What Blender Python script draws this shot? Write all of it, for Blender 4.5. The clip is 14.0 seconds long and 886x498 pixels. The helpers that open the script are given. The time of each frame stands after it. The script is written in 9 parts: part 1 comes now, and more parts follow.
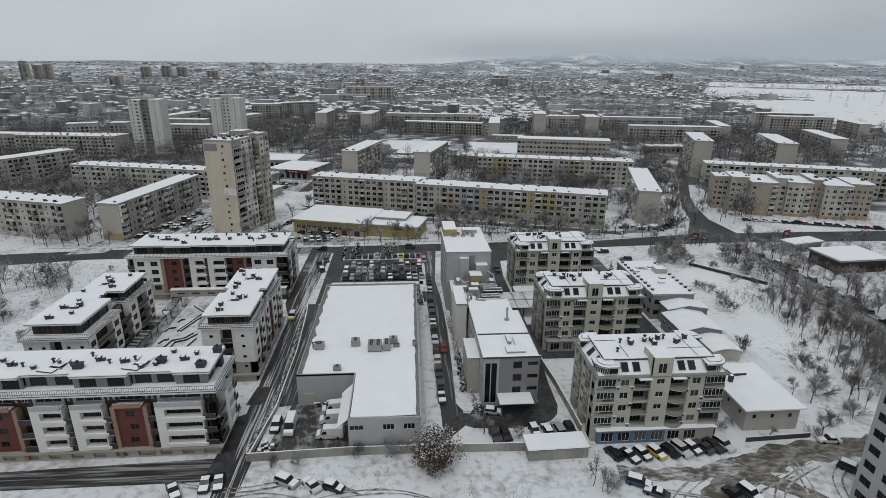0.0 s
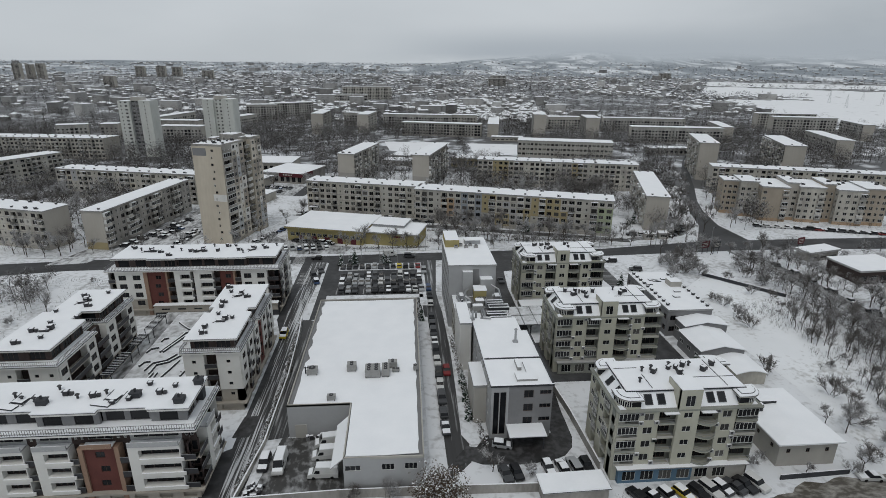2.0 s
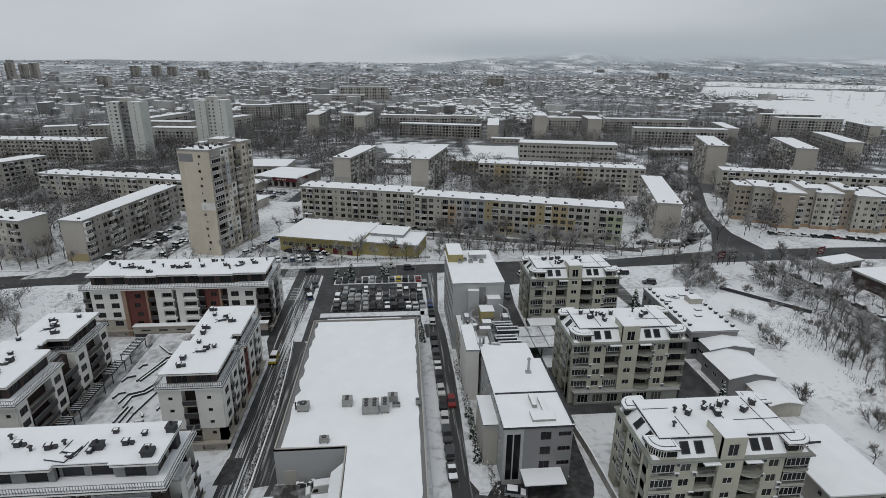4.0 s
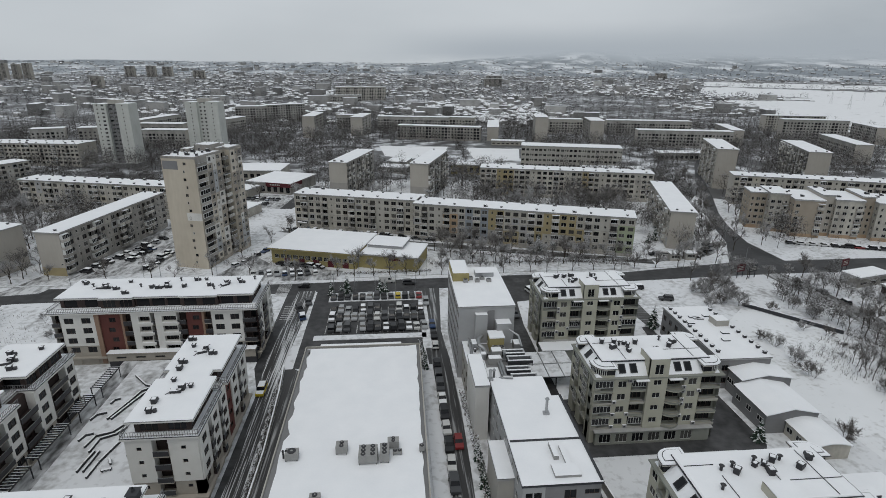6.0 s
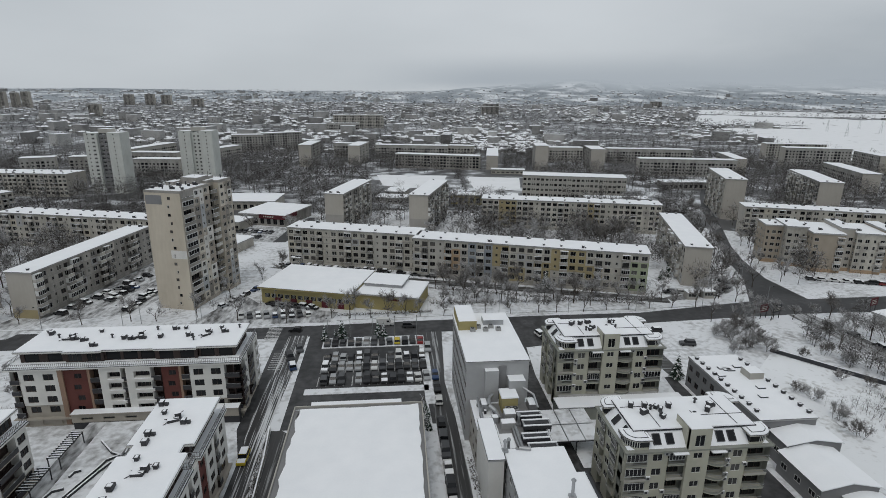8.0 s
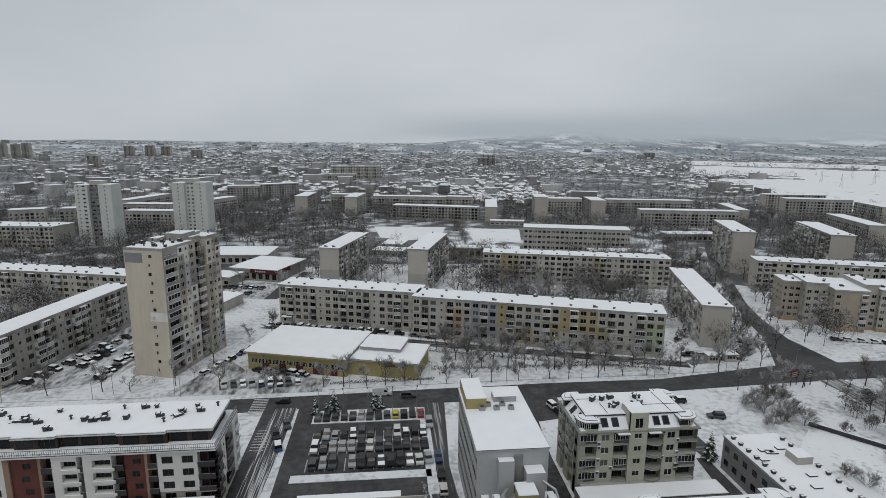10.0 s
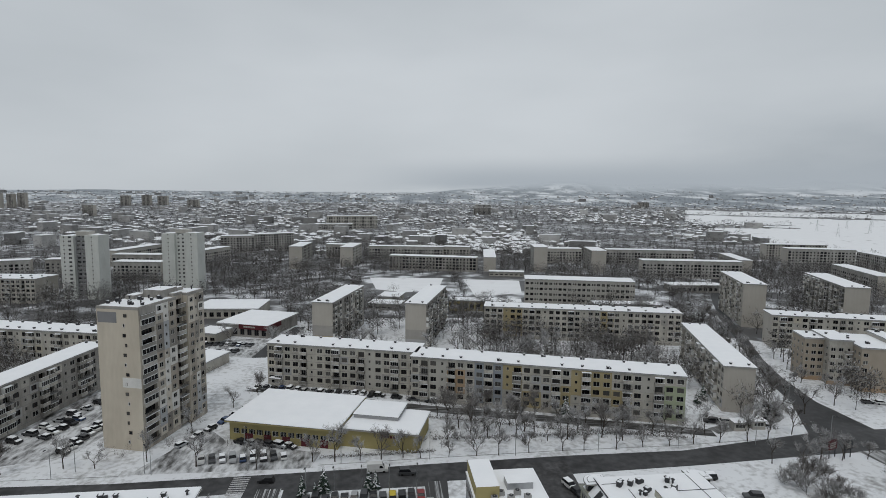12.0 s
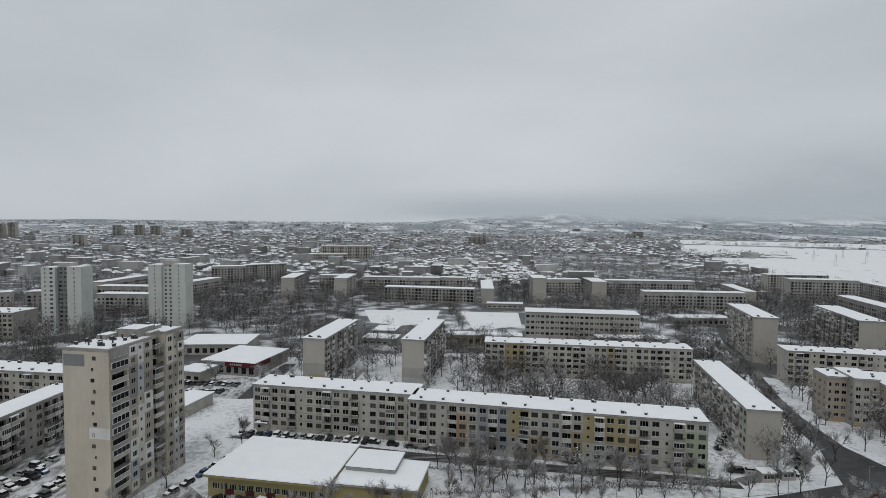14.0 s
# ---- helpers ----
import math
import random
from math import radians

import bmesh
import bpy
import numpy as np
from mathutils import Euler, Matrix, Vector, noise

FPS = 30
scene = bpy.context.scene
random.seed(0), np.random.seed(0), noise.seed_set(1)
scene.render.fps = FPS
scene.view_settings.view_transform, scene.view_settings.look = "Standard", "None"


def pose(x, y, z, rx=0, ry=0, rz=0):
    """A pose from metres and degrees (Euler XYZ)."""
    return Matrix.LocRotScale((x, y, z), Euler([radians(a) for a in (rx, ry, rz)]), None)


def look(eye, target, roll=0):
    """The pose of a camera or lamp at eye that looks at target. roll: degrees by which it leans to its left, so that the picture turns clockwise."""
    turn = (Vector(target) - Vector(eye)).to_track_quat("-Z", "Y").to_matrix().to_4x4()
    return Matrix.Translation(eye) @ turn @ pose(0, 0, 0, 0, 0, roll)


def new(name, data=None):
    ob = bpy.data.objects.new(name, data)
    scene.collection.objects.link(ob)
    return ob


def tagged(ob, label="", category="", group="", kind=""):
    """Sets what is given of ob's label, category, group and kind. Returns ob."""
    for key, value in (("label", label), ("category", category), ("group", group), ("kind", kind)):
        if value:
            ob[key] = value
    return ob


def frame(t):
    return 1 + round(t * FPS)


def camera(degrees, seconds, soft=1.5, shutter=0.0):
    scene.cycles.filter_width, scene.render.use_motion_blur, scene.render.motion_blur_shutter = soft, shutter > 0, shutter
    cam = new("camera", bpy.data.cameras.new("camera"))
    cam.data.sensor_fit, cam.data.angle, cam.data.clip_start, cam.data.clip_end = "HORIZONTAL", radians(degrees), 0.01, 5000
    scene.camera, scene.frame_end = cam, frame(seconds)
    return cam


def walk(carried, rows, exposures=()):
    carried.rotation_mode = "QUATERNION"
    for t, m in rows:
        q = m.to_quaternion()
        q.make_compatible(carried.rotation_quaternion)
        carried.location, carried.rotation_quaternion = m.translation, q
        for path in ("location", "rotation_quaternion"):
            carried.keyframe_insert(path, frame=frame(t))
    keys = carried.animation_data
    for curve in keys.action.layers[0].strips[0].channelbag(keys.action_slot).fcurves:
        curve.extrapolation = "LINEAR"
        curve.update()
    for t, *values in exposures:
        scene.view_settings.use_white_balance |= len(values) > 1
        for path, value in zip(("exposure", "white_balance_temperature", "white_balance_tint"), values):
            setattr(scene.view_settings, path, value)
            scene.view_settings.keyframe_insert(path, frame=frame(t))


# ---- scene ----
cam = camera(78.3, 14.0, soft=0.6)
PATH = [
    (0, 0.963, 2.060, 71.772, 71.112, -0.484, -4.135),
    (0.5, 0.809, 4.494, 71.836, 71.088, -0.486, -4.221),
    (1, 0.655, 7.116, 71.898, 71.096, -0.488, -4.304),
    (1.5, 0.501, 9.902, 71.960, 71.073, -0.491, -4.384),
    (2, 0.349, 12.831, 72.021, 71.075, -0.493, -4.462),
    (2.5, 0.197, 15.880, 72.082, 71.068, -0.495, -4.539),
    (3, 0.045, 19.031, 72.141, 71.054, -0.497, -4.614),
    (5.5, -0.703, 35.701, 72.426, 71.044, -0.509, -4.985),
    (6, -0.850, 39.116, 72.480, 71.056, -0.511, -5.061),
    (6.5, -0.997, 42.530, 72.534, 71.077, -0.514, -5.139),
    (7, -1.144, 45.934, 72.587, 71.345, -0.516, -5.219),
    (7.5, -1.290, 49.320, 72.639, 72.448, -0.518, -5.302),
    (8, -1.435, 52.682, 72.690, 73.773, -0.520, -5.388),
    (10.5, -2.151, 68.973, 72.935, 80.145, -0.532, -5.879),
    (11, -2.293, 72.118, 72.981, 81.403, -0.534, -5.992),
    (11.5, -2.434, 75.229, 73.027, 82.727, -0.537, -6.112),
    (12, -2.574, 78.308, 73.071, 84.018, -0.539, -6.238),
    (12.5, -2.714, 81.361, 73.115, 85.381, -0.541, -6.371),
    (13, -2.852, 84.394, 73.159, 86.628, -0.543, -6.512),
    (13.5, -2.991, 87.416, 73.201, 86.994, -0.546, -6.661),
    (14, -3.129, 90.434, 73.243, 87.128, -0.548, -6.818),
]
walk(cam, [(row[0], pose(*row[1:])) for row in PATH], [(0.0, -0.08), (14.0, -0.08)])

# ---- sky and light ----
SUN_EL, SUN_AZ = 66.0, 205.0  # degrees: height, and bearing clockwise from +y


def build_world():
    w = bpy.data.worlds.new("overcast_sky")
    scene.world = w
    w.use_nodes = True
    nt = w.node_tree
    n, l = nt.nodes, nt.links
    n.clear()
    out = n.new("ShaderNodeOutputWorld")
    bg = n.new("ShaderNodeBackground")
    sky = n.new("ShaderNodeTexSky")
    sky.sky_type = "NISHITA"
    sky.sun_disc = False
    sky.sun_elevation = radians(SUN_EL)
    sky.sun_rotation = radians(SUN_AZ)
    hsv = n.new("ShaderNodeHueSaturation")
    hsv.inputs["Saturation"].default_value = 0.2
    hsv.inputs["Value"].default_value = 0.1
    co = n.new("ShaderNodeTexCoord")
    mp = n.new("ShaderNodeMapping")
    mp.inputs["Scale"].default_value = (1.0, 1.0, 3.0)
    nz = n.new("ShaderNodeTexNoise")
    nz.inputs["Scale"].default_value = 1.3
    nz.inputs["Detail"].default_value = 5
    nz.inputs["Roughness"].default_value = 0.45
    ramp = n.new("ShaderNodeValToRGB")
    ramp.color_ramp.elements[0].position = 0.3
    ramp.color_ramp.elements[0].color = (0.455, 0.498, 0.535, 1)
    ramp.color_ramp.elements[1].position = 0.7
    ramp.color_ramp.elements[1].color = (0.61, 0.653, 0.692, 1)
    # a darker bank of cloud low over the hills in the north-east
    sep = n.new("ShaderNodeSeparateXYZ")
    low = n.new("ShaderNodeMapRange")
    low.inputs["From Min"].default_value = 0.015
    low.inputs["From Max"].default_value = 0.16
    low.inputs["To Min"].default_value = 1.0
    low.inputs["To Max"].default_value = 0.0
    east = n.new("ShaderNodeMapRange")
    east.inputs["From Min"].default_value = 0.28
    east.inputs["From Max"].default_value = 0.75
    nz2 = n.new("ShaderNodeTexNoise")
    nz2.inputs["Scale"].default_value = 5.0
    nz2.inputs["Detail"].default_value = 6
    m1 = n.new("ShaderNodeMath")
    m1.operation = "MULTIPLY"
    m2 = n.new("ShaderNodeMath")
    m2.operation = "MULTIPLY"
    bank = n.new("ShaderNodeMixRGB")
    bank.inputs["Color2"].default_value = (0.30, 0.345, 0.39, 1)
    mix = n.new("ShaderNodeMixRGB")
    mix.inputs["Fac"].default_value = 0.93
    l.new(co.outputs["Generated"], mp.inputs["Vector"])
    l.new(mp.outputs["Vector"], nz.inputs["Vector"])
    l.new(mp.outputs["Vector"], nz2.inputs["Vector"])
    l.new(nz.outputs["Fac"], ramp.inputs["Fac"])
    l.new(co.outputs["Generated"], sep.inputs["Vector"])
    l.new(sep.outputs["Z"], low.inputs["Value"])
    l.new(sep.outputs["X"], east.inputs["Value"])
    l.new(low.outputs["Result"], m1.inputs[0])
    l.new(east.outputs["Result"], m1.inputs[1])
    l.new(m1.outputs["Value"], m2.inputs[0])
    l.new(nz2.outputs["Fac"], m2.inputs[1])
    m2b = n.new("ShaderNodeMath")
    m2b.operation = "MULTIPLY"
    m2b.inputs[1].default_value = 1.7
    m2b.use_clamp = True
    l.new(m2.outputs["Value"], m2b.inputs[0])
    l.new(m2b.outputs["Value"], bank.inputs["Fac"])
    l.new(ramp.outputs["Color"], bank.inputs["Color1"])
    l.new(sky.outputs["Color"], hsv.inputs["Color"])
    l.new(hsv.outputs["Color"], mix.inputs["Color1"])
    l.new(bank.outputs["Color"], mix.inputs["Color2"])
    l.new(mix.outputs["Color"], bg.inputs["Color"])
    bg.inputs["Strength"].default_value = 1.0
    l.new(bg.outputs["Background"], out.inputs["Surface"])


build_world()
sun_data = bpy.data.lights.new("sun", "SUN")
sun_data.energy = 0.72
sun_data.angle = radians(25)
sun_data.color = (1.0, 0.965, 0.905)
az = radians(SUN_AZ)
sun = new("sun", sun_data)
sun.matrix_world = look((300 * math.sin(az), 300 * math.cos(az), 300 * math.tan(radians(SUN_EL))), (0, 0, 0))


# ---- materials ----
def material(name, color, rough=0.8, color2=None, scale=1.0, fine=12.0, contrast=0.5, metal=0.0, bump=0.0,
             bump_scale=8.0, stretch=(1, 1, 1), spread=0.0, island=0.0, spec=0.3, world_co=False):
    """A surface with stains at one scale, grain at another, fine relief and, if wanted, a spread from piece to piece."""
    m = bpy.data.materials.new(name)
    m.use_nodes = True
    nt = m.node_tree
    n, l = nt.nodes, nt.links
    b = n["Principled BSDF"]
    b.inputs["Roughness"].default_value = rough
    b.inputs["Metallic"].default_value = metal
    b.inputs["Specular IOR Level"].default_value = spec
    co = n.new("ShaderNodeTexCoord")
    mp = n.new("ShaderNodeMapping")
    mp.inputs["Scale"].default_value = stretch
    if world_co:
        ge = n.new("ShaderNodeNewGeometry")
        l.new(ge.outputs["Position"], mp.inputs["Vector"])
    else:
        l.new(co.outputs["Object"], mp.inputs["Vector"])
    big = n.new("ShaderNodeTexNoise")
    big.inputs["Scale"].default_value = scale
    big.inputs["Detail"].default_value = 5
    small = n.new("ShaderNodeTexNoise")
    small.inputs["Scale"].default_value = fine
    small.inputs["Detail"].default_value = 3
    l.new(mp.outputs["Vector"], big.inputs["Vector"])
    l.new(mp.outputs["Vector"], small.inputs["Vector"])
    add = n.new("ShaderNodeMath")
    add.operation = "MULTIPLY_ADD"
    add.inputs[1].default_value = 0.4
    l.new(small.outputs["Fac"], add.inputs[0])
    l.new(big.outputs["Fac"], add.inputs[2])
    rng = n.new("ShaderNodeMapRange")
    rng.inputs["From Min"].default_value = 0.7 - 0.28 / max(contrast, 0.05) * 0.5
    rng.inputs["From Max"].default_value = 0.7 + 0.28 / max(contrast, 0.05) * 0.5
    l.new(add.outputs["Value"], rng.inputs["Value"])
    mix = n.new("ShaderNodeMixRGB")
    c2 = color2 or tuple(c * 0.8 for c in color)
    mix.inputs["Color1"].default_value = (*c2, 1)
    mix.inputs["Color2"].default_value = (*color, 1)
    l.new(rng.outputs["Result"], mix.inputs["Fac"])
    last = mix.outputs["Color"]
    if spread or island:
        hs = n.new("ShaderNodeHueSaturation")
        mr = n.new("ShaderNodeMapRange")
        k = spread or island
        mr.inputs["To Min"].default_value = 1 - k
        mr.inputs["To Max"].default_value = 1 + k
        if spread:
            l.new(n.new("ShaderNodeObjectInfo").outputs["Random"], mr.inputs["Value"])
        else:
            l.new(n.new("ShaderNodeNewGeometry").outputs["Random Per Island"], mr.inputs["Value"])
        l.new(mr.outputs["Result"], hs.inputs["Value"])
        l.new(last, hs.inputs["Color"])
        last = hs.outputs["Color"]
    l.new(last, b.inputs["Base Color"])
    if bump:
        bp = n.new("ShaderNodeBump")
        bp.inputs["Strength"].default_value = min(1.0, bump * 5)
        bp.inputs["Distance"].default_value = bump
        nb = n.new("ShaderNodeTexNoise")
        nb.inputs["Scale"].default_value = bump_scale
        nb.inputs["Detail"].default_value = 4
        l.new(mp.outputs["Vector"], nb.inputs["Vector"])
        l.new(nb.outputs["Fac"], bp.inputs["Height"])
        l.new(bp.outputs["Normal"], b.inputs["Normal"])
    return m


def snow_ground(name, snow, under, cover, scale, stretch=(1, 1, 1), fine=1.2, rough=0.85, rot=0.0, sharp=0.06, bump=0.06):
    """Snow lying over another surface, worn through where a two-scale noise is low. cover: 0 bare to 1 whole."""
    m = bpy.data.materials.new(name)
    m.use_nodes = True
    nt = m.node_tree
    n, l = nt.nodes, nt.links
    b = n["Principled BSDF"]
    ge = n.new("ShaderNodeNewGeometry")
    mp = n.new("ShaderNodeMapping")
    mp.inputs["Scale"].default_value = stretch
    mp.inputs["Rotation"].default_value = (0, 0, rot)
    l.new(ge.outputs["Position"], mp.inputs["Vector"])
    a = n.new("ShaderNodeTexNoise")
    a.inputs["Scale"].default_value = scale
    a.inputs["Detail"].default_value = 6
    a.inputs["Roughness"].default_value = 0.6
    c = n.new("ShaderNodeTexNoise")
    c.inputs["Scale"].default_value = fine
    c.inputs["Detail"].default_value = 4
    l.new(mp.outputs["Vector"], a.inputs["Vector"])
    l.new(mp.outputs["Vector"], c.inputs["Vector"])
    ad = n.new("ShaderNodeMath")
    ad.operation = "ADD"
    l.new(a.outputs["Fac"], ad.inputs[0])
    l.new(c.outputs["Fac"], ad.inputs[1])
    mr = n.new("ShaderNodeMapRange")
    mid = 1.0 + (0.5 - cover) * 0.56
    mr.inputs["From Min"].default_value = mid - sharp
    mr.inputs["From Max"].default_value = mid + sharp
    l.new(ad.outputs["Value"], mr.inputs["Value"])
    g = n.new("ShaderNodeTexNoise")
    g.inputs["Scale"].default_value = 0.09
    g.inputs["Detail"].default_value = 5
    l.new(ge.outputs["Position"], g.inputs["Vector"])
    tint = n.new("ShaderNodeMixRGB")
    tint.inputs["Color1"].default_value = (*[v * 0.86 for v in snow], 1)
    tint.inputs["Color2"].default_value = (*snow, 1)
    l.new(g.outputs["Fac"], tint.inputs["Fac"])
    ut = n.new("ShaderNodeMixRGB")
    ut.inputs["Color1"].default_value = (*[v * 0.6 for v in under], 1)
    ut.inputs["Color2"].default_value = (*[v * 1.35 for v in under], 1)
    l.new(c.outputs["Fac"], ut.inputs["Fac"])
    mix = n.new("ShaderNodeMixRGB")
    l.new(mr.outputs["Result"], mix.inputs["Fac"])
    l.new(ut.outputs["Color"], mix.inputs["Color1"])
    l.new(tint.outputs["Color"], mix.inputs["Color2"])
    l.new(mix.outputs["Color"], b.inputs["Base Color"])
    rr = n.new("ShaderNodeMapRange")
    rr.inputs["To Min"].default_value = rough * 0.6
    rr.inputs["To Max"].default_value = 0.9
    l.new(mr.outputs["Result"], rr.inputs["Value"])
    l.new(rr.outputs["Result"], b.inputs["Roughness"])
    b.inputs["Specular IOR Level"].default_value = 0.35
    bp = n.new("ShaderNodeBump")
    bp.inputs["Strength"].default_value = 0.6
    bp.inputs["Distance"].default_value = bump
    l.new(ad.outputs["Value"], bp.inputs["Height"])
    l.new(bp.outputs["Normal"], b.inputs["Normal"])
    return m


SNOW = material("roof_snow", (0.86, 0.87, 0.89), 0.9, (0.80, 0.815, 0.84), 0.25, 3.0, 0.5, bump=0.04, bump_scale=1.2, spec=0.2)
GROUND_SNOW = snow_ground("trodden_snow", (0.77, 0.785, 0.81), (0.22, 0.215, 0.21), 0.87, 0.06, fine=0.6, sharp=0.24)
PLOT_SNOW = snow_ground("fresh_snow_of_the_plot", (0.82, 0.835, 0.855), (0.3, 0.29, 0.27), 0.94, 0.07, fine=0.7, sharp=0.2)
ROUGH_SNOW = snow_ground("snow_over_weeds", (0.76, 0.775, 0.80), (0.15, 0.14, 0.12), 0.74, 0.12, fine=1.3, sharp=0.2)
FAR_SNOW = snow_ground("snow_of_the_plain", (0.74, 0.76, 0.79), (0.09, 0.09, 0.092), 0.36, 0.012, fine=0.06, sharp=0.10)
# woods tone paled and blued, so distance haze is painted into the hills
HILL_SNOW = snow_ground("hazy_hill_fields_and_woods", (0.80, 0.82, 0.85), (0.24, 0.27, 0.30), 0.36, 0.0032, (1, 0.42, 1), 0.011, sharp=0.11)
FIELD_SNOW = snow_ground("open_field_snow", (0.85, 0.86, 0.88), (0.3, 0.3, 0.3), 0.95, 0.01, fine=0.05)
ASPHALT = snow_ground("wet_asphalt", (0.12, 0.12, 0.124), (0.03, 0.03, 0.0315), 0.22, 0.1, fine=0.5, sharp=0.32, rough=0.95, bump=0.01)
WET_YARD = snow_ground("wet_yard_asphalt", (0.13, 0.13, 0.134), (0.026, 0.025, 0.025), 0.2, 0.25, fine=0.9, sharp=0.3, rough=0.8, bump=0.01)
SLUSH_Y = snow_ground("slushy_lane_snow", (0.5, 0.51, 0.52), (0.042, 0.041, 0.041), 0.2, 0.9, (1, 0.03, 1), 2.2, 0.7, sharp=0.12)
SLUSH_LANE = snow_ground("rutted_lane_snow", (0.62, 0.63, 0.645), (0.04, 0.039, 0.039), 0.42, 1.5, (1, 0.018, 1), 3.6, 0.7, sharp=0.06)
SLUSH_YARD = snow_ground("dark_slush_of_the_yard", (0.42, 0.425, 0.43), (0.05, 0.048, 0.046), 0.26, 0.22, (1, 0.6, 1), 0.9, 0.7, sharp=0.18)
SLUSH_X = snow_ground("slushy_cross_lane_snow", (0.42, 0.43, 0.44), (0.04, 0.038, 0.036), 0.26, 0.7, (0.05, 1, 1), 1.8, 0.7, sharp=0.16)
SLUSH_LOT = snow_ground("slushy_car_park", (0.66, 0.67, 0.685), (0.08, 0.078, 0.076), 0.56, 0.12, (1, 0.4, 1), 0.7, 0.7, sharp=0.18)
MUD = snow_ground("churned_mud_snow", (0.40, 0.385, 0.355), (0.085, 0.073, 0.058), 0.36, 0.35, (0.5, 1, 1), 1.3, 0.6, rot=-0.2, sharp=0.2)
RUTS = snow_ground("rutted_snow", (0.6, 0.6, 0.6), (0.11, 0.1, 0.085), 0.42, 0.4, (0.5, 1, 1), 1.4, 0.6, rot=-0.35, sharp=0.18)
SLUSH_STREET = snow_ground("slush_of_the_side_street", (0.55, 0.56, 0.57), (0.07, 0.068, 0.066), 0.42, 0.5, (1, 0.06, 1), 1.6, 0.7, rot=-0.11, sharp=0.18)
KERB = material("kerb_concrete", (0.42, 0.42, 0.41), 0.9, (0.3, 0.3, 0.3), 0.6)
KERB_W = snow_ground("worn_road_paint", (0.62, 0.62, 0.62), (0.2, 0.2, 0.2), 0.55, 0.8, fine=3.0, sharp=0.2)
PANEL = material("grey_panel_concrete", (0.52, 0.495, 0.44), 0.92, (0.3, 0.285, 0.255), 0.22, 1.5, 0.6, bump=0.01, stretch=(1, 1, 0.5))
PANEL_W = material("weathered_panel_concrete", (0.36, 0.345, 0.32), 0.92, (0.2, 0.19, 0.175), 0.25, 1.7, 0.65, bump=0.01, stretch=(1, 1, 0.4))
GABLE = material("pale_gable_render", (0.46, 0.435, 0.395), 0.92, (0.36, 0.335, 0.295), 0.12, 0.8, 0.5, bump=0.008, stretch=(1, 1, 0.35))
PALE = material("pale_render", (0.442, 0.425, 0.387), 0.92, (0.357, 0.344, 0.315), 0.2, 1.0, 0.5, stretch=(1, 1, 0.5))
OCHRE = material("ochre_insulation_render", (0.378, 0.315, 0.18), 0.9, (0.306, 0.257, 0.153), 0.3, 2.0, 0.5)
PEACH = material("peach_insulation_render", (0.423, 0.306, 0.203), 0.9, None, 0.3, 2.0, 0.5)
BLUEGREY = material("blue_grey_render", (0.30, 0.325, 0.355), 0.9, None, 0.3, 2.0, 0.5)
GREEN = material("pale_green_render", (0.36, 0.40, 0.28), 0.9, None, 0.3, 2.0, 0.5)
WHITE = material("white_render", (0.666, 0.657, 0.63), 0.88, (0.594, 0.585, 0.558), 0.25, 1.6, 0.5, bump=0.006)
BEIGE = material("beige_pink_render", (0.387, 0.338, 0.275), 0.92, (0.306, 0.266, 0.216), 0.2, 1.0, 0.5, stretch=(1, 1, 0.5))
TOWER = material("pinkish_tower_render", (0.54, 0.495, 0.425), 0.92, (0.25, 0.225, 0.19), 0.3, 1.4, 0.65, stretch=(1, 1, 0.35))
TOWER_G = material("beige_tower_gable_render", (0.585, 0.53, 0.44), 0.92, (0.42, 0.37, 0.3), 0.12, 0.9, 0.5, stretch=(1, 1, 0.3))
RED = material("red_brown_cladding", (0.135, 0.046, 0.038), 0.75, (0.095, 0.033, 0.028), 0.4, 3.0, 0.5)
BROWN = material("dark_brown_cladding", (0.055, 0.038, 0.034), 0.7, (0.038, 0.027, 0.025), 0.5, 3.0, 0.5)
TAN = material("tan_pilaster_cladding", (0.30, 0.20, 0.145), 0.8, None, 0.5, 3.0, 0.5)
PLINTH = material("beige_plinth_stone", (0.375, 0.345, 0.3), 0.9, (0.315, 0.289, 0.251), 0.5, 3.0, 0.5)
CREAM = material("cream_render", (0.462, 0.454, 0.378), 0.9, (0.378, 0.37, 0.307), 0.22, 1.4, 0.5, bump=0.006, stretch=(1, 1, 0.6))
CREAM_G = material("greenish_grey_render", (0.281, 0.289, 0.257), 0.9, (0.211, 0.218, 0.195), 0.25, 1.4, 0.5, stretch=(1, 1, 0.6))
GREYW = material("light_grey_cladding", (0.391, 0.395, 0.399), 0.7, (0.34, 0.344, 0.348), 0.2, 1.2, 0.5)
MIDGREY = material("mid_grey_render", (0.23, 0.23, 0.234), 0.85, (0.187, 0.187, 0.191), 0.25, 1.4, 0.5)
DARKGREY = material("dark_grey_panel", (0.05, 0.052, 0.058), 0.7, None, 0.4, 2.0, 0.5)
OLIVE = material("olive_yellow_render", (0.36, 0.31, 0.144), 0.9, (0.297, 0.252, 0.117), 0.3, 1.6, 0.5)
BLUE = material("blue_shopfront", (0.10, 0.18, 0.26), 0.6, None, 0.4, 2.0, 0.5)
RUST = material("dark_red_paint", (0.10, 0.02, 0.026), 0.75, None, 0.4, 2.0, 0.5)
METAL = material("galvanised_metal", (0.42, 0.43, 0.44), 0.45, None, 0.8, 5.0, 0.5, metal=0.7)
DARKMETAL = material("dark_metal", (0.06, 0.06, 0.065), 0.5, None, 0.8, 5.0, 0.5, metal=0.4)
UNIT = material("hvac_unit_casing", (0.34, 0.34, 0.33), 0.6, (0.25, 0.25, 0.245), 0.8, 4.0, 0.5)
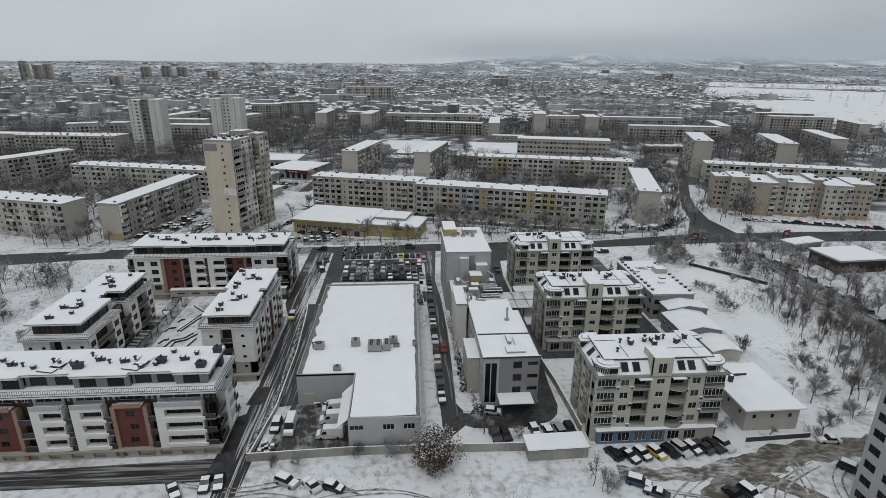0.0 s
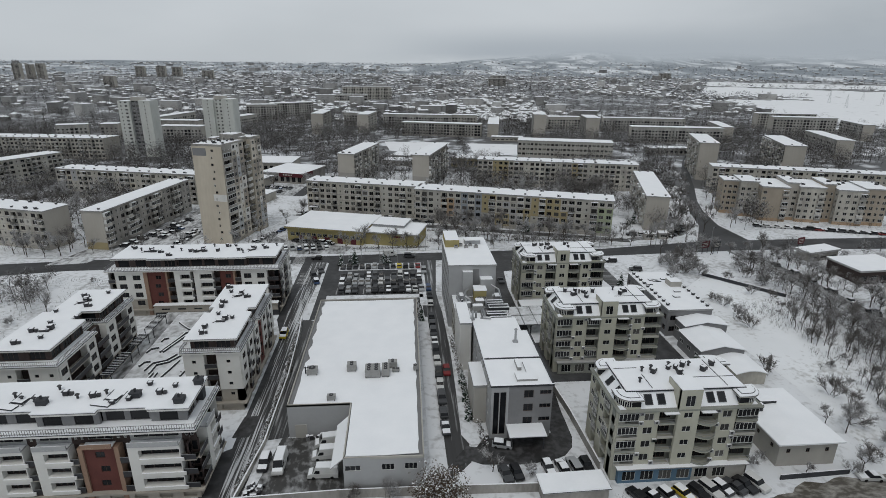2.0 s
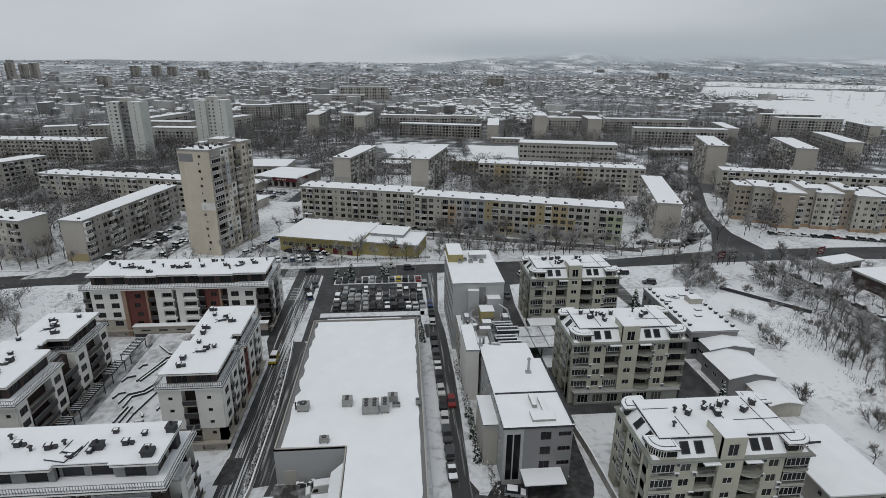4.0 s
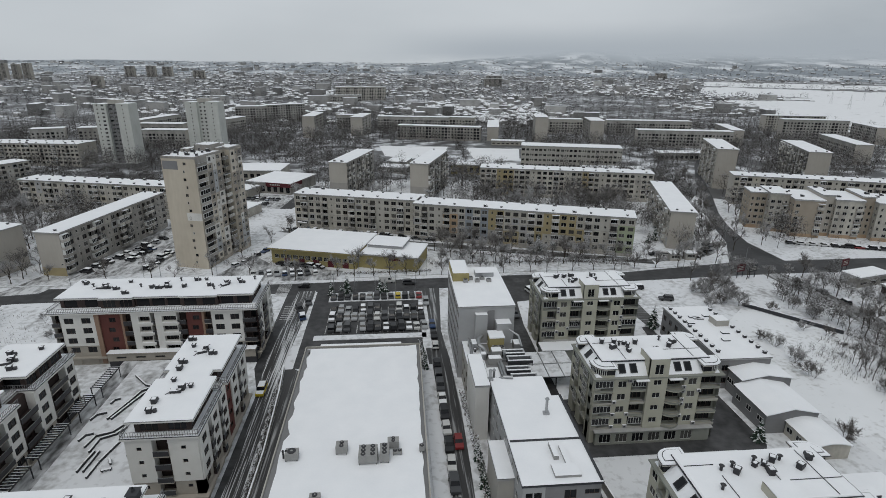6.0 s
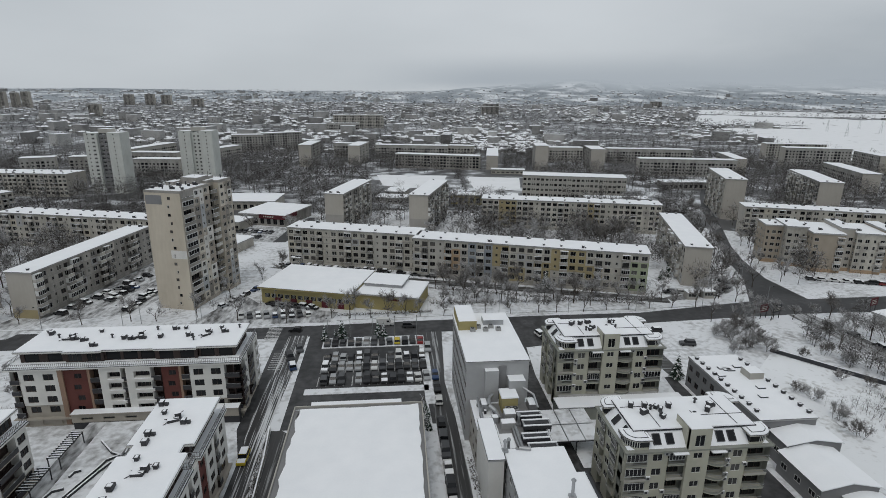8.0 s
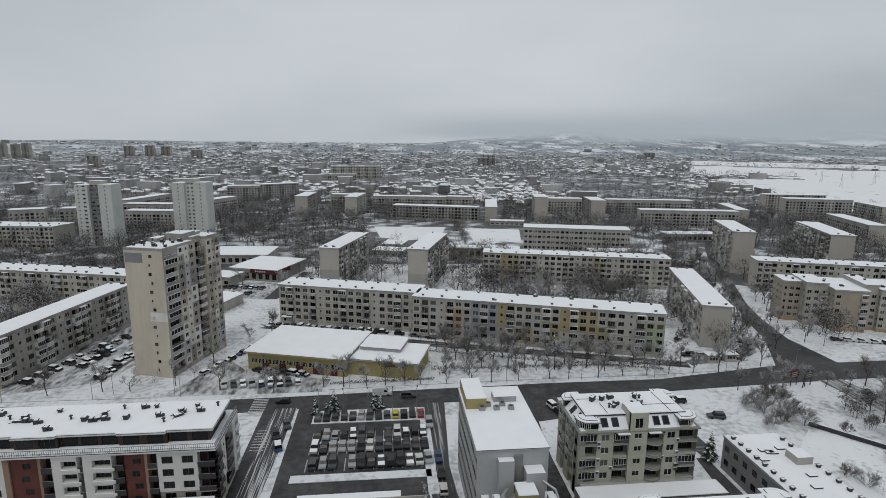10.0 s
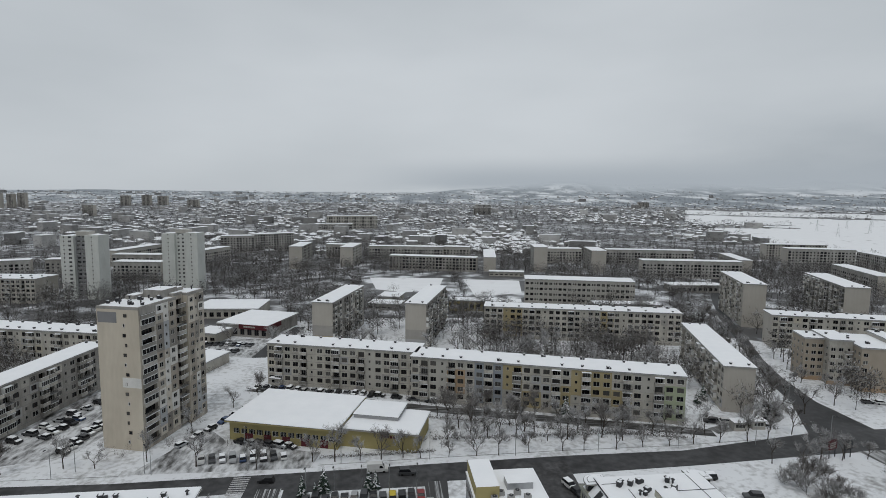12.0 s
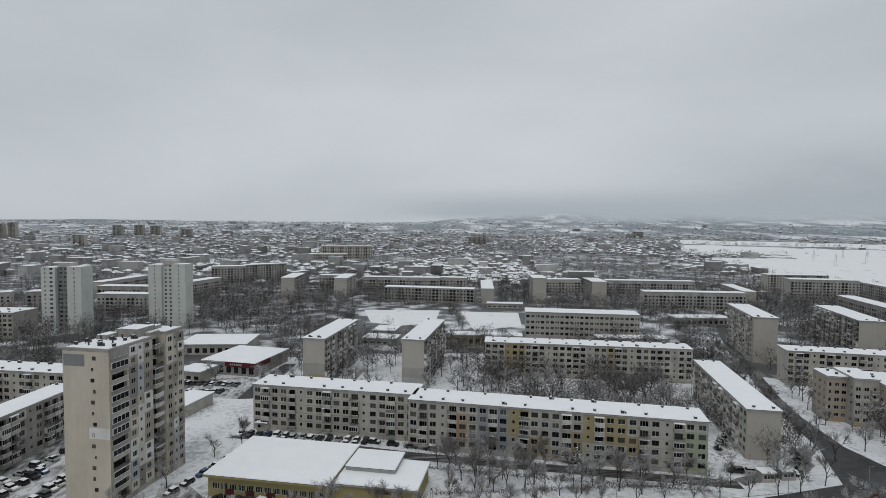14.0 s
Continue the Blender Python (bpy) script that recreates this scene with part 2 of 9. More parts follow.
FRAME_W = material("white_window_frame", (0.66, 0.66, 0.64), 0.5, None, 2.0, 8.0, 0.4)
FRAME_D = material("brown_window_frame", (0.09, 0.065, 0.055), 0.5, None, 2.0, 8.0, 0.4)
PARAPET = material("balcony_panel", (0.44, 0.42, 0.38), 0.85, (0.24, 0.228, 0.21), 0.5, 3.0, 0.6, spread=0.45)
BARK = material("bark", (0.085, 0.07, 0.058), 0.95, (0.05, 0.042, 0.036), 2.0, 10.0, 0.5)
TWIG = material("frosted_twigs", (0.54, 0.54, 0.545), 0.95, (0.15, 0.14, 0.134), 0.3, 2.0, 0.75, island=0.3)
TWIG_D = material("bare_brown_twigs", (0.26, 0.247, 0.238), 0.95, (0.075, 0.067, 0.062), 0.5, 3.0, 0.7, island=0.3)
OAK_LEAF = material("withered_oak_leaves", (0.115, 0.085, 0.06), 0.9, (0.055, 0.04, 0.03), 0.8, 5.0, 0.6, island=0.35)
FIR = material("fir_needles", (0.035, 0.055, 0.04), 0.9, (0.02, 0.032, 0.026), 1.0, 5.0, 0.5, island=0.3)
FAR_TREE = material("far_bare_woods", (0.18, 0.178, 0.182), 0.95, (0.06, 0.057, 0.056), 0.012, 0.12, 0.6, island=0.35, world_co=True)
MID_TREE = material("dark_bare_twigs", (0.10, 0.092, 0.087), 0.95, (0.042, 0.037, 0.034), 0.03, 0.3, 0.7, island=0.25, world_co=True)
MID_FROST = material("frosted_twig_tips", (0.46, 0.46, 0.465), 0.95, (0.16, 0.156, 0.154), 0.03, 0.3, 0.7, island=0.3, world_co=True)
WHITE_T = material("pale_greenish_render", (0.62, 0.63, 0.6), 0.9, (0.5, 0.51, 0.48), 0.2, 1.0, 0.5, stretch=(1, 1, 0.5))
PATCH = [material("patch_render_%d" % i, c, 0.92, None, 0.3, 2.0, 0.5) for i, c in enumerate(((0.55, 0.53, 0.49), (0.44, 0.42, 0.385), (0.36, 0.345, 0.32), (0.50, 0.46, 0.38), (0.40, 0.40, 0.40), (0.58, 0.55, 0.50)))]
FAR_WALL = material("far_house_walls", (0.40, 0.395, 0.385), 0.9, (0.24, 0.235, 0.23), 0.02, 0.2, 0.8, island=0.4, world_co=True)
FAR_PANEL = material("far_panel_concrete", (0.44, 0.43, 0.405), 0.92, (0.27, 0.26, 0.245), 0.2, 1.2, 0.7, stretch=(1, 1, 0.5))
RUBBER = material("tyre_rubber", (0.02, 0.02, 0.02), 0.9)


def glass_material(name, low, high, rough=0.12):
    m = bpy.data.materials.new(name)
    m.use_nodes = True
    nt = m.node_tree
    b = nt.nodes["Principled BSDF"]
    rmp = nt.nodes.new("ShaderNodeValToRGB")
    rmp.color_ramp.elements[0].color = (*low, 1)
    rmp.color_ramp.elements[0].position = 0.45
    rmp.color_ramp.elements[1].color = (*high, 1)
    nt.links.new(nt.nodes.new("ShaderNodeObjectInfo").outputs["Random"], rmp.inputs["Fac"])
    nt.links.new(rmp.outputs["Color"], b.inputs["Base Color"])
    b.inputs["Roughness"].default_value = rough
    b.inputs["Specular IOR Level"].default_value = 0.25
    return m


GLASS = glass_material("window_glass_over_curtains", (0.008, 0.0085, 0.01), (0.11, 0.106, 0.1), 0.2)
DGLASS = glass_material("dark_window_glass", (0.008, 0.009, 0.011), (0.03, 0.031, 0.034), 0.2)


# ---- building tools ----
class MB:
    """Collects faces for one mesh."""

    def __init__(self):
        self.v, self.f, self.m = [], [], []

    def face(self, pts, mat=0):
        i = len(self.v)
        self.v.extend(pts)
        self.f.append(tuple(range(i, i + len(pts))))
        self.m.append(mat)

    def box(self, x0, x1, y0, y1, z0, z1, mat=0, top=None, bottom=True):
        i = len(self.v)
        self.v.extend([(x0, y0, z0), (x1, y0, z0), (x1, y1, z0), (x0, y1, z0), (x0, y0, z1), (x1, y0, z1), (x1, y1, z1), (x0, y1, z1)])
        for q in ((0, 1, 5, 4), (1, 2, 6, 5), (2, 3, 7, 6), (3, 0, 4, 7)):
            self.f.append(tuple(i + k for k in q))
            self.m.append(mat)
        self.f.append((i + 4, i + 5, i + 6, i + 7))
        self.m.append(mat if top is None else top)
        if bottom:
            self.f.append((i + 3, i + 2, i + 1, i))
            self.m.append(mat)

    def prism(self, poly, z0, z1, mat=0, top=None, inset=0.0):
        """poly: corners counter-clockwise; inset draws the top in, for a softened edge."""
        n, i = len(poly), len(self.v)
        cx, cy = sum(p[0] for p in poly) / n, sum(p[1] for p in poly) / n
        self.v.extend([(x, y, z0) for x, y in poly])
        for x, y in poly:
            d = math.hypot(x - cx, y - cy) or 1
            self.v.append((x - (x - cx) / d * inset, y - (y - cy) / d * inset, z1))
        for k in range(n):
            self.f.append((i + k, i + (k + 1) % n, i + n + (k + 1) % n, i + n + k))
            self.m.append(mat)
        self.f.append(tuple(i + n + k for k in range(n)))
        self.m.append(mat if top is None else top)

    def cyl(self, x, y, z0, z1, r0, r1=None, n=10, mat=0, top=None):
        r1 = r0 if r1 is None else r1
        i = len(self.v)
        for z, r in ((z0, r0), (z1, r1)):
            self.v.extend([(x + r * math.cos(a * math.tau / n), y + r * math.sin(a * math.tau / n), z) for a in range(n)])
        for k in range(n):
            self.f.append((i + k, i + (k + 1) % n, i + n + (k + 1) % n, i + n + k))
            self.m.append(mat)
        self.f.append(tuple(i + n + k for k in range(n)))
        self.m.append(mat if top is None else top)

    def tube(self, a, b, r0, r1=None, n=4, mat=0):
        a, b = Vector(a), Vector(b)
        r1 = r0 if r1 is None else r1
        d = (b - a).normalized()
        u = d.orthogonal().normalized()
        w = d.cross(u)
        i = len(self.v)
        for c, r in ((a, r0), (b, r1)):
            for k in range(n):
                q = c + (u * math.cos(k * math.tau / n) + w * math.sin(k * math.tau / n)) * r
                self.v.append((q.x, q.y, q.z))
        for k in range(n):
            self.f.append((i + k, i + (k + 1) % n, i + n + (k + 1) % n, i + n + k))
            self.m.append(mat)

    def mesh(self, name, mats):
        me = bpy.data.meshes.new(name)
        index, keep, remap = {}, [], []
        for p in self.v:
            q = (round(p[0], 4), round(p[1], 4), round(p[2], 4))
            if q not in index:
                index[q] = len(keep)
                keep.append(q)
            remap.append(index[q])
        me.from_pydata(keep, [], [tuple(remap[i] for i in f) for f in self.f])
        for m in mats if isinstance(mats, (list, tuple)) else [mats]:
            me.materials.append(m)
        me.polygons.foreach_set("material_index", self.m)
        me.update()
        return me


def part(name, mb, mats, parent=None, label="", m=None):
    """Links one mesh as a part under its parent, in the parent's own space."""
    me = mb.mesh(name, mats) if isinstance(mb, MB) else mb
    ob = new(name, me)
    if parent:
        ob.parent = parent
    if m is not None:
        ob.matrix_basis = m
    return tagged(ob, label)


def thing(name, x, y, z=0.0, turn=0.0, label="", category="", group="", kind=""):
    ob = new(name)
    ob.matrix_basis = pose(x, y, z, 0, 0, turn)
    return tagged(ob, label, category, group, kind)


def side(L, D, s):
    """Maps (along, outward, up) of a face to the building's own space. s: f front, r right, b back, l left."""
    if s == "f":
        return (lambda u, o, z: (u, -o, z)), L, 0
    if s == "r":
        return (lambda u, o, z: (L + o, u, z)), D, 90
    if s == "b":
        return (lambda u, o, z: (L - u, D + o, z)), L, 180
    return (lambda u, o, z: (-o, D - u, z)), D, 270


def facade(mb, mp, u0, u1, z0, z1, holes, off=0.0, reveal=0.18, mat=0, edge=0.0):
    """A sheet of wall with openings cut through it and their reveals; edge: its own thickness, where it stands proud."""
    us = sorted({u0, u1, *[h[0] for h in holes], *[h[1] for h in holes]})
    zs = sorted({z0, z1, *[h[2] for h in holes], *[h[3] for h in holes]})
    us = [u for u in us if u0 <= u <= u1]
    zs = [z for z in zs if z0 <= z <= z1]
    for z_a, z_b in zip(zs, zs[1:]):
        run = None
        for u_a, u_b in zip(us, us[1:]):
            uc, zc = (u_a + u_b) / 2, (z_a + z_b) / 2
            solid = not any(h[0] < uc < h[1] and h[2] < zc < h[3] for h in holes)
            if solid and run is None:
                run = u_a
            if not solid and run is not None:
                mb.face([mp(run, off, z_a), mp(u_a, off, z_a), mp(u_a, off, z_b), mp(run, off, z_b)], mat)
                run = None
        if run is not None:
            mb.face([mp(run, off, z_a), mp(u1, off, z_a), mp(u1, off, z_b), mp(run, off, z_b)], mat)
    for hole in holes:
        a, b, c, d = hole[:4]
        i, o = off - (hole[4] if len(hole) > 4 else reveal), off
        mb.face([mp(a, o, c), mp(b, o, c), mp(b, i, c), mp(a, i, c)], mat)
        mb.face([mp(a, i, d), mp(b, i, d), mp(b, o, d), mp(a, o, d)], mat)
        mb.face([mp(a, i, c), mp(a, i, d), mp(a, o, d), mp(a, o, c)], mat)
        mb.face([mp(b, o, c), mp(b, o, d), mp(b, i, d), mp(b, i, c)], mat)
    if edge:
        i, o = off - edge, off
        mb.face([mp(u0, i, z0), mp(u0, o, z0), mp(u0, o, z1), mp(u0, i, z1)], mat)
        mb.face([mp(u1, o, z0), mp(u1, i, z0), mp(u1, i, z1), mp(u1, o, z1)], mat)
        mb.face([mp(u0, o, z1), mp(u1, o, z1), mp(u1, i, z1), mp(u0, i, z1)], mat)
        mb.face([mp(u0, i, z0), mp(u1, i, z0), mp(u1, o, z0), mp(u0, o, z0)], mat)


MESHES = {}
FOOT = []  # x, y, turn, length, depth of every building on the ground


def window_mesh(w, h, panes=2, frame_m=None, glass_m=None, split=False):
    """A window, its middle at the origin, looking along -y: frame bars with depth, and the pane set back in them."""
    frame_m, glass_m = frame_m or FRAME_W, glass_m or GLASS
    key = (round(w, 2), round(h, 2), panes, frame_m.name, glass_m.name, split)
    if key not in MESHES:
        mb, pn, t = MB(), MB(), 0.055
        x, z = w / 2, h / 2
        mp = lambda u, o, zz: (u, -o, zz)
        cells = [(-x + (w - t) * k / panes + t, -x + (w - t) * (k + 1) / panes, -z + t, z - t) for k in range(panes)]
        facade(mb, mp, -x, x, -z, z, cells, 0.05, 0.06, 0, 0.08)
        for a, b, c, d in cells:
            (pn if split else mb).face([(a, 0.01, c), (b, 0.01, c), (b, 0.01, d), (a, 0.01, d)], 0 if split else 1)
        MESHES[key] = (mb.mesh("window", [frame_m, glass_m]), pn.mesh("pane", [glass_m]) if split else None)
    return MESHES[key]


def put_window(parent, mp, turn, u, z, w, h, off=0.0, panes=2, frame_m=None, glass_m=None, split=False, name="window"):
    a, b = window_mesh(w, h, panes, frame_m, glass_m, split)
    x, y, zz = mp(u, off - 0.13, z)
    ob = part(name, a, None, parent, "", pose(x, y, zz, 0, 0, turn))
    if b:
        part("pane", b, None, ob)
    return ob


def balcony_mesh(kind, w=3.0, d=1.15):
    """Kinds: open (rail panel), bars, glazed (closed in), half (panel and an awning)."""
    key = ("balcony", kind, round(w, 2), d)
    if key not in MESHES:
        mb = MB()
        mb.box(-w / 2, w / 2, -d, 0.0, -0.16, 0.0, 1)
        if kind == "bars":
            for k in range(int(w / 0.22) + 1):
                x = -w / 2 + 0.03 + k * (w - 0.06) / int(w / 0.22)
                mb.box(x - 0.02, x + 0.02, -d + 0.02, -d + 0.06, 0.0, 1.0, 3)
            mb.box(-w / 2, w / 2, -d, -d + 0.08, 1.0, 1.06, 3)
            mb.box(-w / 2, -w / 2 + 0.05, -d, 0, 0.95, 1.03, 3)
            mb.box(w / 2 - 0.05, w / 2, -d, 0, 0.95, 1.03, 3)
        else:
            mb.box(-w / 2, w / 2, -d, -d + 0.08, 0.0, 1.0, 0)
            mb.box(-w / 2, -w / 2 + 0.08, -d + 0.08, 0, 0.0, 1.0, 0)
            mb.box(w / 2 - 0.08, w / 2, -d + 0.08, 0, 0.0, 1.0, 0)
            mb.box(-w / 2 - 0.02, w / 2 + 0.02, -d - 0.03, -d + 0.1, 1.0, 1.05, 4)
        if kind == "glazed":
            mb.box(-w / 2, w / 2, -d, -d + 0.06, 2.45, 2.58, 2)
            for k in range(5):
                x = -w / 2 + k * (w - 0.06) / 4
                mb.box(x, x + 0.06, -d, -d + 0.06, 1.05, 2.45, 2)
            mb.box(-w / 2 + 0.03, w / 2 - 0.03, -d + 0.08, -d + 0.1, 1.05, 2.45, 5)
            mb.box(-w / 2, -w / 2 + 0.06, -d + 0.1, 0, 1.0, 2.58, 2)
            mb.box(w / 2 - 0.06, w / 2, -d + 0.1, 0, 1.0, 2.58, 2)
            mb.box(-w / 2, w / 2, -d, 0, 2.58, 2.64, 4)
        if kind == "half":
            mb.box(-w / 2, w / 2, -d - 0.1, 0, 2.5, 2.58, 4)
            mb.box(-w / 2, -w / 2 + 0.06, -d, -d + 0.06, 1.0, 2.5, 2)
            mb.box(w / 2 - 0.06, w / 2, -d, -d + 0.06, 1.0, 2.5, 2)
        MESHES[key] = mb.mesh("balcony", [PARAPET, KERB, FRAME_W, DARKMETAL, SNOW, DGLASS])
    return MESHES[key]


def vent_mesh(k=0):
    key = ("vent", k)
    if key not in MESHES:
        mb = MB()
        if k == 0:
            mb.box(-0.35, 0.35, -0.3, 0.3, 0, 0.7, 0)
            mb.box(-0.48, 0.48, -0.42, 0.42, 0.7, 0.78, 0)
            mb.box(-0.3, 0.3, -0.25, 0.2, 0.784, 0.86, 1)
        elif k == 1:
            mb.box(-0.75, 0.1, -0.4, 0.4, 0, 0.9, 0)
            mb.box(-0.85, 0.2, -0.5, 0.5, 0.9, 1.0, 0)
            mb.box(0.25, 0.8, -0.3, 0.3, 0, 0.65, 0)
            mb.box(-0.6, 0.05, -0.35, 0.35, 1.004, 1.08, 1)
        else:
            mb.cyl(0, 0, 0, 0.9, 0.2, n=8)
            mb.cyl(0, 0, 0.9, 1.12, 0.42, 0.15, n=8)
        MESHES[key] = mb.mesh("roof_vent", [DARKMETAL, SNOW])
    return MESHES[key]


def flat_roof(parent, poly, z, over=0.0, thick=0.3, snow=0.16, edge_m=None, label="flat roof under fresh snow"):
    """Fascia, a thin dark drip edge on it, and the snow sheet."""
    mb = MB()
    mb.prism(poly, z, z + thick, 0)
    n = len(poly)
    cx, cy = sum(p[0] for p in poly) / n, sum(p[1] for p in poly) / n
    grow = [(x + 0.05 * (1 if x > cx else -1), y + 0.05 * (1 if y > cy else -1)) for x, y in poly]
    mb.prism(grow, z + thick, z + thick + 0.07, 2)
    mb.prism([(x, y) for x, y in poly], z + thick + 0.074, z + thick + snow + 0.05, 1, inset=0.25)
    return part("roof", mb, [edge_m or KERB, SNOW, DARKMETAL], parent, label)


def rect(x0, x1, y0, y1):
    return [(x0, y0), (x1, y0), (x1, y1), (x0, y1)]


# ---- ground, roads, pavements ----
HILL_TOPS = ((-60, 58), (0, 64), (4, 78), (10, 96), (14, 122), (20, 160), (27, 148), (33, 128), (40, 150), (60, 140))


def hill(x, y):
    """Height of the land: flat round the town, rising to hills far off, most in the north-east."""
    dx, dy = x, y - 90.0
    r = math.hypot(dx, dy)
    if r < 1500 or dy < 0:
        return 0.0
    b = max(-60.0, min(60.0, math.degrees(math.atan2(dx, dy))))
    amp = 60.0
    for (b0, h0), (b1, h1) in zip(HILL_TOPS, HILL_TOPS[1:]):
        if b0 <= b <= b1:
            amp = h0 + (h1 - h0) * (b - b0) / (b1 - b0)
    k = max(0.0, min(1.0, (r - 2700) / 1950))
    k0 = max(0.0, min(1.0, (r - 1500) / 3200))
    ridge = noise.fractal(Vector((x / 520, y / 520, 0.3)), 1.0, 2.0, 5)
    return 44 * k0 ** 1.5 + max(0.0, (amp - 44)) * (k * k * (3 - 2 * k)) * (1 + 0.32 * ridge) + 12 * ridge * k


def ground_sheet():
    radii = [0, 60, 120, 180, 240, 300, 360, 430, 510, 600, 700, 820, 960, 1120, 1300, 1500, 1720, 1960, 2220, 2500, 2800, 3100, 3400, 3700, 4000, 4250, 4450, 4600, 4700, 4780]
    n = 240
    me = bpy.data.meshes.new("ground")
    v = [(0, 90, 0)]
    for r in radii[1:]:
        for k in range(n):
            a = k * math.tau / n
            x, y = r * math.sin(a), 90 + r * math.cos(a)
            v.append((x, y, hill(x, y)))
    f, mats = [], []
    for k in range(n):
        f.append((0, 1 + (k + 1) % n, 1 + k))
        mats.append(0)
    for i in range(1, len(radii) - 1):
        for k in range(n):
            a, b = 1 + (i - 1) * n + k, 1 + (i - 1) * n + (k + 1) % n
            f.append((a, b, b + n, a + n))
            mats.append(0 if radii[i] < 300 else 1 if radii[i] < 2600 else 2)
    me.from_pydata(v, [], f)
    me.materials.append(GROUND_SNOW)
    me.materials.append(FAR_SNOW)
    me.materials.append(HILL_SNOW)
    me.polygons.foreach_set("material_index", mats)
    me.update()
    ob = new("ground", me)
    tagged(ob, "snow-covered ground of the town and the plain up to the hills", "ground", kind="structure")


def sheet(name, poly, z, mat, label, category, thick=0.0, edge=None):
    """A flat piece of road or pavement, with a kerb face where it stands proud."""
    mb = MB()
    if thick:
        mb.prism(poly, z - thick, z, 1, 0)
    else:
        mb.face([(x, y, z) for x, y in poly])
    return tagged(part(name, mb, [mat, edge or KERB]), label, category, kind="structure")


ground_sheet()


def cloud_bank():
    """Low cloud hanging over the far hills: a backdrop that thins out downwards."""
    m = bpy.data.materials.new("low_cloud")
    m.use_nodes = True
    n, l = m.node_tree.nodes, m.node_tree.links
    n.clear()
    out, mix, tr, em = n.new("ShaderNodeOutputMaterial"), n.new("ShaderNodeMixShader"), n.new("ShaderNodeBsdfTransparent"), n.new("ShaderNodeEmission")
    em.inputs["Color"].default_value = (0.40, 0.445, 0.49, 1)
    ge, sep, nz, ad, mr = n.new("ShaderNodeNewGeometry"), n.new("ShaderNodeSeparateXYZ"), n.new("ShaderNodeTexNoise"), n.new("ShaderNodeMath"), n.new("ShaderNodeMapRange")
    mp = n.new("ShaderNodeMapping")
    mp.inputs["Scale"].default_value = (0.0016, 0.0016, 0.006)
    nz.inputs["Scale"].default_value = 1.0
    nz.inputs["Detail"].default_value = 6
    l.new(ge.outputs["Position"], sep.inputs["Vector"])
    l.new(ge.outputs["Position"], mp.inputs["Vector"])
    l.new(mp.outputs["Vector"], nz.inputs["Vector"])
    ad.operation = "MULTIPLY_ADD"
    ad.inputs[1].default_value = 110.0
    l.new(nz.outputs["Fac"], ad.inputs[0])
    l.new(sep.outputs["Z"], ad.inputs[2])
    mr.inputs["From Min"].default_value = 112
    mr.inputs["From Max"].default_value = 178
    mr.interpolation_type = "SMOOTHSTEP"
    l.new(ad.outputs["Value"], mr.inputs["Value"])
    up, mul = n.new("ShaderNodeMapRange"), n.new("ShaderNodeMath")
    up.inputs["From Min"].default_value, up.inputs["From Max"].default_value = 140, 330
    up.inputs["To Min"].default_value, up.inputs["To Max"].default_value = 0.96, 0.0
    up.interpolation_type = "SMOOTHSTEP"
    l.new(sep.outputs["Z"], up.inputs["Value"])
    mul.operation = "MULTIPLY"
    l.new(mr.outputs["Result"], mul.inputs[0])
    l.new(up.outputs["Result"], mul.inputs[1])
    wx, mul2 = n.new("ShaderNodeMapRange"), n.new("ShaderNodeMath")
    wx.inputs["From Min"].default_value, wx.inputs["From Max"].default_value = -500, 700
    wx.interpolation_type = "SMOOTHSTEP"
    l.new(sep.outputs["X"], wx.inputs["Value"])
    mul2.operation = "MULTIPLY"
    l.new(mul.outputs["Value"], mul2.inputs[0])
    l.new(wx.outputs["Result"], mul2.inputs[1])
    l.new(mul2.outputs["Value"], mix.inputs["Fac"])
    l.new(tr.outputs["BSDF"], mix.inputs[1])
    l.new(em.outputs["Emission"], mix.inputs[2])
    l.new(mix.outputs["Shader"], out.inputs["Surface"])
    mb = MB()
    for k in range(45):
        a0, a1 = radians(-15 + k * 1.8), radians(-15 + (k + 1) * 1.8)
        p, q = (3550 * math.sin(a0), 90 + 3550 * math.cos(a0)), (3550 * math.sin(a1), 90 + 3550 * math.cos(a1))
        mb.face([(*p, 20), (*q, 20), (*q, 700), (*p, 700)])
    ob = part("backdrop_cloud", mb, [m])
    ob.visible_shadow = False
    tagged(ob, "bank of low grey cloud over the far hills", "cloud", kind="structure")


cloud_bank()

# the main road across, and the one that runs north-east from the crossing
sheet("road", [(-420, 176), (-260, 187), (-147, 200), (-119, 205), (-60, 206.5), (-23, 208.5), (40, 209), (82, 210.5), (118, 212.8), (150, 214), (230, 212), (420, 206),
               (420, 220), (240, 227), (181, 227.5), (130, 226.5), (83, 219), (48, 219), (10, 217.8), (-27, 216.2), (-70, 215), (-116, 216.5), (-150, 213), (-260, 200), (-420, 189)],
      0.03, ASPHALT, "wet dark asphalt road cleared of snow", "road")
sheet("road", [(127, 225), (151, 226), (150.5, 250), (157, 275), (165.5, 297), (181.5, 330), (202, 375), (232, 430), (290, 520), (284, 522.5), (226.5, 432.5), (196, 376), (176, 331.5), (160, 298.5), (149.5, 275), (141, 250)],
      0.034, ASPHALT, "wet asphalt side road between apartment blocks", "road")
EAST_STREET = ((214, 133), (200, 134.5), (189, 136), (172, 137), (153, 137.5), (137, 135.5), (121, 131.5), (100, 124), (80, 116), (50, 104))


def street_x(y):
    """West kerb of the side street that runs along the tree-grown plot."""
    for (ya, xa), (yb, xb) in zip(EAST_STREET, EAST_STREET[1:]):
        if yb <= y <= ya:
            return xa + (xb - xa) * (ya - y) / (ya - yb)
    return 133.0 if y > 200 else 104.0


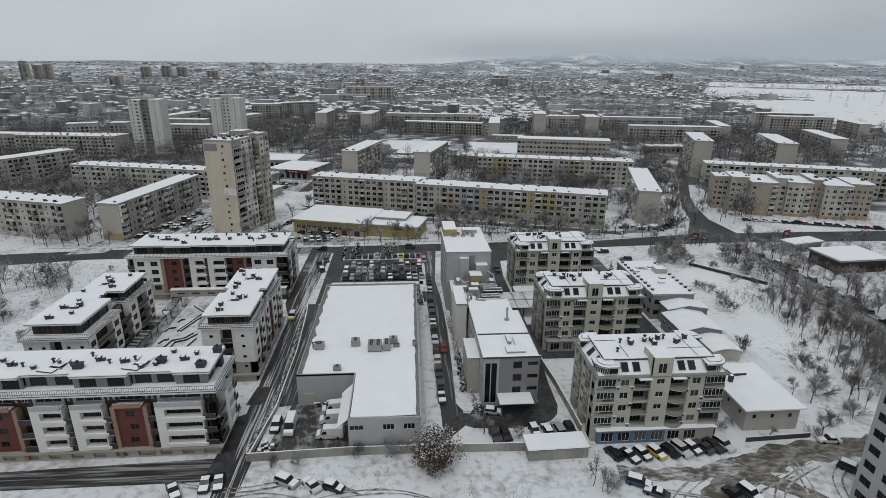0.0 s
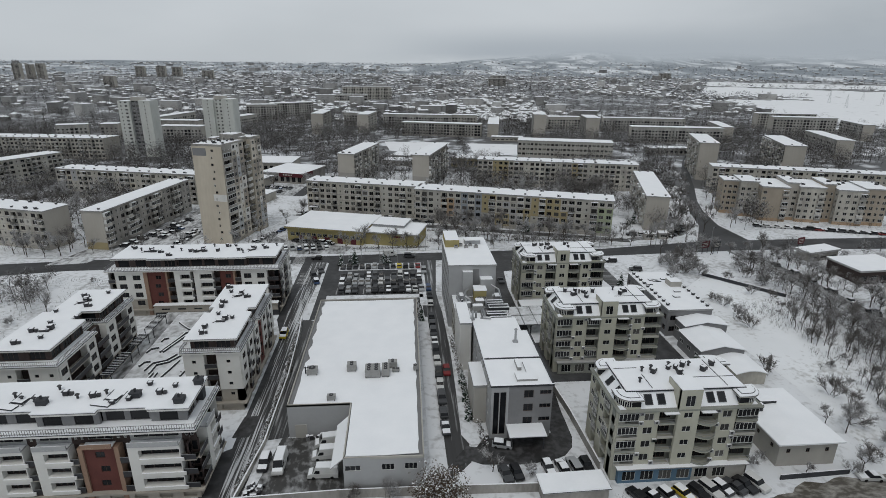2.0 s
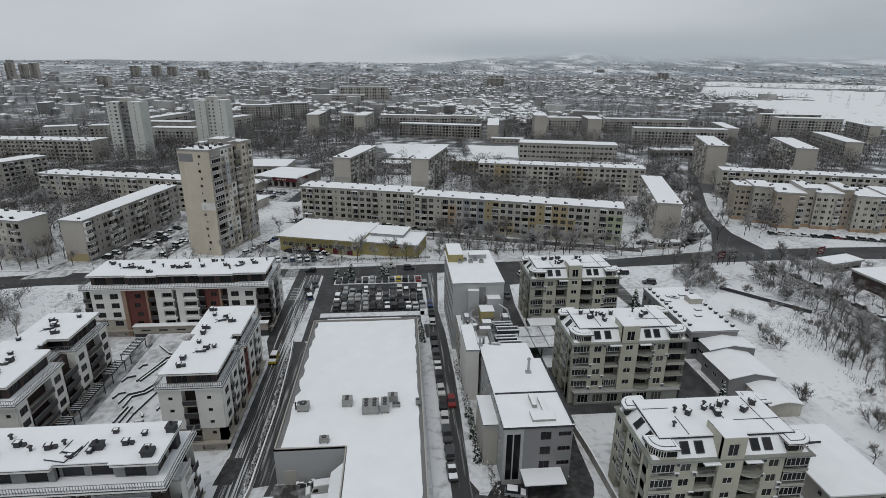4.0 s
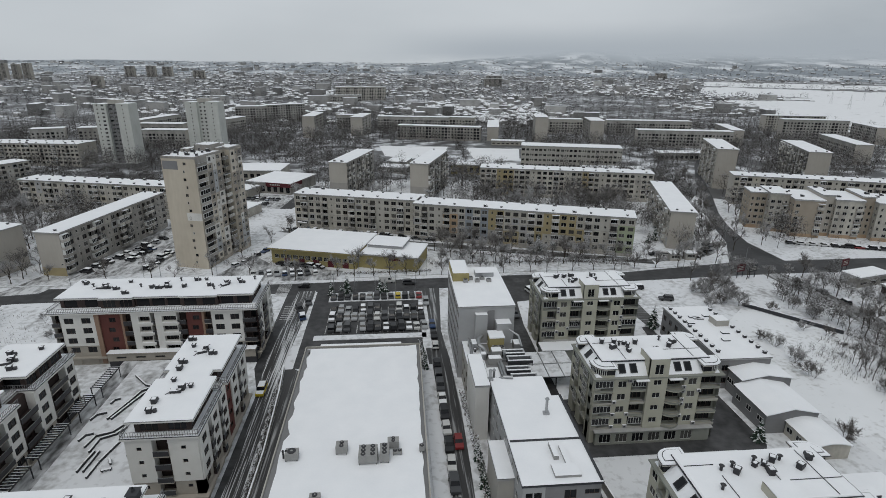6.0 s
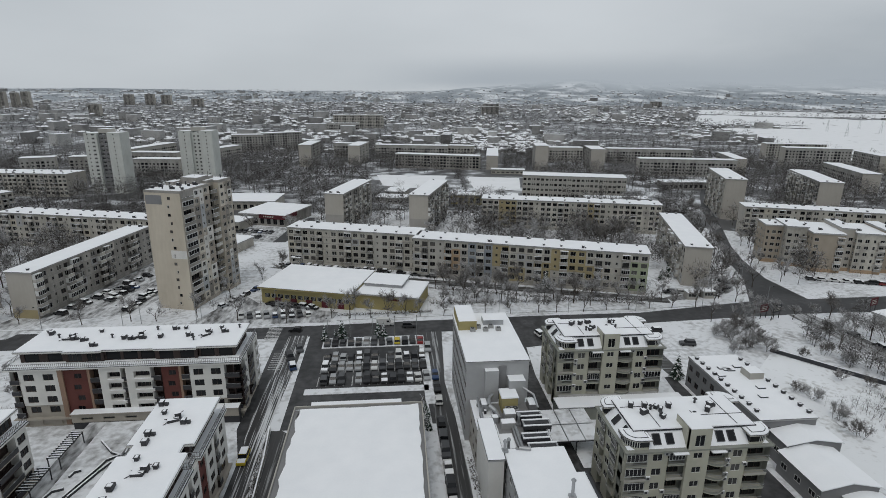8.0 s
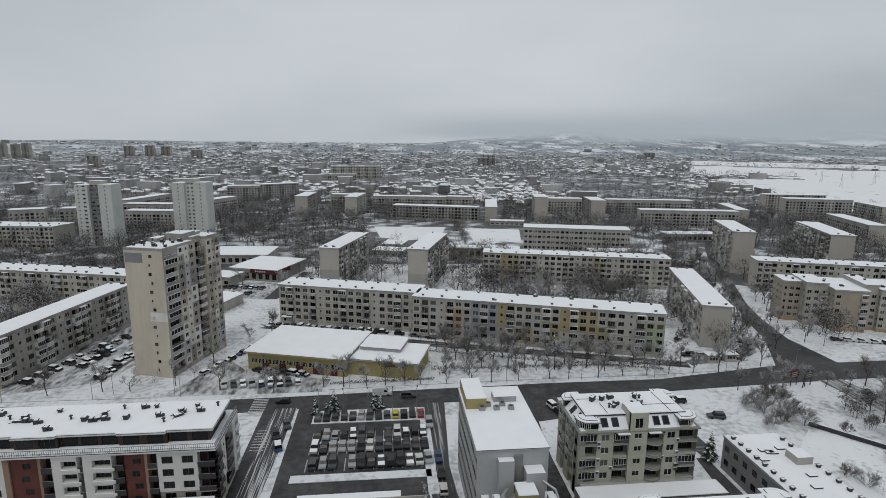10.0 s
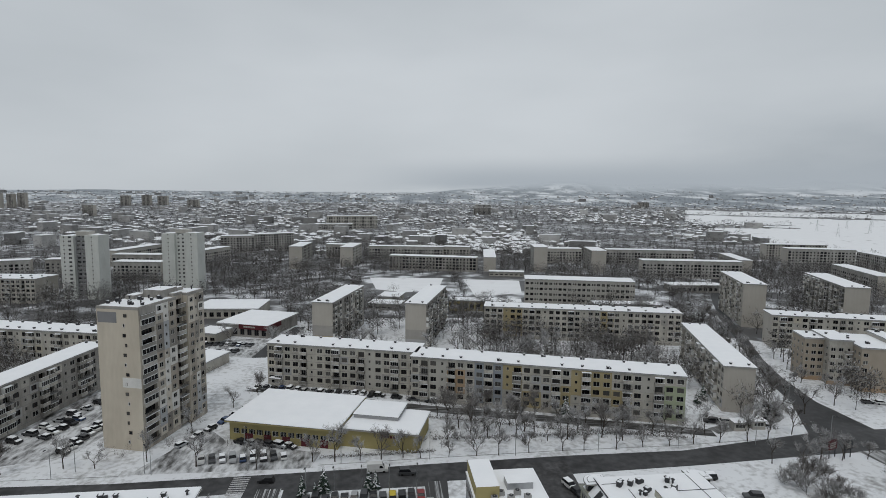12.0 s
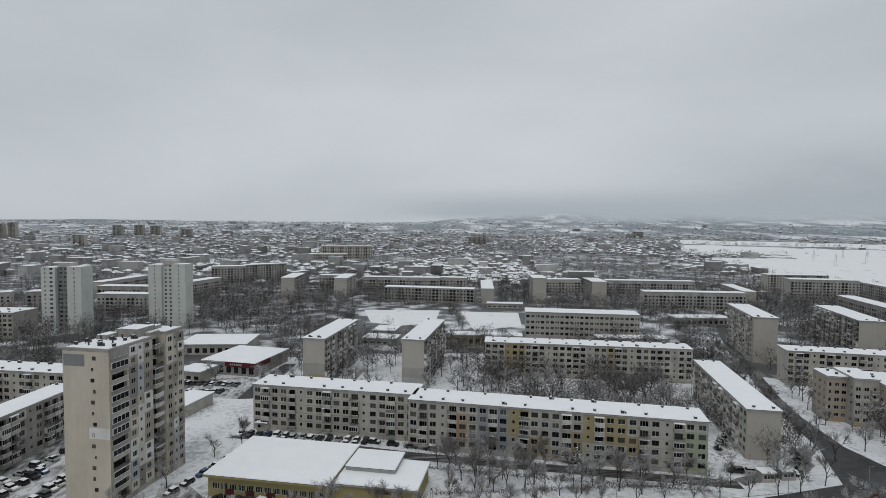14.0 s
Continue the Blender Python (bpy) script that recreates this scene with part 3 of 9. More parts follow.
sheet("road", [(x + 8.5, y) for y, x in EAST_STREET[::-1]] + [(x, y) for y, x in EAST_STREET], 0.034, SLUSH_STREET, "slushy street along the tree-grown plot", "road")
sheet("road", [(-131, 211), (-117, 213), (-107, 245), (-101, 275), (-94, 300), (-82, 340), (-90, 342), (-103, 305), (-110, 280), (-118, 250)],
      0.034, SLUSH_LOT, "slushy street between the blocks", "road")
# lanes among the near buildings
sheet("lane", [(-34, 60), (-30, 60), (-28.4, 90), (-27.6, 105), (-27.5, 129), (-28.6, 150), (-29.6, 161), (-27.5, 209), (-33.5, 209), (-34.5, 161), (-32.6, 150), (-32.0, 129), (-32.6, 105)], 0.035, SLUSH_LANE, "service lane with tyre ruts in slush", "road")
sheet("lane", [(-36, 84), (-31.8, 84), (-32.6, 105), (-32.0, 129), (-32.6, 150), (-34.5, 161), (-33.5, 209), (-36.5, 209), (-36.5, 161), (-33.4, 150), (-33.4, 104), (-35, 103)], 0.038, ASPHALT, "wet asphalt strip beside the apartment wing", "road")
sheet("lane", [(-27.0, 106), (-22.9, 106.7), (-22.9, 157), (-26.5, 160), (-28.9, 160), (-28.0, 150), (-27.0, 129)], 0.036, SLUSH_Y, "dark wet strip between the wall and the store", "road")
sheet("lane", [(8.4, 92), (13.0, 97), (14.2, 130), (13.2, 150), (11.5, 178), (13.5, 209), (6.5, 209), (7.5, 178), (8.0, 150)], 0.035, SLUSH_Y, "narrow lane beside the store with parked cars", "road")
sheet("lane", [(35.4, 122), (35.6, 140), (36.0, 180), (37.5, 196), (46, 197.5), (47, 216), (33.5, 216), (28, 209), (27.5, 178), (30, 130), (30.4, 122)], 0.043, WET_YARD, "dark wet lane behind the office building", "road")
sheet("yard", [(8.6, 92.5), (12.4, 97.6), (15.0, 96.2), (22, 95.7), (28, 96.2), (31.4, 97.6), (33.4, 99.8), (34.4, 103), (34.6, 112), (35.4, 122), (30.4, 122), (30.4, 104.6), (17.0, 104.6), (14.6, 101.2), (12.6, 101.6), (10.2, 98.5)], 0.039, WET_YARD, "dark wet asphalt curving round the front of the office", "yard")
sheet("lane", [(-34.4, 107.2), (-31.0, 107.2), (-30.3, 114.2), (-33.6, 114.2)], 0.047, WET_YARD, "bare wet tarmac patch in the lane", "road")
sheet("lane", [(-95, 84), (-34, 84), (-34, 90.2), (-95, 88)], 0.036, SLUSH_X, "slushy lane along the apartment house", "road")
sheet("yard", [(-27, 89.5), (-10.5, 90.5), (-10.5, 106.4), (-23, 106.4), (-24, 108)], 0.033, SLUSH_YARD, "slushy delivery yard of the store", "yard")
sheet("parking_lot", [(-27, 160), (10, 160), (10, 209), (-27, 209)], 0.031, ASPHALT, "wet asphalt car park in front of the store", "parking")
# the narrow strip before the second house is shade, drawn as dark asphalt
sheet("lane", [(29.8, 118), (35.6, 118), (35.6, 123), (66, 123), (70, 120), (73, 124), (72.5, 176), (70, 176), (66, 142), (36.2, 142.4), (36.2, 158), (28.8, 158)], 0.037, ASPHALT, "wet dark lane between the cream houses, with the shade before one painted in", "road")
sheet("lane", [(36.0, 200), (70, 196), (72, 176), (76, 176), (76, 198), (58, 203), (36, 206)], 0.041, SLUSH_X, "slushy drive to the cream house", "road")
sheet("rough_plot", [(92, 96), (131, 96), (133, 130), (130, 152), (125, 167), (108, 187), (96, 176), (90, 150), (93, 120)], 0.045, PLOT_SNOW, "overgrown plot under fresh snow", "plot")
sheet("rough_plot", [(126, 80), (260, 80), (270, 200), (160, 211), (148, 195), (147, 150), (141, 121), (133, 100)], 0.045, ROUGH_SNOW, "wooded strip with snow over weeds", "plot")
sheet("lane", [(-54, 277.5), (-47, 275.5), (8, 254), (98, 226.5), (99, 231.5), (10, 259), (-46, 280.5)], 0.038, SLUSH_X, "slushy access lane before the long block", "road")
sheet("parking_lot", [(-112, 224), (-88, 231), (-84, 248), (-90, 268), (-104, 280), (-110, 262)], 0.036, SLUSH_LOT, "slushy parking beside the tower block", "parking")
sheet("parking_lot", [(-68, 219), (-22, 218.5), (-20, 227), (-47, 235), (-56, 246), (-60, 246), (-62, 232)], 0.036, SLUSH_LOT, "slushy parking in front of the pavilion", "parking")

sheet("parking_lot", [(-98, 326), (-60, 318), (-56, 345), (-66, 350), (-92, 346)], 0.036, SLUSH_LOT, "slushy parking in front of the low shop", "parking")
sheet("lane", [(-60, 318), (-54, 318), (-48, 345), (-44, 372), (-50, 372), (-57, 345)], 0.039, ASPHALT, "wet lane beside the low shop", "road")


def ribbon(name, pts, w, z, mat, label, category, rag=0.0, seed=0):
    """A strip of ground that winds along a line of points, with ragged sides."""
    fine = []
    p = [pts[0]] + list(pts) + [pts[-1]]
    for i in range(1, len(p) - 2):
        for k in range(8):
            t = k / 8
            fine.append(tuple(0.5 * (2 * p[i][c] + (p[i + 1][c] - p[i - 1][c]) * t + (2 * p[i - 1][c] - 5 * p[i][c] + 4 * p[i + 1][c] - p[i + 2][c]) * t * t
                                     + (3 * p[i][c] - p[i - 1][c] - 3 * p[i + 1][c] + p[i + 2][c]) * t ** 3) for c in (0, 1)))
    fine.append(tuple(pts[-1]))
    rows = []
    for i, (x, y) in enumerate(fine):
        a, b = fine[max(0, i - 1)], fine[min(len(fine) - 1, i + 1)]
        dx, dy = b[0] - a[0], b[1] - a[1]
        n = math.hypot(dx, dy) or 1
        wl = w / 2 + rag * noise.noise(Vector((x * 0.35, y * 0.35, seed)))
        wr = w / 2 + rag * noise.noise(Vector((x * 0.35, y * 0.35, seed + 9)))
        rows.append(((x - dy / n * wl, y + dx / n * wl, z), (x + dy / n * wr, y - dx / n * wr, z)))
    mb = MB()
    for (a, b), (c, d) in zip(rows, rows[1:]):
        mb.face([a, b, d, c])
    return tagged(part(name, mb, [mat]), label, category, kind="structure")


# the churned ground by the cream house: a muddy road, its side arms and single tyre tracks
ribbon("dirt_road", [(46, 62), (50, 68), (56, 75), (64, 80.5), (74, 84.2), (86, 85.5), (102, 86), (122, 87.5), (142, 88)], 5.6, 0.034, MUD, "churned muddy road with slush", "road", 1.6, 1)
ribbon("dirt_road", [(64, 81), (70, 75.5), (78, 68), (84, 58)], 3.6, 0.038, MUD, "muddy side track through the snow", "road", 1.4, 2)
ribbon("dirt_road", [(40, 81.5), (48, 80.5), (56, 80.8), (64, 82.5)], 3.4, 0.041, RUTS, "slushy strip where the parked cars turn", "road", 1.2, 3)
for k, line in enumerate((
        [(38, 66), (44, 72), (51, 78), (60, 83)], [(48, 60), (54, 69), (62, 76), (72, 80)], [(57, 60), (62, 69), (68, 77), (78, 82)], [(60, 58), (68, 66), (72, 75), (74, 83)],
        [(74, 60), (76, 70), (80, 79), (90, 84)], [(90, 68), (88, 76), (92, 82), (102, 85)], [(42, 78), (50, 76), (58, 72), (66, 63)],
        [(-40, 84), (-30, 82), (-18, 83.5), (-8, 80)], [(-44, 80), (-34, 79), (-24, 80.5), (-12, 77)], [(-24, 74), (-14, 79), (-2, 80), (8, 76)])):
    for side_step in (0.0, 1.5):
        ribbon("tyre_track", [(x + side_step * 0.75, y - side_step * 0.66) for x, y in line], 0.34, 0.046 + 0.003 * k, RUTS, "tyre track pressed into the snow", "tyre track", 0.2, k)
for k in range(9):
    sheet("road_marking", rect(-40.6, -36.4, 206.8 + k, 207.3 + k), 0.045, KERB_W, "worn white stripe of the crossing", "road marking")
for k in range(8):
    sheet("road_marking", rect(-35.6, -32.2, 188.0 + k * 1.3, 188.4 + k * 1.3), 0.05, KERB_W, "worn white bay line", "road marking")
for k in range(14):
    for ya, yb in ((185.0, 189.6), (190.6, 195.0), (178.2, 183.2)):
        sheet("road_marking", rect(-21.3 + k * 2.2, -21.05 + k * 2.2, ya, yb), 0.042, KERB_W, "snow-edged white bay line of the car park", "road marking")
ribbon("lane", [(99, 230.5), (108, 232.6), (118, 234.2), (126.5, 238.6), (131.5, 245), (140, 251)], 4.2, 0.043, SLUSH_STREET, "small slushy loop of road with parked cars", "road", 0.6, 5)
# raised strips: car park islands, pavements
for poly in (rect(-22.5, 7.6, 199.5, 206.5), rect(-20.5, 6.6, 189.7, 190.4), rect(-24.0, 7.2, 174.2, 177.0), rect(6.0, 8.4, 168, 199.5)):
    sheet("kerb_island", poly, 0.16, GROUND_SNOW, "snow-covered kerbed island in the car park", "kerb", 0.2)
sheet("pavement", [(-20, 219.8), (10, 221), (48, 222), (84, 222), (110, 223.5), (110, 226), (84, 224.6), (48, 224.8), (10, 224), (-20, 222.8)], 0.15, GROUND_SNOW, "snowy pavement along the road", "pavement", 0.2)
sheet("pavement", [(-145, 219), (-118, 220), (-112, 223), (-70, 221), (-70, 218.5), (-116, 219)], 0.15, GROUND_SNOW, "snowy pavement along the road", "pavement", 0.2)
sheet("pavement", [(5.0, 89), (8.0, 89), (7.4, 150), (6.6, 168), (5.0, 168)], 0.18, GROUND_SNOW, "snowy walkway beside the store", "pavement", 0.2)
sheet("pavement", [(11.9, 105), (13.4, 101.8), (15.0, 101.8), (17.2, 105), (17.3, 108), (15.2, 108.5), (14.8, 130), (14.4, 152), (13.0, 176), (12.2, 176), (12.8, 140), (12.4, 122)], 0.18, GROUND_SNOW, "snowy strip beside the office", "pavement", 0.2)


# ---- panel apartment blocks ----
def panel_block(x, y, ang, L, D, storeys=5, faces=(("f", "wwbw"),), wall=None, gable=None, label="", sh=2.8, plinth=1.3, group="panel apartment blocks",
                patches=(), vents=True, seed=1, bay=3.2, category="apartment block", foot=(), edge_m=None, balc=("open", "glazed", "half", "bars", "open")):
    """A block of prefabricated flats: near-left corner at x, y; front to -y of its own space. faces: side and pattern of bays
    (w window, n small window, d pair of small windows, b balcony, . blank)."""
    rnd = random.Random(seed)
    wall, gable = wall or PANEL, gable or GABLE
    top = plinth + storeys * sh + 0.35
    FOOT.append((x, y, ang, L, D))
    root = thing("apartment_block", x, y, 0, ang, label or "grey prefabricated panel apartment block with snow on its flat roof", category, group)
    seen = dict(faces)
    for s in "frbl":
        mp, W, turn = side(L, D, s)
        pat = seen.get(s)
        mb, holes, wins = MB(), [], []
        if pat:
            n = max(1, round(W / bay))
            bw = W / n
            for k in range(n):
                c = pat[k % len(pat)]
                u = (k + 0.5) * bw
                for f in range(storeys):
                    zf = plinth + f * sh
                    if c == "w":
                        wins.append((u, zf + 1.5, 2.05, 1.6, 2))
                    elif c == "n":
                        wins.append((u, zf + 1.6, 0.8, 1.0, 1))
                    elif c == "d":
                        wins.append((u - 0.7, zf + 1.55, 0.9, 1.3, 1))
                        wins.append((u + 0.7, zf + 1.55, 0.9, 1.3, 1))
                    elif c == "b":
                        kind = rnd.choice(balc)
                        if kind != "glazed":
                            wins.append((u, zf + 1.2, min(2.4, bw - 0.5), 2.1, 3))
                        px, py, pz = mp(u, 0.0, zf)
                        part("balcony", balcony_mesh(kind, min(3.0, bw - 0.1)), None, root, "", pose(px, py, pz, 0, 0, turn))
            holes = [(u - w / 2, u + w / 2, z - h / 2, z + h / 2, 0.9 if pn == 3 else 0.18) for u, z, w, h, pn in wins]
        facade(mb, mp, 0, W, 0, top, holes)
        part("wall", mb, [wall if pat else gable], root)
        if pat and y < 300:
            for f in range(1, storeys + 1):
                zf = plinth + f * sh - sh
                jb = MB()
                p0, p1 = mp(0, 0.02, 0), mp(W, 0.004, 0)
                jb.box(min(p0[0], p1[0]), max(p0[0], p1[0]), min(p0[1], p1[1]), max(p0[1], p1[1]), zf - 0.05, zf + 0.05)
                part("panel_joint", jb, [MIDGREY], root)
        for i, (u, z, w, h, pn) in enumerate(wins):
            put_window(root, mp, turn, u, z, w, h, -0.72 if pn == 3 else 0.0, pn, FRAME_D if (i * 7) % 5 < 2 else FRAME_W)
        extra = []
        if pat and y < 350:
            for q in range(int(n * storeys * 0.13)):
                k0, f0 = rnd.randrange(n), rnd.randrange(storeys)
                if pat[k0 % len(pat)] != "b" and not any(e[0] == s and e[1] <= k0 < e[2] and e[3] <= f0 < e[4] for e in list(patches) + extra):
                    extra.append((s, k0, k0 + 1, f0, f0 + 1, rnd.choice(PATCH)))
        for ps, k0, k1, f0, f1, mat in list(patches) + extra:
            if ps == s and pat:
                pb = MB()
                a, b, c, d = k0 * bw + 0.02, k1 * bw - 0.02, plinth + f0 * sh, plinth + f1 * sh
                inner = [h for h in holes if h[0] >= a and h[1] <= b and h[2] >= c and h[3] <= d]
                facade(pb, mp, a, b, c, d, [h[:4] for h in inner], 0.07, 0.07, 0, 0.07)
                part("insulation_panel", pb, [mat], root, "patch of coloured insulation render")
    flat_roof(root, rect(-0.35, L + 0.35, -0.35, D + 0.35), top, edge_m=edge_m)
    if vents:
        n = max(2, int(L / 6.5))
        for row in (1.6, D - 1.6):
            for k in range(n):
                if rnd.random() < 0.85:
                    part("roof_vent", vent_mesh(0 if rnd.random() < 0.8 else 1), None, root, "", pose((k + 0.5 + rnd.uniform(-0.15, 0.15)) * L / n, row, top + 0.3))
    for mat, za, zb in foot:
        gp = MB()
        gp.box(0.05, L - 0.05, -0.06, -0.004, za, zb)
        part("render_patch", gp, [mat], root, "differently coloured render low on the blank gable")
    return root


# the long block behind the road: two joined houses
panel_block(-46.2, 284.6, -16.9, 58.0, 11.5, faces=(("f", "wbwwbnw"),), seed=3, label="long grey panel block with stacked balconies and snowy roof",
            patches=(("f", 12, 14, 0, 5, PALE),))
panel_block(6.9, 263.4, -18.3, 90.0, 11.5, faces=(("f", "wbwnbww"),), seed=4,
            label="long panel block with patches of ochre, peach and blue insulation",
            patches=(("f", 4, 6, 1, 4, PEACH), ("f", 2, 4, 0, 5, PALE), ("f", 7, 8, 0, 5, BLUEGREY), ("f", 9, 10, 0, 5, BLUEGREY), ("f", 10, 12, 2, 5, OCHRE), ("f", 12, 14, 0, 2, OCHRE),
                     ("f", 17, 21, 2, 5, OCHRE), ("f", 21, 23, 1, 3, OCHRE), ("f", 15, 17, 0, 3, OCHRE), ("f", 26, 28, 0, 4, GREEN), ("f", 23, 25, 3, 5, PALE)))
panel_block(111.2, 244.6, -17.5, 9.8, 61.5, faces=(("l", "wbwwb"),), seed=5, label="panel block standing end-on with a blank rendered gable")

panel_block(48.1, 344.4, -14.0, 95.0, 11.5, faces=(("f", "wbwnww"),), seed=6, label="panel block with a yellow-tinted facade behind bare trees",
            patches=(("f", 3, 6, 0, 5, OCHRE), ("f", 18, 20, 1, 5, OCHRE)))
panel_block(-35.7, 333.4, -15.5, 10.0, 48.0, 7, faces=(("r", "bwbwn"),), seed=7, label="taller panel block with blank gable, ochre at its foot", wall=PANEL_W, foot=((OCHRE, 0.0, 5.5), (PATCH[2], 5.5, 10.5)))
panel_block(7.6, 328.0, -17.0, 10.0, 50.0, 7, faces=(("r", "bwbwn"),), seed=8, label="taller panel block with blank gable beside the sports ground", wall=PANEL_W, foot=((PATCH[4], 0.0, 4.5), (PATCH[2], 4.5, 9.0)))
panel_block(90.3, 425.0, -14.2, 70.0, 16.0, 4, faces=(("f", "wwdw"), ("r", ".w")), seed=9, sh=3.6, plinth=1.6, wall=PALE, gable=PALE, label="four-storey school building with rows of windows", category="school", group="", vents=False, bay=3.0)
panel_block(195.0, 354.8, -20.0, 11.5, 50.0, 8, faces=(("l", "wbwn"),), seed=10, label="eight-storey panel block with a pale blank gable")
panel_block(243.7, 341.4, -21.0, 12.0, 55.0, 8, faces=(("l", "bwbn"),), seed=11, wall=PANEL_W, label="eight-storey panel block with dark balconies")
panel_block(183.0, 316.0, -19.0, 130.0, 11.5, 5, faces=(("f", "wbwn"),), seed=12, label="five-storey panel block behind the stepped one")
panel_block(-124.9, 229.8, -10.5, 9.0, 62.0, 5, faces=(("r", "bwnwb"),), seed=13, label="panel block with an ochre painted plinth on its gable", wall=PANEL_W, foot=((OCHRE, 0.0, 3.0),))
panel_block(-186.2, 321.5, -14.4, 86.0, 11.5, 5, faces=(("f", "wbwn"),), seed=14, label="panel block behind the tower")
panel_block(-230.0, 258.0, -17.7, 96.0, 11.5, 5, faces=(("f", "wbwn"),), seed=15, label="panel block at the edge of the street")
panel_block(-301.0, 455.0, -7.6, 80.0, 11.5, 5, faces=(("f", "wbw"),), seed=16, label="panel block among bare trees")
panel_block(-262.0, 310.0, -27.0, 12.0, 82.0, 5, faces=(("r", "bwnwb"),), seed=17, label="panel block with snowy roof among trees")


def stepped_block():
    """The big beige block: a staircase of volumes, each with windows on its front and its open flank."""
    root = thing("apartment_block", 161.0, 264.0, 0, -18.0, "beige stepped apartment block with projecting bays", "apartment block", "panel apartment blocks")
    rnd = random.Random(31)
    D = 20.0
    vols = [(0, 7, 9.0, 16.6, "w"), (7, 15, 4.5, 17.4, "w"), (15, 27, -1.5, 16.4, "g"), (27, 32, 2.5, 18.2, "w"), (32, 43, 0.5, 16.8, "w"), (43, 48, 3.4, 18.2, "n"), (48, 60, -0.5, 16.4, "w"), (60, 70, 2.0, 17.2, "w")]
    for i, (a, b, y0, h, typ) in enumerate(vols):
        mat = (BEIGE, PANEL, BEIGE, GABLE, PANEL, BEIGE, PANEL, BEIGE)[i]
        mb, wins = MB(), []
        mp = lambda u, oo, z, y0=y0: (u, y0 - oo, z)
        n = max(1, round((b - a) / 2.7))
        for k in range(n):
            for f in range(5):
                if typ == "g" and k not in (0, n - 1):
                    continue
                wins.append((a + (k + 0.5) * (b - a) / n, 2.6 + f * 2.85, 1.6 if (k + i) % 3 else 0.9, 1.4))
        facade(mb, mp, a, b, 0, h, [(u - w / 2, u + w / 2, z - 0.7, z + 0.7) for u, z, w, _ in wins])
        flank = []
        mpl = lambda u, oo, z, a=a: (a - oo, u, z)
        y1 = vols[i - 1][2] if i and vols[i - 1][2] > y0 else D if not i else y0
        if y1 > y0 + 1.5:
            flank = [(y0 + (k + 0.5) * (y1 - y0) / max(1, int((y1 - y0) / 3.0)), 2.6 + f * 2.85) for k in range(max(1, int((y1 - y0) / 3.0))) for f in range(5)]
        facade(mb, lambda u, oo, z: (a - oo, y0 + D - u, z), y0, D, 0, h, [(y0 + D - u - 0.65, y0 + D - u + 0.65, z - 0.65, z + 0.65) for u, z in flank])
        mb.face([(b, y0, 0), (b, D, 0), (b, D, h), (b, y0, h)])
        mb.face([(b, D, 0), (a, D, 0), (a, D, h), (b, D, h)])
        part("wall", mb, [mat], root)
        for u, z, w, h2 in wins:
            put_window(root, mp, 0, u, z, w, h2, 0.0, 2 if w > 1 else 1)
        for u, z in flank:
            put_window(root, mpl, 270, u, z, 1.3, 1.3, 0.0, 2)
        if i in (1, 2, 4, 6):
            for f in range(5):
                part("balcony", balcony_mesh(rnd.choice(("open", "glazed", "half")), 2.6, 1.0), None, root, "", pose(b - 1.6, y0, 1.5 + f * 2.85))
        pl = MB()
        pl.box(a - 0.04, b + 0.04, y0 - 0.06, y0 + 0.4, 0, 1.5)
        part("plinth", pl, [PEACH], root, "pinkish plinth")
        flat_roof(root, rect(a - 0.25, b + 0.25, y0 - 0.3, D + 0.2), h, thick=0.5)
        for k in range(2):
            part("roof_vent", vent_mesh(rnd.randrange(3)), None, root, "", pose(rnd.uniform(a + 1, b - 1), rnd.uniform(y0 + 2, D - 2), h + 0.6))


TOWER_PATCH = [material("tower_patch_render_%d" % i, c, 0.92, None, 0.3, 2.0, 0.6) for i, c in enumerate(((0.66, 0.64, 0.60), (0.62, 0.57, 0.49), (0.26, 0.24, 0.215), (0.42, 0.43, 0.44), (0.70, 0.69, 0.66), (0.36, 0.32, 0.27)))]


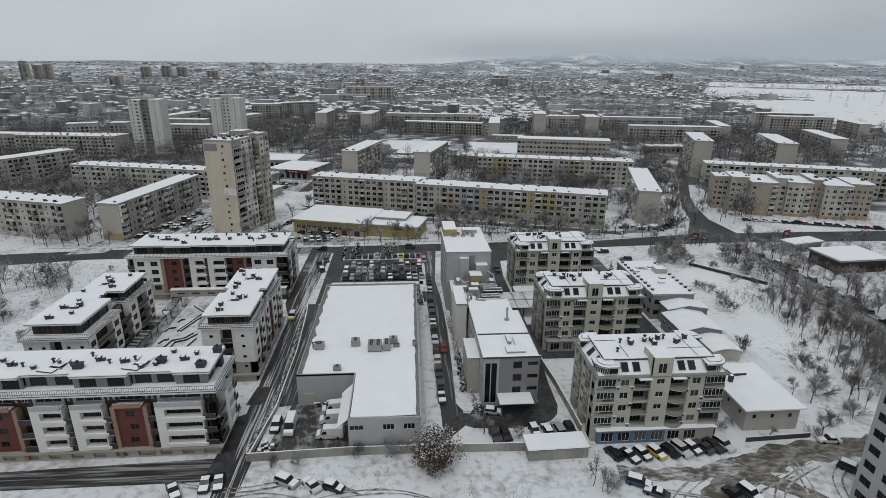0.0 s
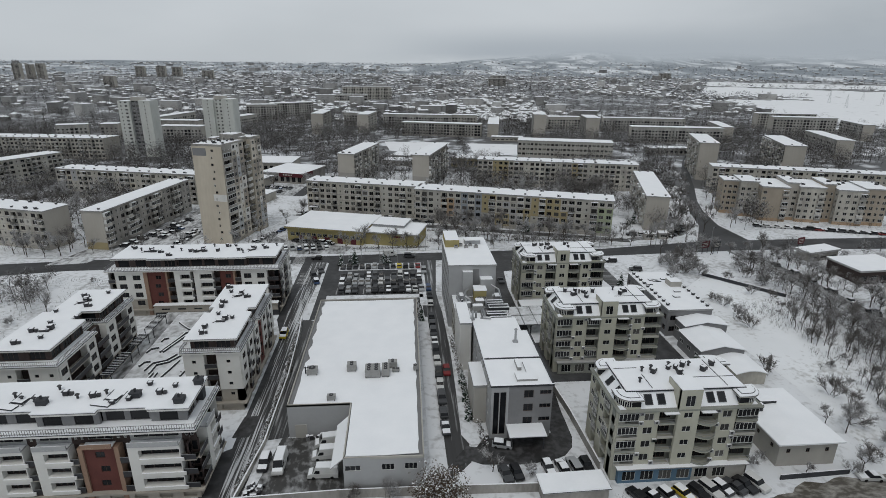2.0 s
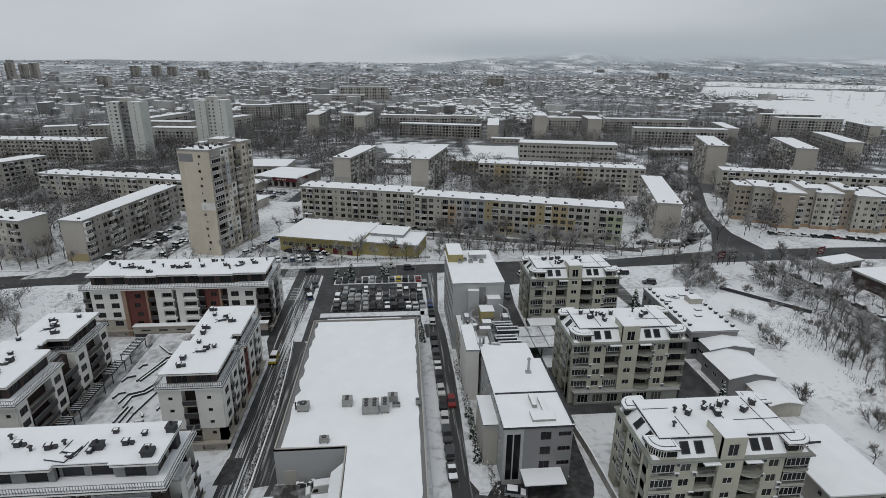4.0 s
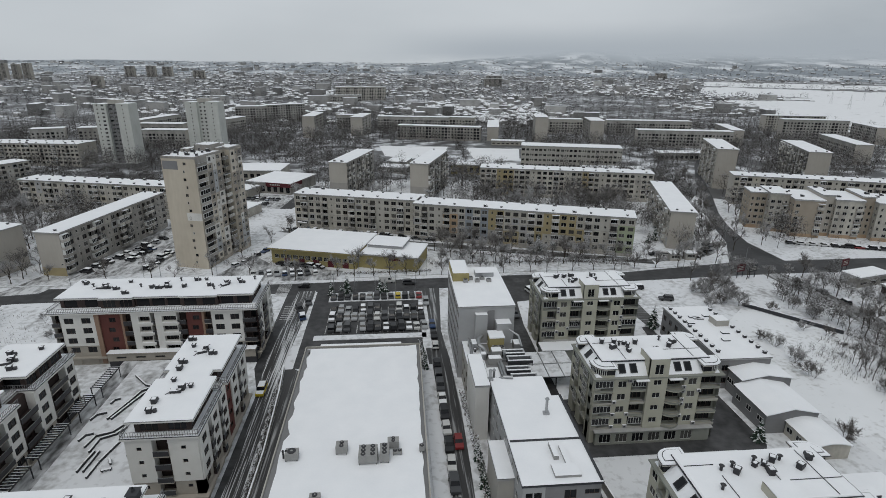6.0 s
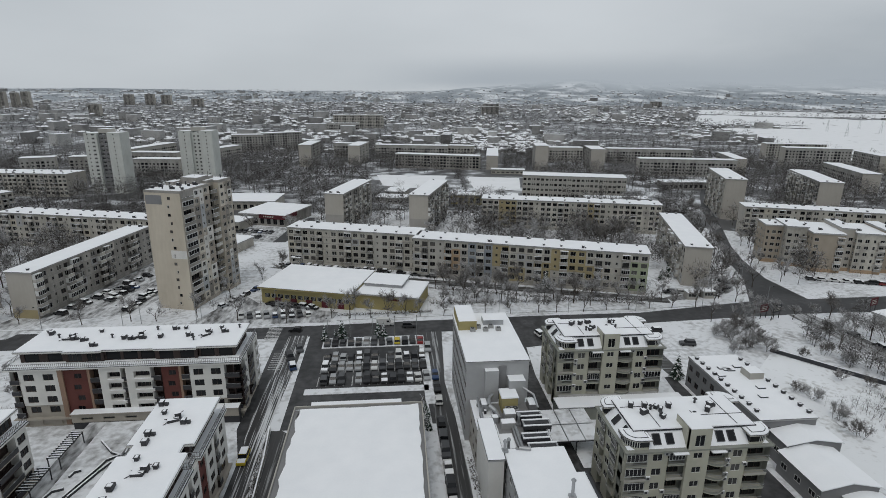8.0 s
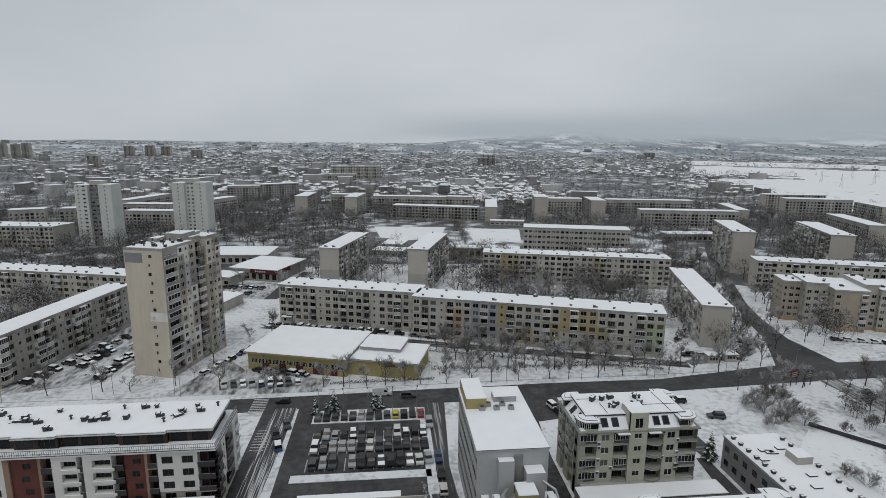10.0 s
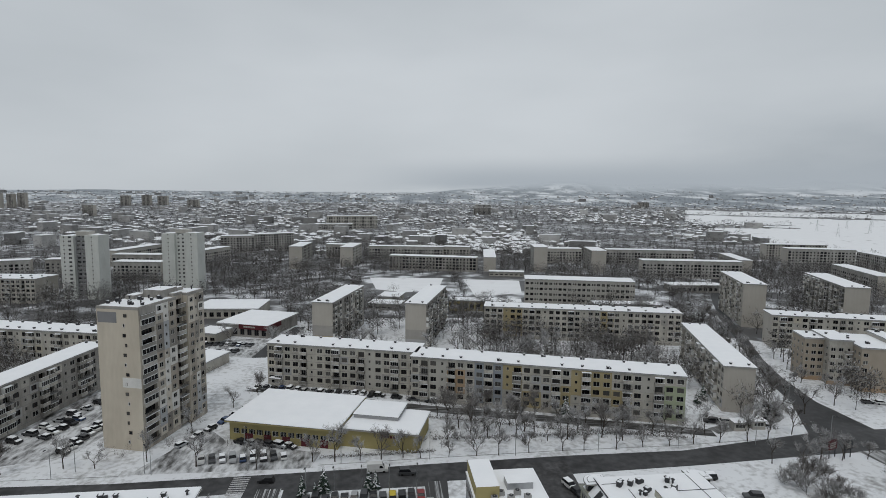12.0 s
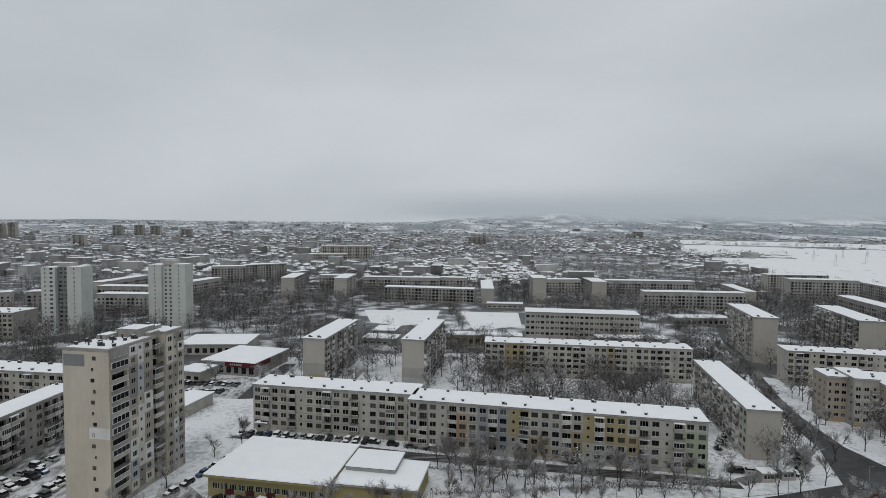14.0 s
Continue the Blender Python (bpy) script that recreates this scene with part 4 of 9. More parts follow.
def tower_block():
    """The fifteen-storey tower: blank beige sides, a recessed core of loggias."""
    root = thing("tower_block", -81.5, 235.6, 0, -16.0, "weathered beige fourteen-storey tower block with stacked loggias", "tower block")
    rnd = random.Random(5)
    sh, n, top = 2.78, 14, 40.2
    # three volumes, staggered along the right face: loggias and windows, a recess of balconies, the rear part
    vols = [(0, 13.0, 0, 15.8, 0.0), (0.6, 12.3, 15.8, 19.8, 0.9), (0, 14.0, 19.8, 28.0, 0.5)]
    for i, (x0, x1, y0, y1, dz) in enumerate(vols):
        mb, wins = MB(), []
        mp = lambda u, o, z, x1=x1, y0=y0: (x1 + o, y0 + u, z)
        W = y1 - y0
        cols = {0: ((3.5, "L"), (8.4, "w"), (11.0, "n"), (13.8, "w")), 1: ((2.0, "l"),), 2: ((1.9, "w"), (4.3, "n"), (6.6, "w"))}[i]
        for u, c in cols:
            for f in range(n):
                z = 1.4 + f * sh
                if c == "w":
                    wins.append((u, z + 1.5, 1.6, 1.4, 2))
                elif c == "n":
                    wins.append((u, z + 1.5, 0.8, 0.9, 1))
                elif c == "L":
                    kind = rnd.choice(("glazed", "glazed", "half", "open", "bars"))
                    if kind != "glazed":
                        wins.append((u, z + 1.25, 5.2, 2.2, 4))
                    part("loggia_front", balcony_mesh(kind, 5.6, 0.3), None, root, "", pose(x1, y0 + u, z, 0, 0, 90))
                else:
                    wins.append((u, z + 1.3, 2.8, 2.1, 3))
                    part("balcony", balcony_mesh(rnd.choice(("open", "bars", "half")), 3.6, 1.3), None, root, "", pose(x1, y0 + u, z, 0, 0, 90))
        facade(mb, mp, 0, W, 0, top + dz, [(u - w / 2, u + w / 2, z - h / 2, z + h / 2, 1.0 if pn > 2 else 0.18) for u, z, w, h, pn in wins])
        mb.face([(x0, y0, 0), (x1, y0, 0), (x1, y0, top + dz), (x0, y0, top + dz)], 1)
        mb.face([(x1, y1, 0), (x0, y1, 0), (x0, y1, top + dz), (x1, y1, top + dz)], 1)
        mb.face([(x0, y1, 0), (x0, y0, 0), (x0, y0, top + dz), (x0, y1, top + dz)], 1)
        part("wall", mb, [TOWER, TOWER_G], root)
        for u, z, w, h, pn in wins:
            put_window(root, mp, 90, u, z, w, h, -0.82 if pn > 2 else 0.0, pn, FRAME_D if pn > 2 else FRAME_W)
        # patches of insulation, one flat's outer wall each, in paler and darker render
        spans = {0: ((6.9, 9.9), (9.95, 12.2), (12.25, 15.6)), 1: (), 2: ((0.3, 3.2), (3.25, 5.3), (5.35, 8.0))}[i]
        for j, (ua, ub) in enumerate(spans):
            f = rnd.randrange(2)
            while f < n:
                run = rnd.choice((1, 1, 2, 3))
                za, zb = 1.4 + f * sh + 0.02, 1.4 + min(n, f + run) * sh - 0.02
                if rnd.random() < 0.75:
                    pb = MB()
                    cutouts = [(u - w / 2, u + w / 2, z - h2 / 2, z + h2 / 2) for u, z, w, h2, _ in wins if ua < u - w / 2 and u + w / 2 < ub and za < z - h2 / 2 and z + h2 / 2 < zb]
                    facade(pb, mp, ua, ub, za, zb, cutouts, 0.06, 0.06, 0, 0.06)
                    part("insulation_panel", pb, [rnd.choice(TOWER_PATCH)], root, "patch of newer insulation render")
                f += run + rnd.choice((0, 0, 1))
        mbp = MB()
        mbp.box(x0 - 0.05, x1 + 0.05, y0 - 0.05 if i == 0 else y0 + 0.02, y1 + 0.05 if i == 2 else y1 - 0.02, top + dz, top + dz + 0.75, 0)
        mbp.box(x0 + 0.5, x1 - 0.5, y0 + 0.5, y1 - 0.5, top + dz + 0.754, top + dz + 0.82, 1)
        part("parapet", mbp, [PANEL_W, SNOW], root)
    crown = MB()
    crown.box(13.05, 13.2, 0.3, 6.7, top - 1.5, top + 0.5, 0)
    part("cornice_panel", crown, [PANEL_W], root, "stained concrete panel under the roof edge")
    # small windows, the pale band and the grey patch on the gable
    mpf = lambda u, o, z: (u, -o, z)
    for f in range(n):
        put_window(root, mpf, 0, 8.4 + (0.5 if f % 3 == 1 else 0.0), 2.4 + f * sh, 0.6 + 0.4 * (f % 2), 0.95, 0.18, 1, FRAME_D if f % 4 else FRAME_W)
    gb = MB()
    gb.box(7.2, 13.0, -0.05, 0, 18.2, 21.0)
    part("render_patch", gb, [TOWER_PATCH[4]], root, "patch of paler render")
    gb = MB()
    gb.box(0.3, 6.2, -0.05, 0, 36.4, 39.4)
    part("render_patch", gb, [MIDGREY], root, "patch of grey render")
    hut = MB()
    hut.box(4.2, 10.5, 13.2, 20, top + 0.3, top + 3.1, 0, 1)
    hut.box(1.2, 4.2, 9.5, 14, top + 0.3, top + 2.0, 0, 1)
    hut.box(6.0, 9.0, 21.5, 25, top + 0.6, top + 2.3, 0, 1)
    part("roof_hut", hut, [PANEL_W, SNOW], root)
    for k in range(16):
        part("roof_vent", vent_mesh(k % 3), None, root, "", pose(1.2 + 0.72 * k, (3.0, 6.0, 9.5, 12.0, 26.0)[k % 5], top + (0.8 if k % 5 < 4 else 1.3)))
    for px, py in ((5, 12.5), (9, 22), (3, 4)):
        an = MB()
        an.tube((px, py, top + 0.9), (px, py, top + 4.2), 0.05)
        an.tube((px - 0.7, py, top + 3.8), (px + 0.7, py, top + 3.8), 0.03)
        part("aerial", an, [DARKMETAL], root)


def white_tower(x, y, ang, seed, core):
    root = thing("tower_block", x, y, 0, ang, "pale grey tower block of three slabs with a darker core", "tower block", "pale tower blocks")
    n, sh, top = 15, 2.75, 42.0
    vols = [(0, 9, 0, 12, top), (9, 16, 2.2, 12, top - 1.0), (16, 25, 0.8, 12, top + 0.4)]
    for i, (x0, x1, y0, y1, h) in enumerate(vols):
        mb, wins = MB(), []
        mp = lambda u, o, z, y0=y0: (u, y0 - o, z)
        for f in range(n):
            z = 1.5 + f * sh + 1.3
            if i == 1 and core:
                wins += [(x0 + 1.8, z, 2.4, 1.5, 3), (x0 + 5.2, z, 2.4, 1.5, 3)]
            elif i == 1:
                wins += [(x0 + 1.8, z, 1.4, 1.3, 2), (x0 + 5.0, z, 1.4, 1.3, 2)]
            else:
                wins += [(x0 + 2.4, z, 1.0, 1.1, 1), (x0 + 6.4, z, 2.0, 1.3, 2)] if i == 0 and core else [(x0 + 4.5, z, 0.9, 1.0, 1)]
        facade(mb, mp, x0, x1, 0, h, [(u - w / 2, u + w / 2, z - q / 2, z + q / 2) for u, z, w, q, _ in wins])
        mb.face([(x1, y0, 0), (x1, y1, 0), (x1, y1, h), (x1, y0, h)])
        mb.face([(x1, y1, 0), (x0, y1, 0), (x0, y1, h), (x1, y1, h)])
        mb.face([(x0, y1, 0), (x0, y0, 0), (x0, y0, h), (x0, y1, h)])
        mb.box(x0 + 0.1, x1 - 0.1, y0 + 0.1, y1 - 0.1, h - 0.02, h + 0.3, 0, 1)
        part("wall", mb, [MIDGREY if i == 1 and core else WHITE_T, SNOW], root)
        for u, z, w, q, pn in wins:
            put_window(root, mp, 0, u, z, w, q, 0.0, pn)
    hb = MB()
    hb.box(8, 17, 4, 10, top, top + 3, 0, 1)
    hb.cyl(12, 7, top + 3, top + 9, 0.12, n=5)
    part("roof_hut", hb, [PALE, SNOW], root)


FOOT += [(161, 264, -18, 70, 18), (-81.5, 235.6, -16, 14.6, 28), (-213.4, 458.8, -8, 25, 12), (-158, 480, -8, 25, 12), (-47.6, 237.8, -16.5, 57, 25)]
stepped_block()
tower_block()
white_tower(-213.4, 458.8, -8.0, 1, True)
white_tower(-158.0, 480.0, -8.0, 2, False)


# ---- the white and red-brown apartment houses ----
def loggia_rail(w, d=0.05, h=1.0):
    key = ("rail", round(w, 2))
    if key not in MESHES:
        mb = MB()
        mb.box(-w / 2, w / 2, -d, 0, 0, h, 0)
        mb.box(-w / 2, w / 2, -d - 0.03, 0.03, h, h + 0.05, 1)
        MESHES[key] = mb.mesh("rail", [DARKMETAL, METAL])
    return MESHES[key]


def apartment_face(root, L, D, s, segs, rows=4, z0=2.5, rh=2.68, top=14.0, seed=0, crown=False):
    """segs: (type, width): W white with windows, w white with small windows, R red, B white frame round loggias, D dark balconies, T tan pilaster."""
    mp, W, turn = side(L, D, s)
    rnd = random.Random(seed)
    total = sum(q for _, q in segs)
    u = 0.0
    for typ, q in segs:
        q = q * W / total
        a, b = u, u + q
        u = b
        mb, wins, holes = MB(), [], []
        if crown:
            # the storey under the roof stands back behind parapets
            cb = MB()
            c0, w0 = (a + b) / 2, max(0.5, q - 1.0)
            facade(cb, mp, a, b, top, 14.0, [(c0 - w0 / 2, c0 + w0 / 2, top + 0.7, 13.5)], -1.0, 0.2)
            part("upper_wall", cb, [GREYW if typ in "WB" else BROWN], root)
            put_window(root, mp, turn, c0, (top + 14.2) / 2, w0, 12.8 - top, -1.0, 3, FRAME_W, DGLASS, True)
            if typ in "WBR":
                pb = MB()
                p0, p1 = mp(a + 0.1, 0.75, 0), mp(b - 0.1, -0.95, 0)
                x0, x1, y0, y1 = min(p0[0], p1[0]), max(p0[0], p1[0]), min(p0[1], p1[1]), max(p0[1], p1[1])
                pb.box(x0, x1, y0, y1, top, top + 0.25, 0, 1)
                q0, q1 = mp(a + 0.1, 0.75, 0), mp(b - 0.1, 0.6, 0)
                pb.box(min(q0[0], q1[0]), max(q0[0], q1[0]), min(q0[1], q1[1]), max(q0[1], q1[1]), top + 0.254, top + 0.95, 0, 1)
                part("terrace_parapet", pb, [GREYW if typ != "R" else TAN, SNOW], root)
        off, mat, reveal = {"W": (0.25, WHITE, 0.2), "w": (0.25, WHITE, 0.2), "R": (0.0, RED, 0.2), "B": (0.6, WHITE, 1.1), "D": (-1.3, BROWN, 0.15), "T": (0.35, TAN, 0.1)}[typ]
        for r in range(rows):
            zc = z0 + r * rh + 1.55
            if typ in "Ww":
                n = max(1, round(q / 3.6))
                ww, hh = (2.1, 1.5) if typ == "W" else (0.8, 0.7)
                for k in range(n):
                    wins.append((a + (k + 0.5) * q / n, zc, min(ww, q / n - 0.6), hh, 2 if typ == "W" else 1))
            elif typ == "R":
                wins.append(((a + b) / 2 + 0.4 * (r % 2), zc - 0.1, min(1.5, q - 0.8), 1.2, 2))
            elif typ == "B":
                wins.append(((a + b) / 2 + 0.75, zc + 0.1, q - 1.8, 1.5, 4))
            elif typ == "D":
                wins.append(((a + b) / 2, zc, max(0.6, q - 0.5), 2.0, 2))
        holes = [(c - w / 2, c + w / 2, z - h / 2, z + h / 2) for c, z, w, h, _ in wins]
        zb = 0.3 if typ == "T" else 5.3 if typ in "Ww" and not crown else 2.2
        facade(mb, mp, a, b, zb, top, [h for h in holes if h[3] > zb], off, reveal, 0, off + 1.5)
        if zb > 5:
            lb = MB()
            facade(lb, mp, a, b, 0.3, 5.28, [h for h in holes if h[3] < zb], 0.0, 0.2, 0, 1.4)
            part("ground_floor_wall", lb, [PLINTH], root, "beige ground-floor wall under the white storeys")
        name = {"W": "white_wall", "w": "white_wall", "R": "red_wall", "B": "loggia_wall", "D": "recessed_wall", "T": "pilaster"}[typ]
        part(name, mb, [mat], root)
        for c, z, w, h, pn in wins:
            put_window(root, mp, turn, c, z, w, h, (off if z > zb else 0.0) - (reveal - 0.18), pn, FRAME_D, DGLASS, True)
        if typ == "D":
            for r in range(rows):
                zf = z0 + r * rh
                sb = MB()
                p0, p1 = mp(a + 0.02, 0.5, 0), mp(b - 0.02, -1.28, 0)
                sb.box(min(p0[0], p1[0]), max(p0[0], p1[0]), min(p0[1], p1[1]), max(p0[1], p1[1]), zf - 0.12, zf + 0.08, 0)
                part("balcony_slab", sb, [PLINTH if rnd.random() < 0.3 else BROWN], root)
                x, y, _ = mp((a + b) / 2, 0.45, 0)
                part("balcony_rail", loggia_rail(q - 0.05), None, root, "", pose(x, y, zf + 0.08, 0, 0, turn))
        if typ == "B":
            for r in range(rows):
                zf = z0 + r * rh
                sb = MB()
                p0, p1 = mp(a + 1.6, 0.8, 0), mp(b + 0.5, 0.602, 0)
                sb.box(min(p0[0], p1[0]), max(p0[0], p1[0]), min(p0[1], p1[1]), max(p0[1], p1[1]), zf + 0.12, zf + 0.72, 0, 1)
                part("balcony_parapet", sb, [WHITE, SNOW], root)
    return root


def apartment_house(x, y, L, D, faces, label, pents=None, seed=0, vents=14, roof_poly=None, crown=False, ledges=None):
    """pents: plan of the set-back top storey, block by block; ledges: plan of the cornice."""
    root = thing("apartment_house", x, y, 0, 0, label, "apartment house", "white and red-brown apartment houses")
    rnd = random.Random(seed)
    core = MB()
    core.box(1.35, L - 1.35, 1.35, D - 1.35, 0, 13.9, 0)
    part("inner_wall", core, [BROWN], root)
    base = MB()
    base.box(0.3, L - 0.3, 0.3, D - 0.3, 0, 1.0, 0)
    base.box(-0.6, L + 0.6, -0.9, D + 0.6, 1.9, 2.25, 0, 1)
    part("plinth", base, [PLINTH, PLINTH], root, "beige plinth with a projecting slab")
    gb = MB()
    mpf, _, _ = side(L, D, "f")
    n = int(L / 4)
    holes = [(k * L / n + 0.8, k * L / n + 3.0, 0.35, 1.6) for k in range(n)]
    facade(gb, mpf, 0.3, L - 0.3, 0.0, 1.9, holes, 0.2, 0.5)
    part("plinth_front", gb, [PLINTH], root)
    for k, (s, segs) in enumerate(faces):
        apartment_face(root, L, D, s, segs, seed=seed + k, **(dict(rows=3, z0=2.4, rh=2.9, top=11.3, crown=True) if crown else {}))
    for s in "frbl":
        if s not in dict(faces):
            mp, W, _ = side(L, D, s)
            wb = MB()
            facade(wb, mp, 0, W, 0, 14.0, [])
            part("white_wall", wb, [WHITE], root)
    over = 0.75 if crown else 0.5
    if crown:
        for sx, sy, sw, sd in ((L - 2.6, 2.6, 1.5, 1.2), (L - 1.3, 8.2, 1.3, 1.4), (L - 10.5, 4.6, 1.6, 1.1), (L - 25.0, 3.4, 1.6, 1.1)):
            cb = MB()
            cb.box(sx - sw / 2, sx + sw / 2, sy - sd / 2, sy + sd / 2, 14.4, 18.5, 0)
            cb.box(sx - sw / 2 - 0.12, sx + sw / 2 + 0.12, sy - sd / 2 - 0.12, sy + sd / 2 + 0.12, 18.5, 18.64, 0)
            cb.tube((sx, sy, 18.64), (sx, sy, 19.2), 0.22, mat=0)
            part("chimney", cb, [DARKGREY], root, "dark grey chimney stack with a capped flue")
        for sx in (L - 14.0, L - 29.0, L - 44.0):
            hb = MB()
            hb.box(-1.0, 1.0, -0.8, 0.8, 0, 0.5, 0, 1)
            for ox in (-1.3, 1.3):
                hb.tube((ox, -1.3, 0.05), (ox + 0.5, 1.2, 0.95), 0.07, mat=0)
            hb.prism([(-2.4, -2.6), (0.9, -2.6), (0.9, -1.2), (-1.7, -1.2)], 0, 0.35, 0, 1)
            part("roof_hatch", hb, [DARKGREY, SNOW], root, "open stair hatch with slanting frame", pose(sx, 4.4, 17.5, 0, 0, -14))
    cor = MB()
    for a0, a1, b0, b1 in ledges or [(-over, L + over, -0.9, D + over)]:
        cor.box(a0, a1, b0, b1, 14.0, 14.36, 0, 0)
        cor.box(a0 - 0.04, a1 + 0.04, b0 - 0.04, b1 + 0.04, 14.36, 14.42, 2)
        cor.box(a0 + 0.1, a1 - 0.1, b0 + 0.1, b1 - 0.1, 14.424, 14.55, 1, 1)
    part("cornice", cor, [WHITE, SNOW, DARKMETAL], root, "white cornice with a ledge of snow")
    pents = pents or [(1.6, L - 1.6, 2.0, D - 1.6)]
    px0, px1, py0, py1 = min(q[0] for q in pents), max(q[1] for q in pents), min(q[2] for q in pents), max(q[3] for q in pents)
    for a0, a1, b0, b1 in pents:
        pb = MB()
        mp = lambda u, o, z, b0=b0: (u, b0 - o, z)
        mpr = lambda u, o, z, a1=a1: (a1 + o, u, z)
        mpl = lambda u, o, z, a0=a0, b0=b0, b1=b1: (a0 - o, b0 + b1 - u, z)
        mpb = lambda u, o, z, a0=a0, a1=a1, b1=b1: (a0 + a1 - u, b1 + o, z)
        for m, u0, u1, turn in ((mp, a0, a1, 0), (mpr, b0, b1, 90), (mpl, b0, b1, 270), (mpb, a0, a1, 180)):
            n = max(1, round((u1 - u0) / 4.2))
            hs = [(u0 + (k + 0.5) * (u1 - u0) / n, 15.6, min(3.0, (u1 - u0) / n - 0.6), 1.9) for k in range(n)]
            facade(pb, m, u0, u1, 14.3, 17.0, [(c - w / 2, c + w / 2, z - h / 2, z + h / 2) for c, z, w, h in hs])
            if turn in (0, 90) and (turn == 90 or b0 == py0):
                for c, z, w, h in hs:
                    put_window(root, m, turn, c, z, w, h, 0.0, 3, FRAME_D, DGLASS, True)
            else:
                for c, z, w, h in hs:
                    pb.face([m(c - w / 2, -0.12, z - h / 2), m(c + w / 2, -0.12, z - h / 2), m(c + w / 2, -0.12, z + h / 2), m(c - w / 2, -0.12, z + h / 2)], 1)
        part("penthouse_wall", pb, [MIDGREY if crown else BROWN, DGLASS], root, "grey set-back top storey" if crown else "dark brown set-back top storey")
    for a0, a1, b0, b1 in ledges or [(-over, L + over, -0.9, D + over)]:
        for c0, c1, d0, d1 in ((a0 + 0.15, a1 - 0.15, b0 + 0.15, b0 + 0.2), (a0 + 0.15, a0 + 0.2, b0 + 0.2, b1 - 0.15), (a1 - 0.2, a1 - 0.15, b0 + 0.2, b1 - 0.15)):
            rb = MB()
            along = c1 - c0 > d1 - d0
            n = int(max(c1 - c0, d1 - d0) / 0.4)
            for k in range(n + 1):
                u, v = (c0 + (c1 - c0) * k / n, d0) if along else (c0, d0 + (d1 - d0) * k / n)
                rb.box(u - 0.03, u + 0.03, v - 0.03, v + 0.03, 14.55, 15.5, 0)
            for z in (14.75, 15.5):
                rb.box(c0 - 0.02, c1 + 0.02, d0 - 0.02, d1 + 0.02, z, z + 0.06, 0)
            part("terrace_rail", rb, [MIDGREY], root, "grey metal terrace rail with upright bars")
    poly = roof_poly or rect(px0 - 0.9, px1 + 0.9, py0 - 1.1, py1 + 0.9)
    flat_roof(root, poly, 17.0, thick=0.35, snow=0.2, edge_m=WHITE, label="flat roof with a pale rim under fresh snow")
    for k in range(vents):
        vx = px0 + (k + 0.5 + rnd.uniform(-0.25, 0.25)) * (px1 - px0) / vents if L > D else rnd.uniform(px0 + 1, px1 - 1)
        vy = rnd.uniform(py0 + 1.2, py1 - 1.2) if L > D else py0 + (k + 0.5 + rnd.uniform(-0.25, 0.25)) * (py1 - py0) / vents
        part("roof_vent", vent_mesh(rnd.choice((0, 0, 1, 1, 2))), None, root, "", pose(vx, vy, 17.45, 0, 0, rnd.choice((0, 0, 90, 12))))
    for k in range(0 if crown else max(1, int(max(L, D) / 14))):
        sb = MB()
        sb.box(-0.9, 0.9, -0.7, 0.7, 0, 0.6, 0, 1)
        sb.box(0.3, 1.3, 0.1, 1.1, 0, 1.2, 0, 1)
        sb.tube((-1.6, -0.9, 0.1), (1.7, 1.0, 1.0), 0.07, mat=0)
        sb.tube((-1.4, 0.9, 0.1), (1.2, -1.0, 0.9), 0.07, mat=0)
        f = (k + 0.5) / max(1, int(max(L, D) / 14))
        part("roof_hatch", sb, [DARKMETAL, SNOW], root, "", pose(px0 + f * (px1 - px0) if L > D else (px0 + px1) / 2, (py0 + py1) / 2 if L > D else py0 + f * (py1 - py0), 17.5, 0, 0, 20 * k))
    return root


def stepped_top(L, D, cuts, offs, inset=1.4):
    """Plans of a top storey whose front steps in and out along the house, and of the roof over it."""
    xs = [inset] + cuts + [L - inset]
    pents = [(a + 0.015, b - 0.015, 1.4 + o, D - 1.6) for a, b, o in zip(xs, xs[1:], offs)]
    front = []
    for a, b, o in zip(xs, xs[1:], offs):
        front += [(a, 0.5 + o), (b, 0.5 + o)]
    front[0], front[-1] = (front[0][0] - 0.8, front[0][1]), (front[-1][0] + 0.8, front[-1][1])
    return dict(pents=pents, roof_poly=front + [(L - inset + 0.8, D - 0.7), (inset - 0.8, D - 0.7)])


AF_SEGS = [("D", 3), ("W", 9), ("T", 0.8), ("R", 6), ("D", 3), ("B", 6), ("D", 2), ("B", 6), ("D", 2.4), ("R", 6), ("T", 0.8), ("D", 2.6), ("B", 6.0), ("D", 1.6), ("B", 6.0), ("D", 1.4), ("T", 0.8), ("R", 5.4), ("T", 0.8), ("D", 1.6), ("B", 9.0), ("D", 2.6)]
apartment_house(-112, 91.7, 77.3, 11.3, (("f", AF_SEGS), ("r", [("D", 4.5), ("B", 5), ("D", 3.5)])), "long white and red-brown apartment house with loggias and set-back top", seed=1, vents=34, crown=True, **stepped_top(77.3, 11.3, [10, 22, 31, 43, 52, 62, 70], [0.9, 0, 1.1, 0.2, 1.1, 0.1, 1.0, 0.4]))
AB_SEGS = [("D", 2.2), ("W", 9.2), ("T", 1.2), ("R", 5.9), ("T", 0.6), ("D", 2.4), ("B", 5.2), ("D", 1.2), ("B", 6.0), ("D", 2.4), ("R", 4.4), ("T", 0.6), ("D", 2.0), ("W", 8.7), ("D", 3.8)]
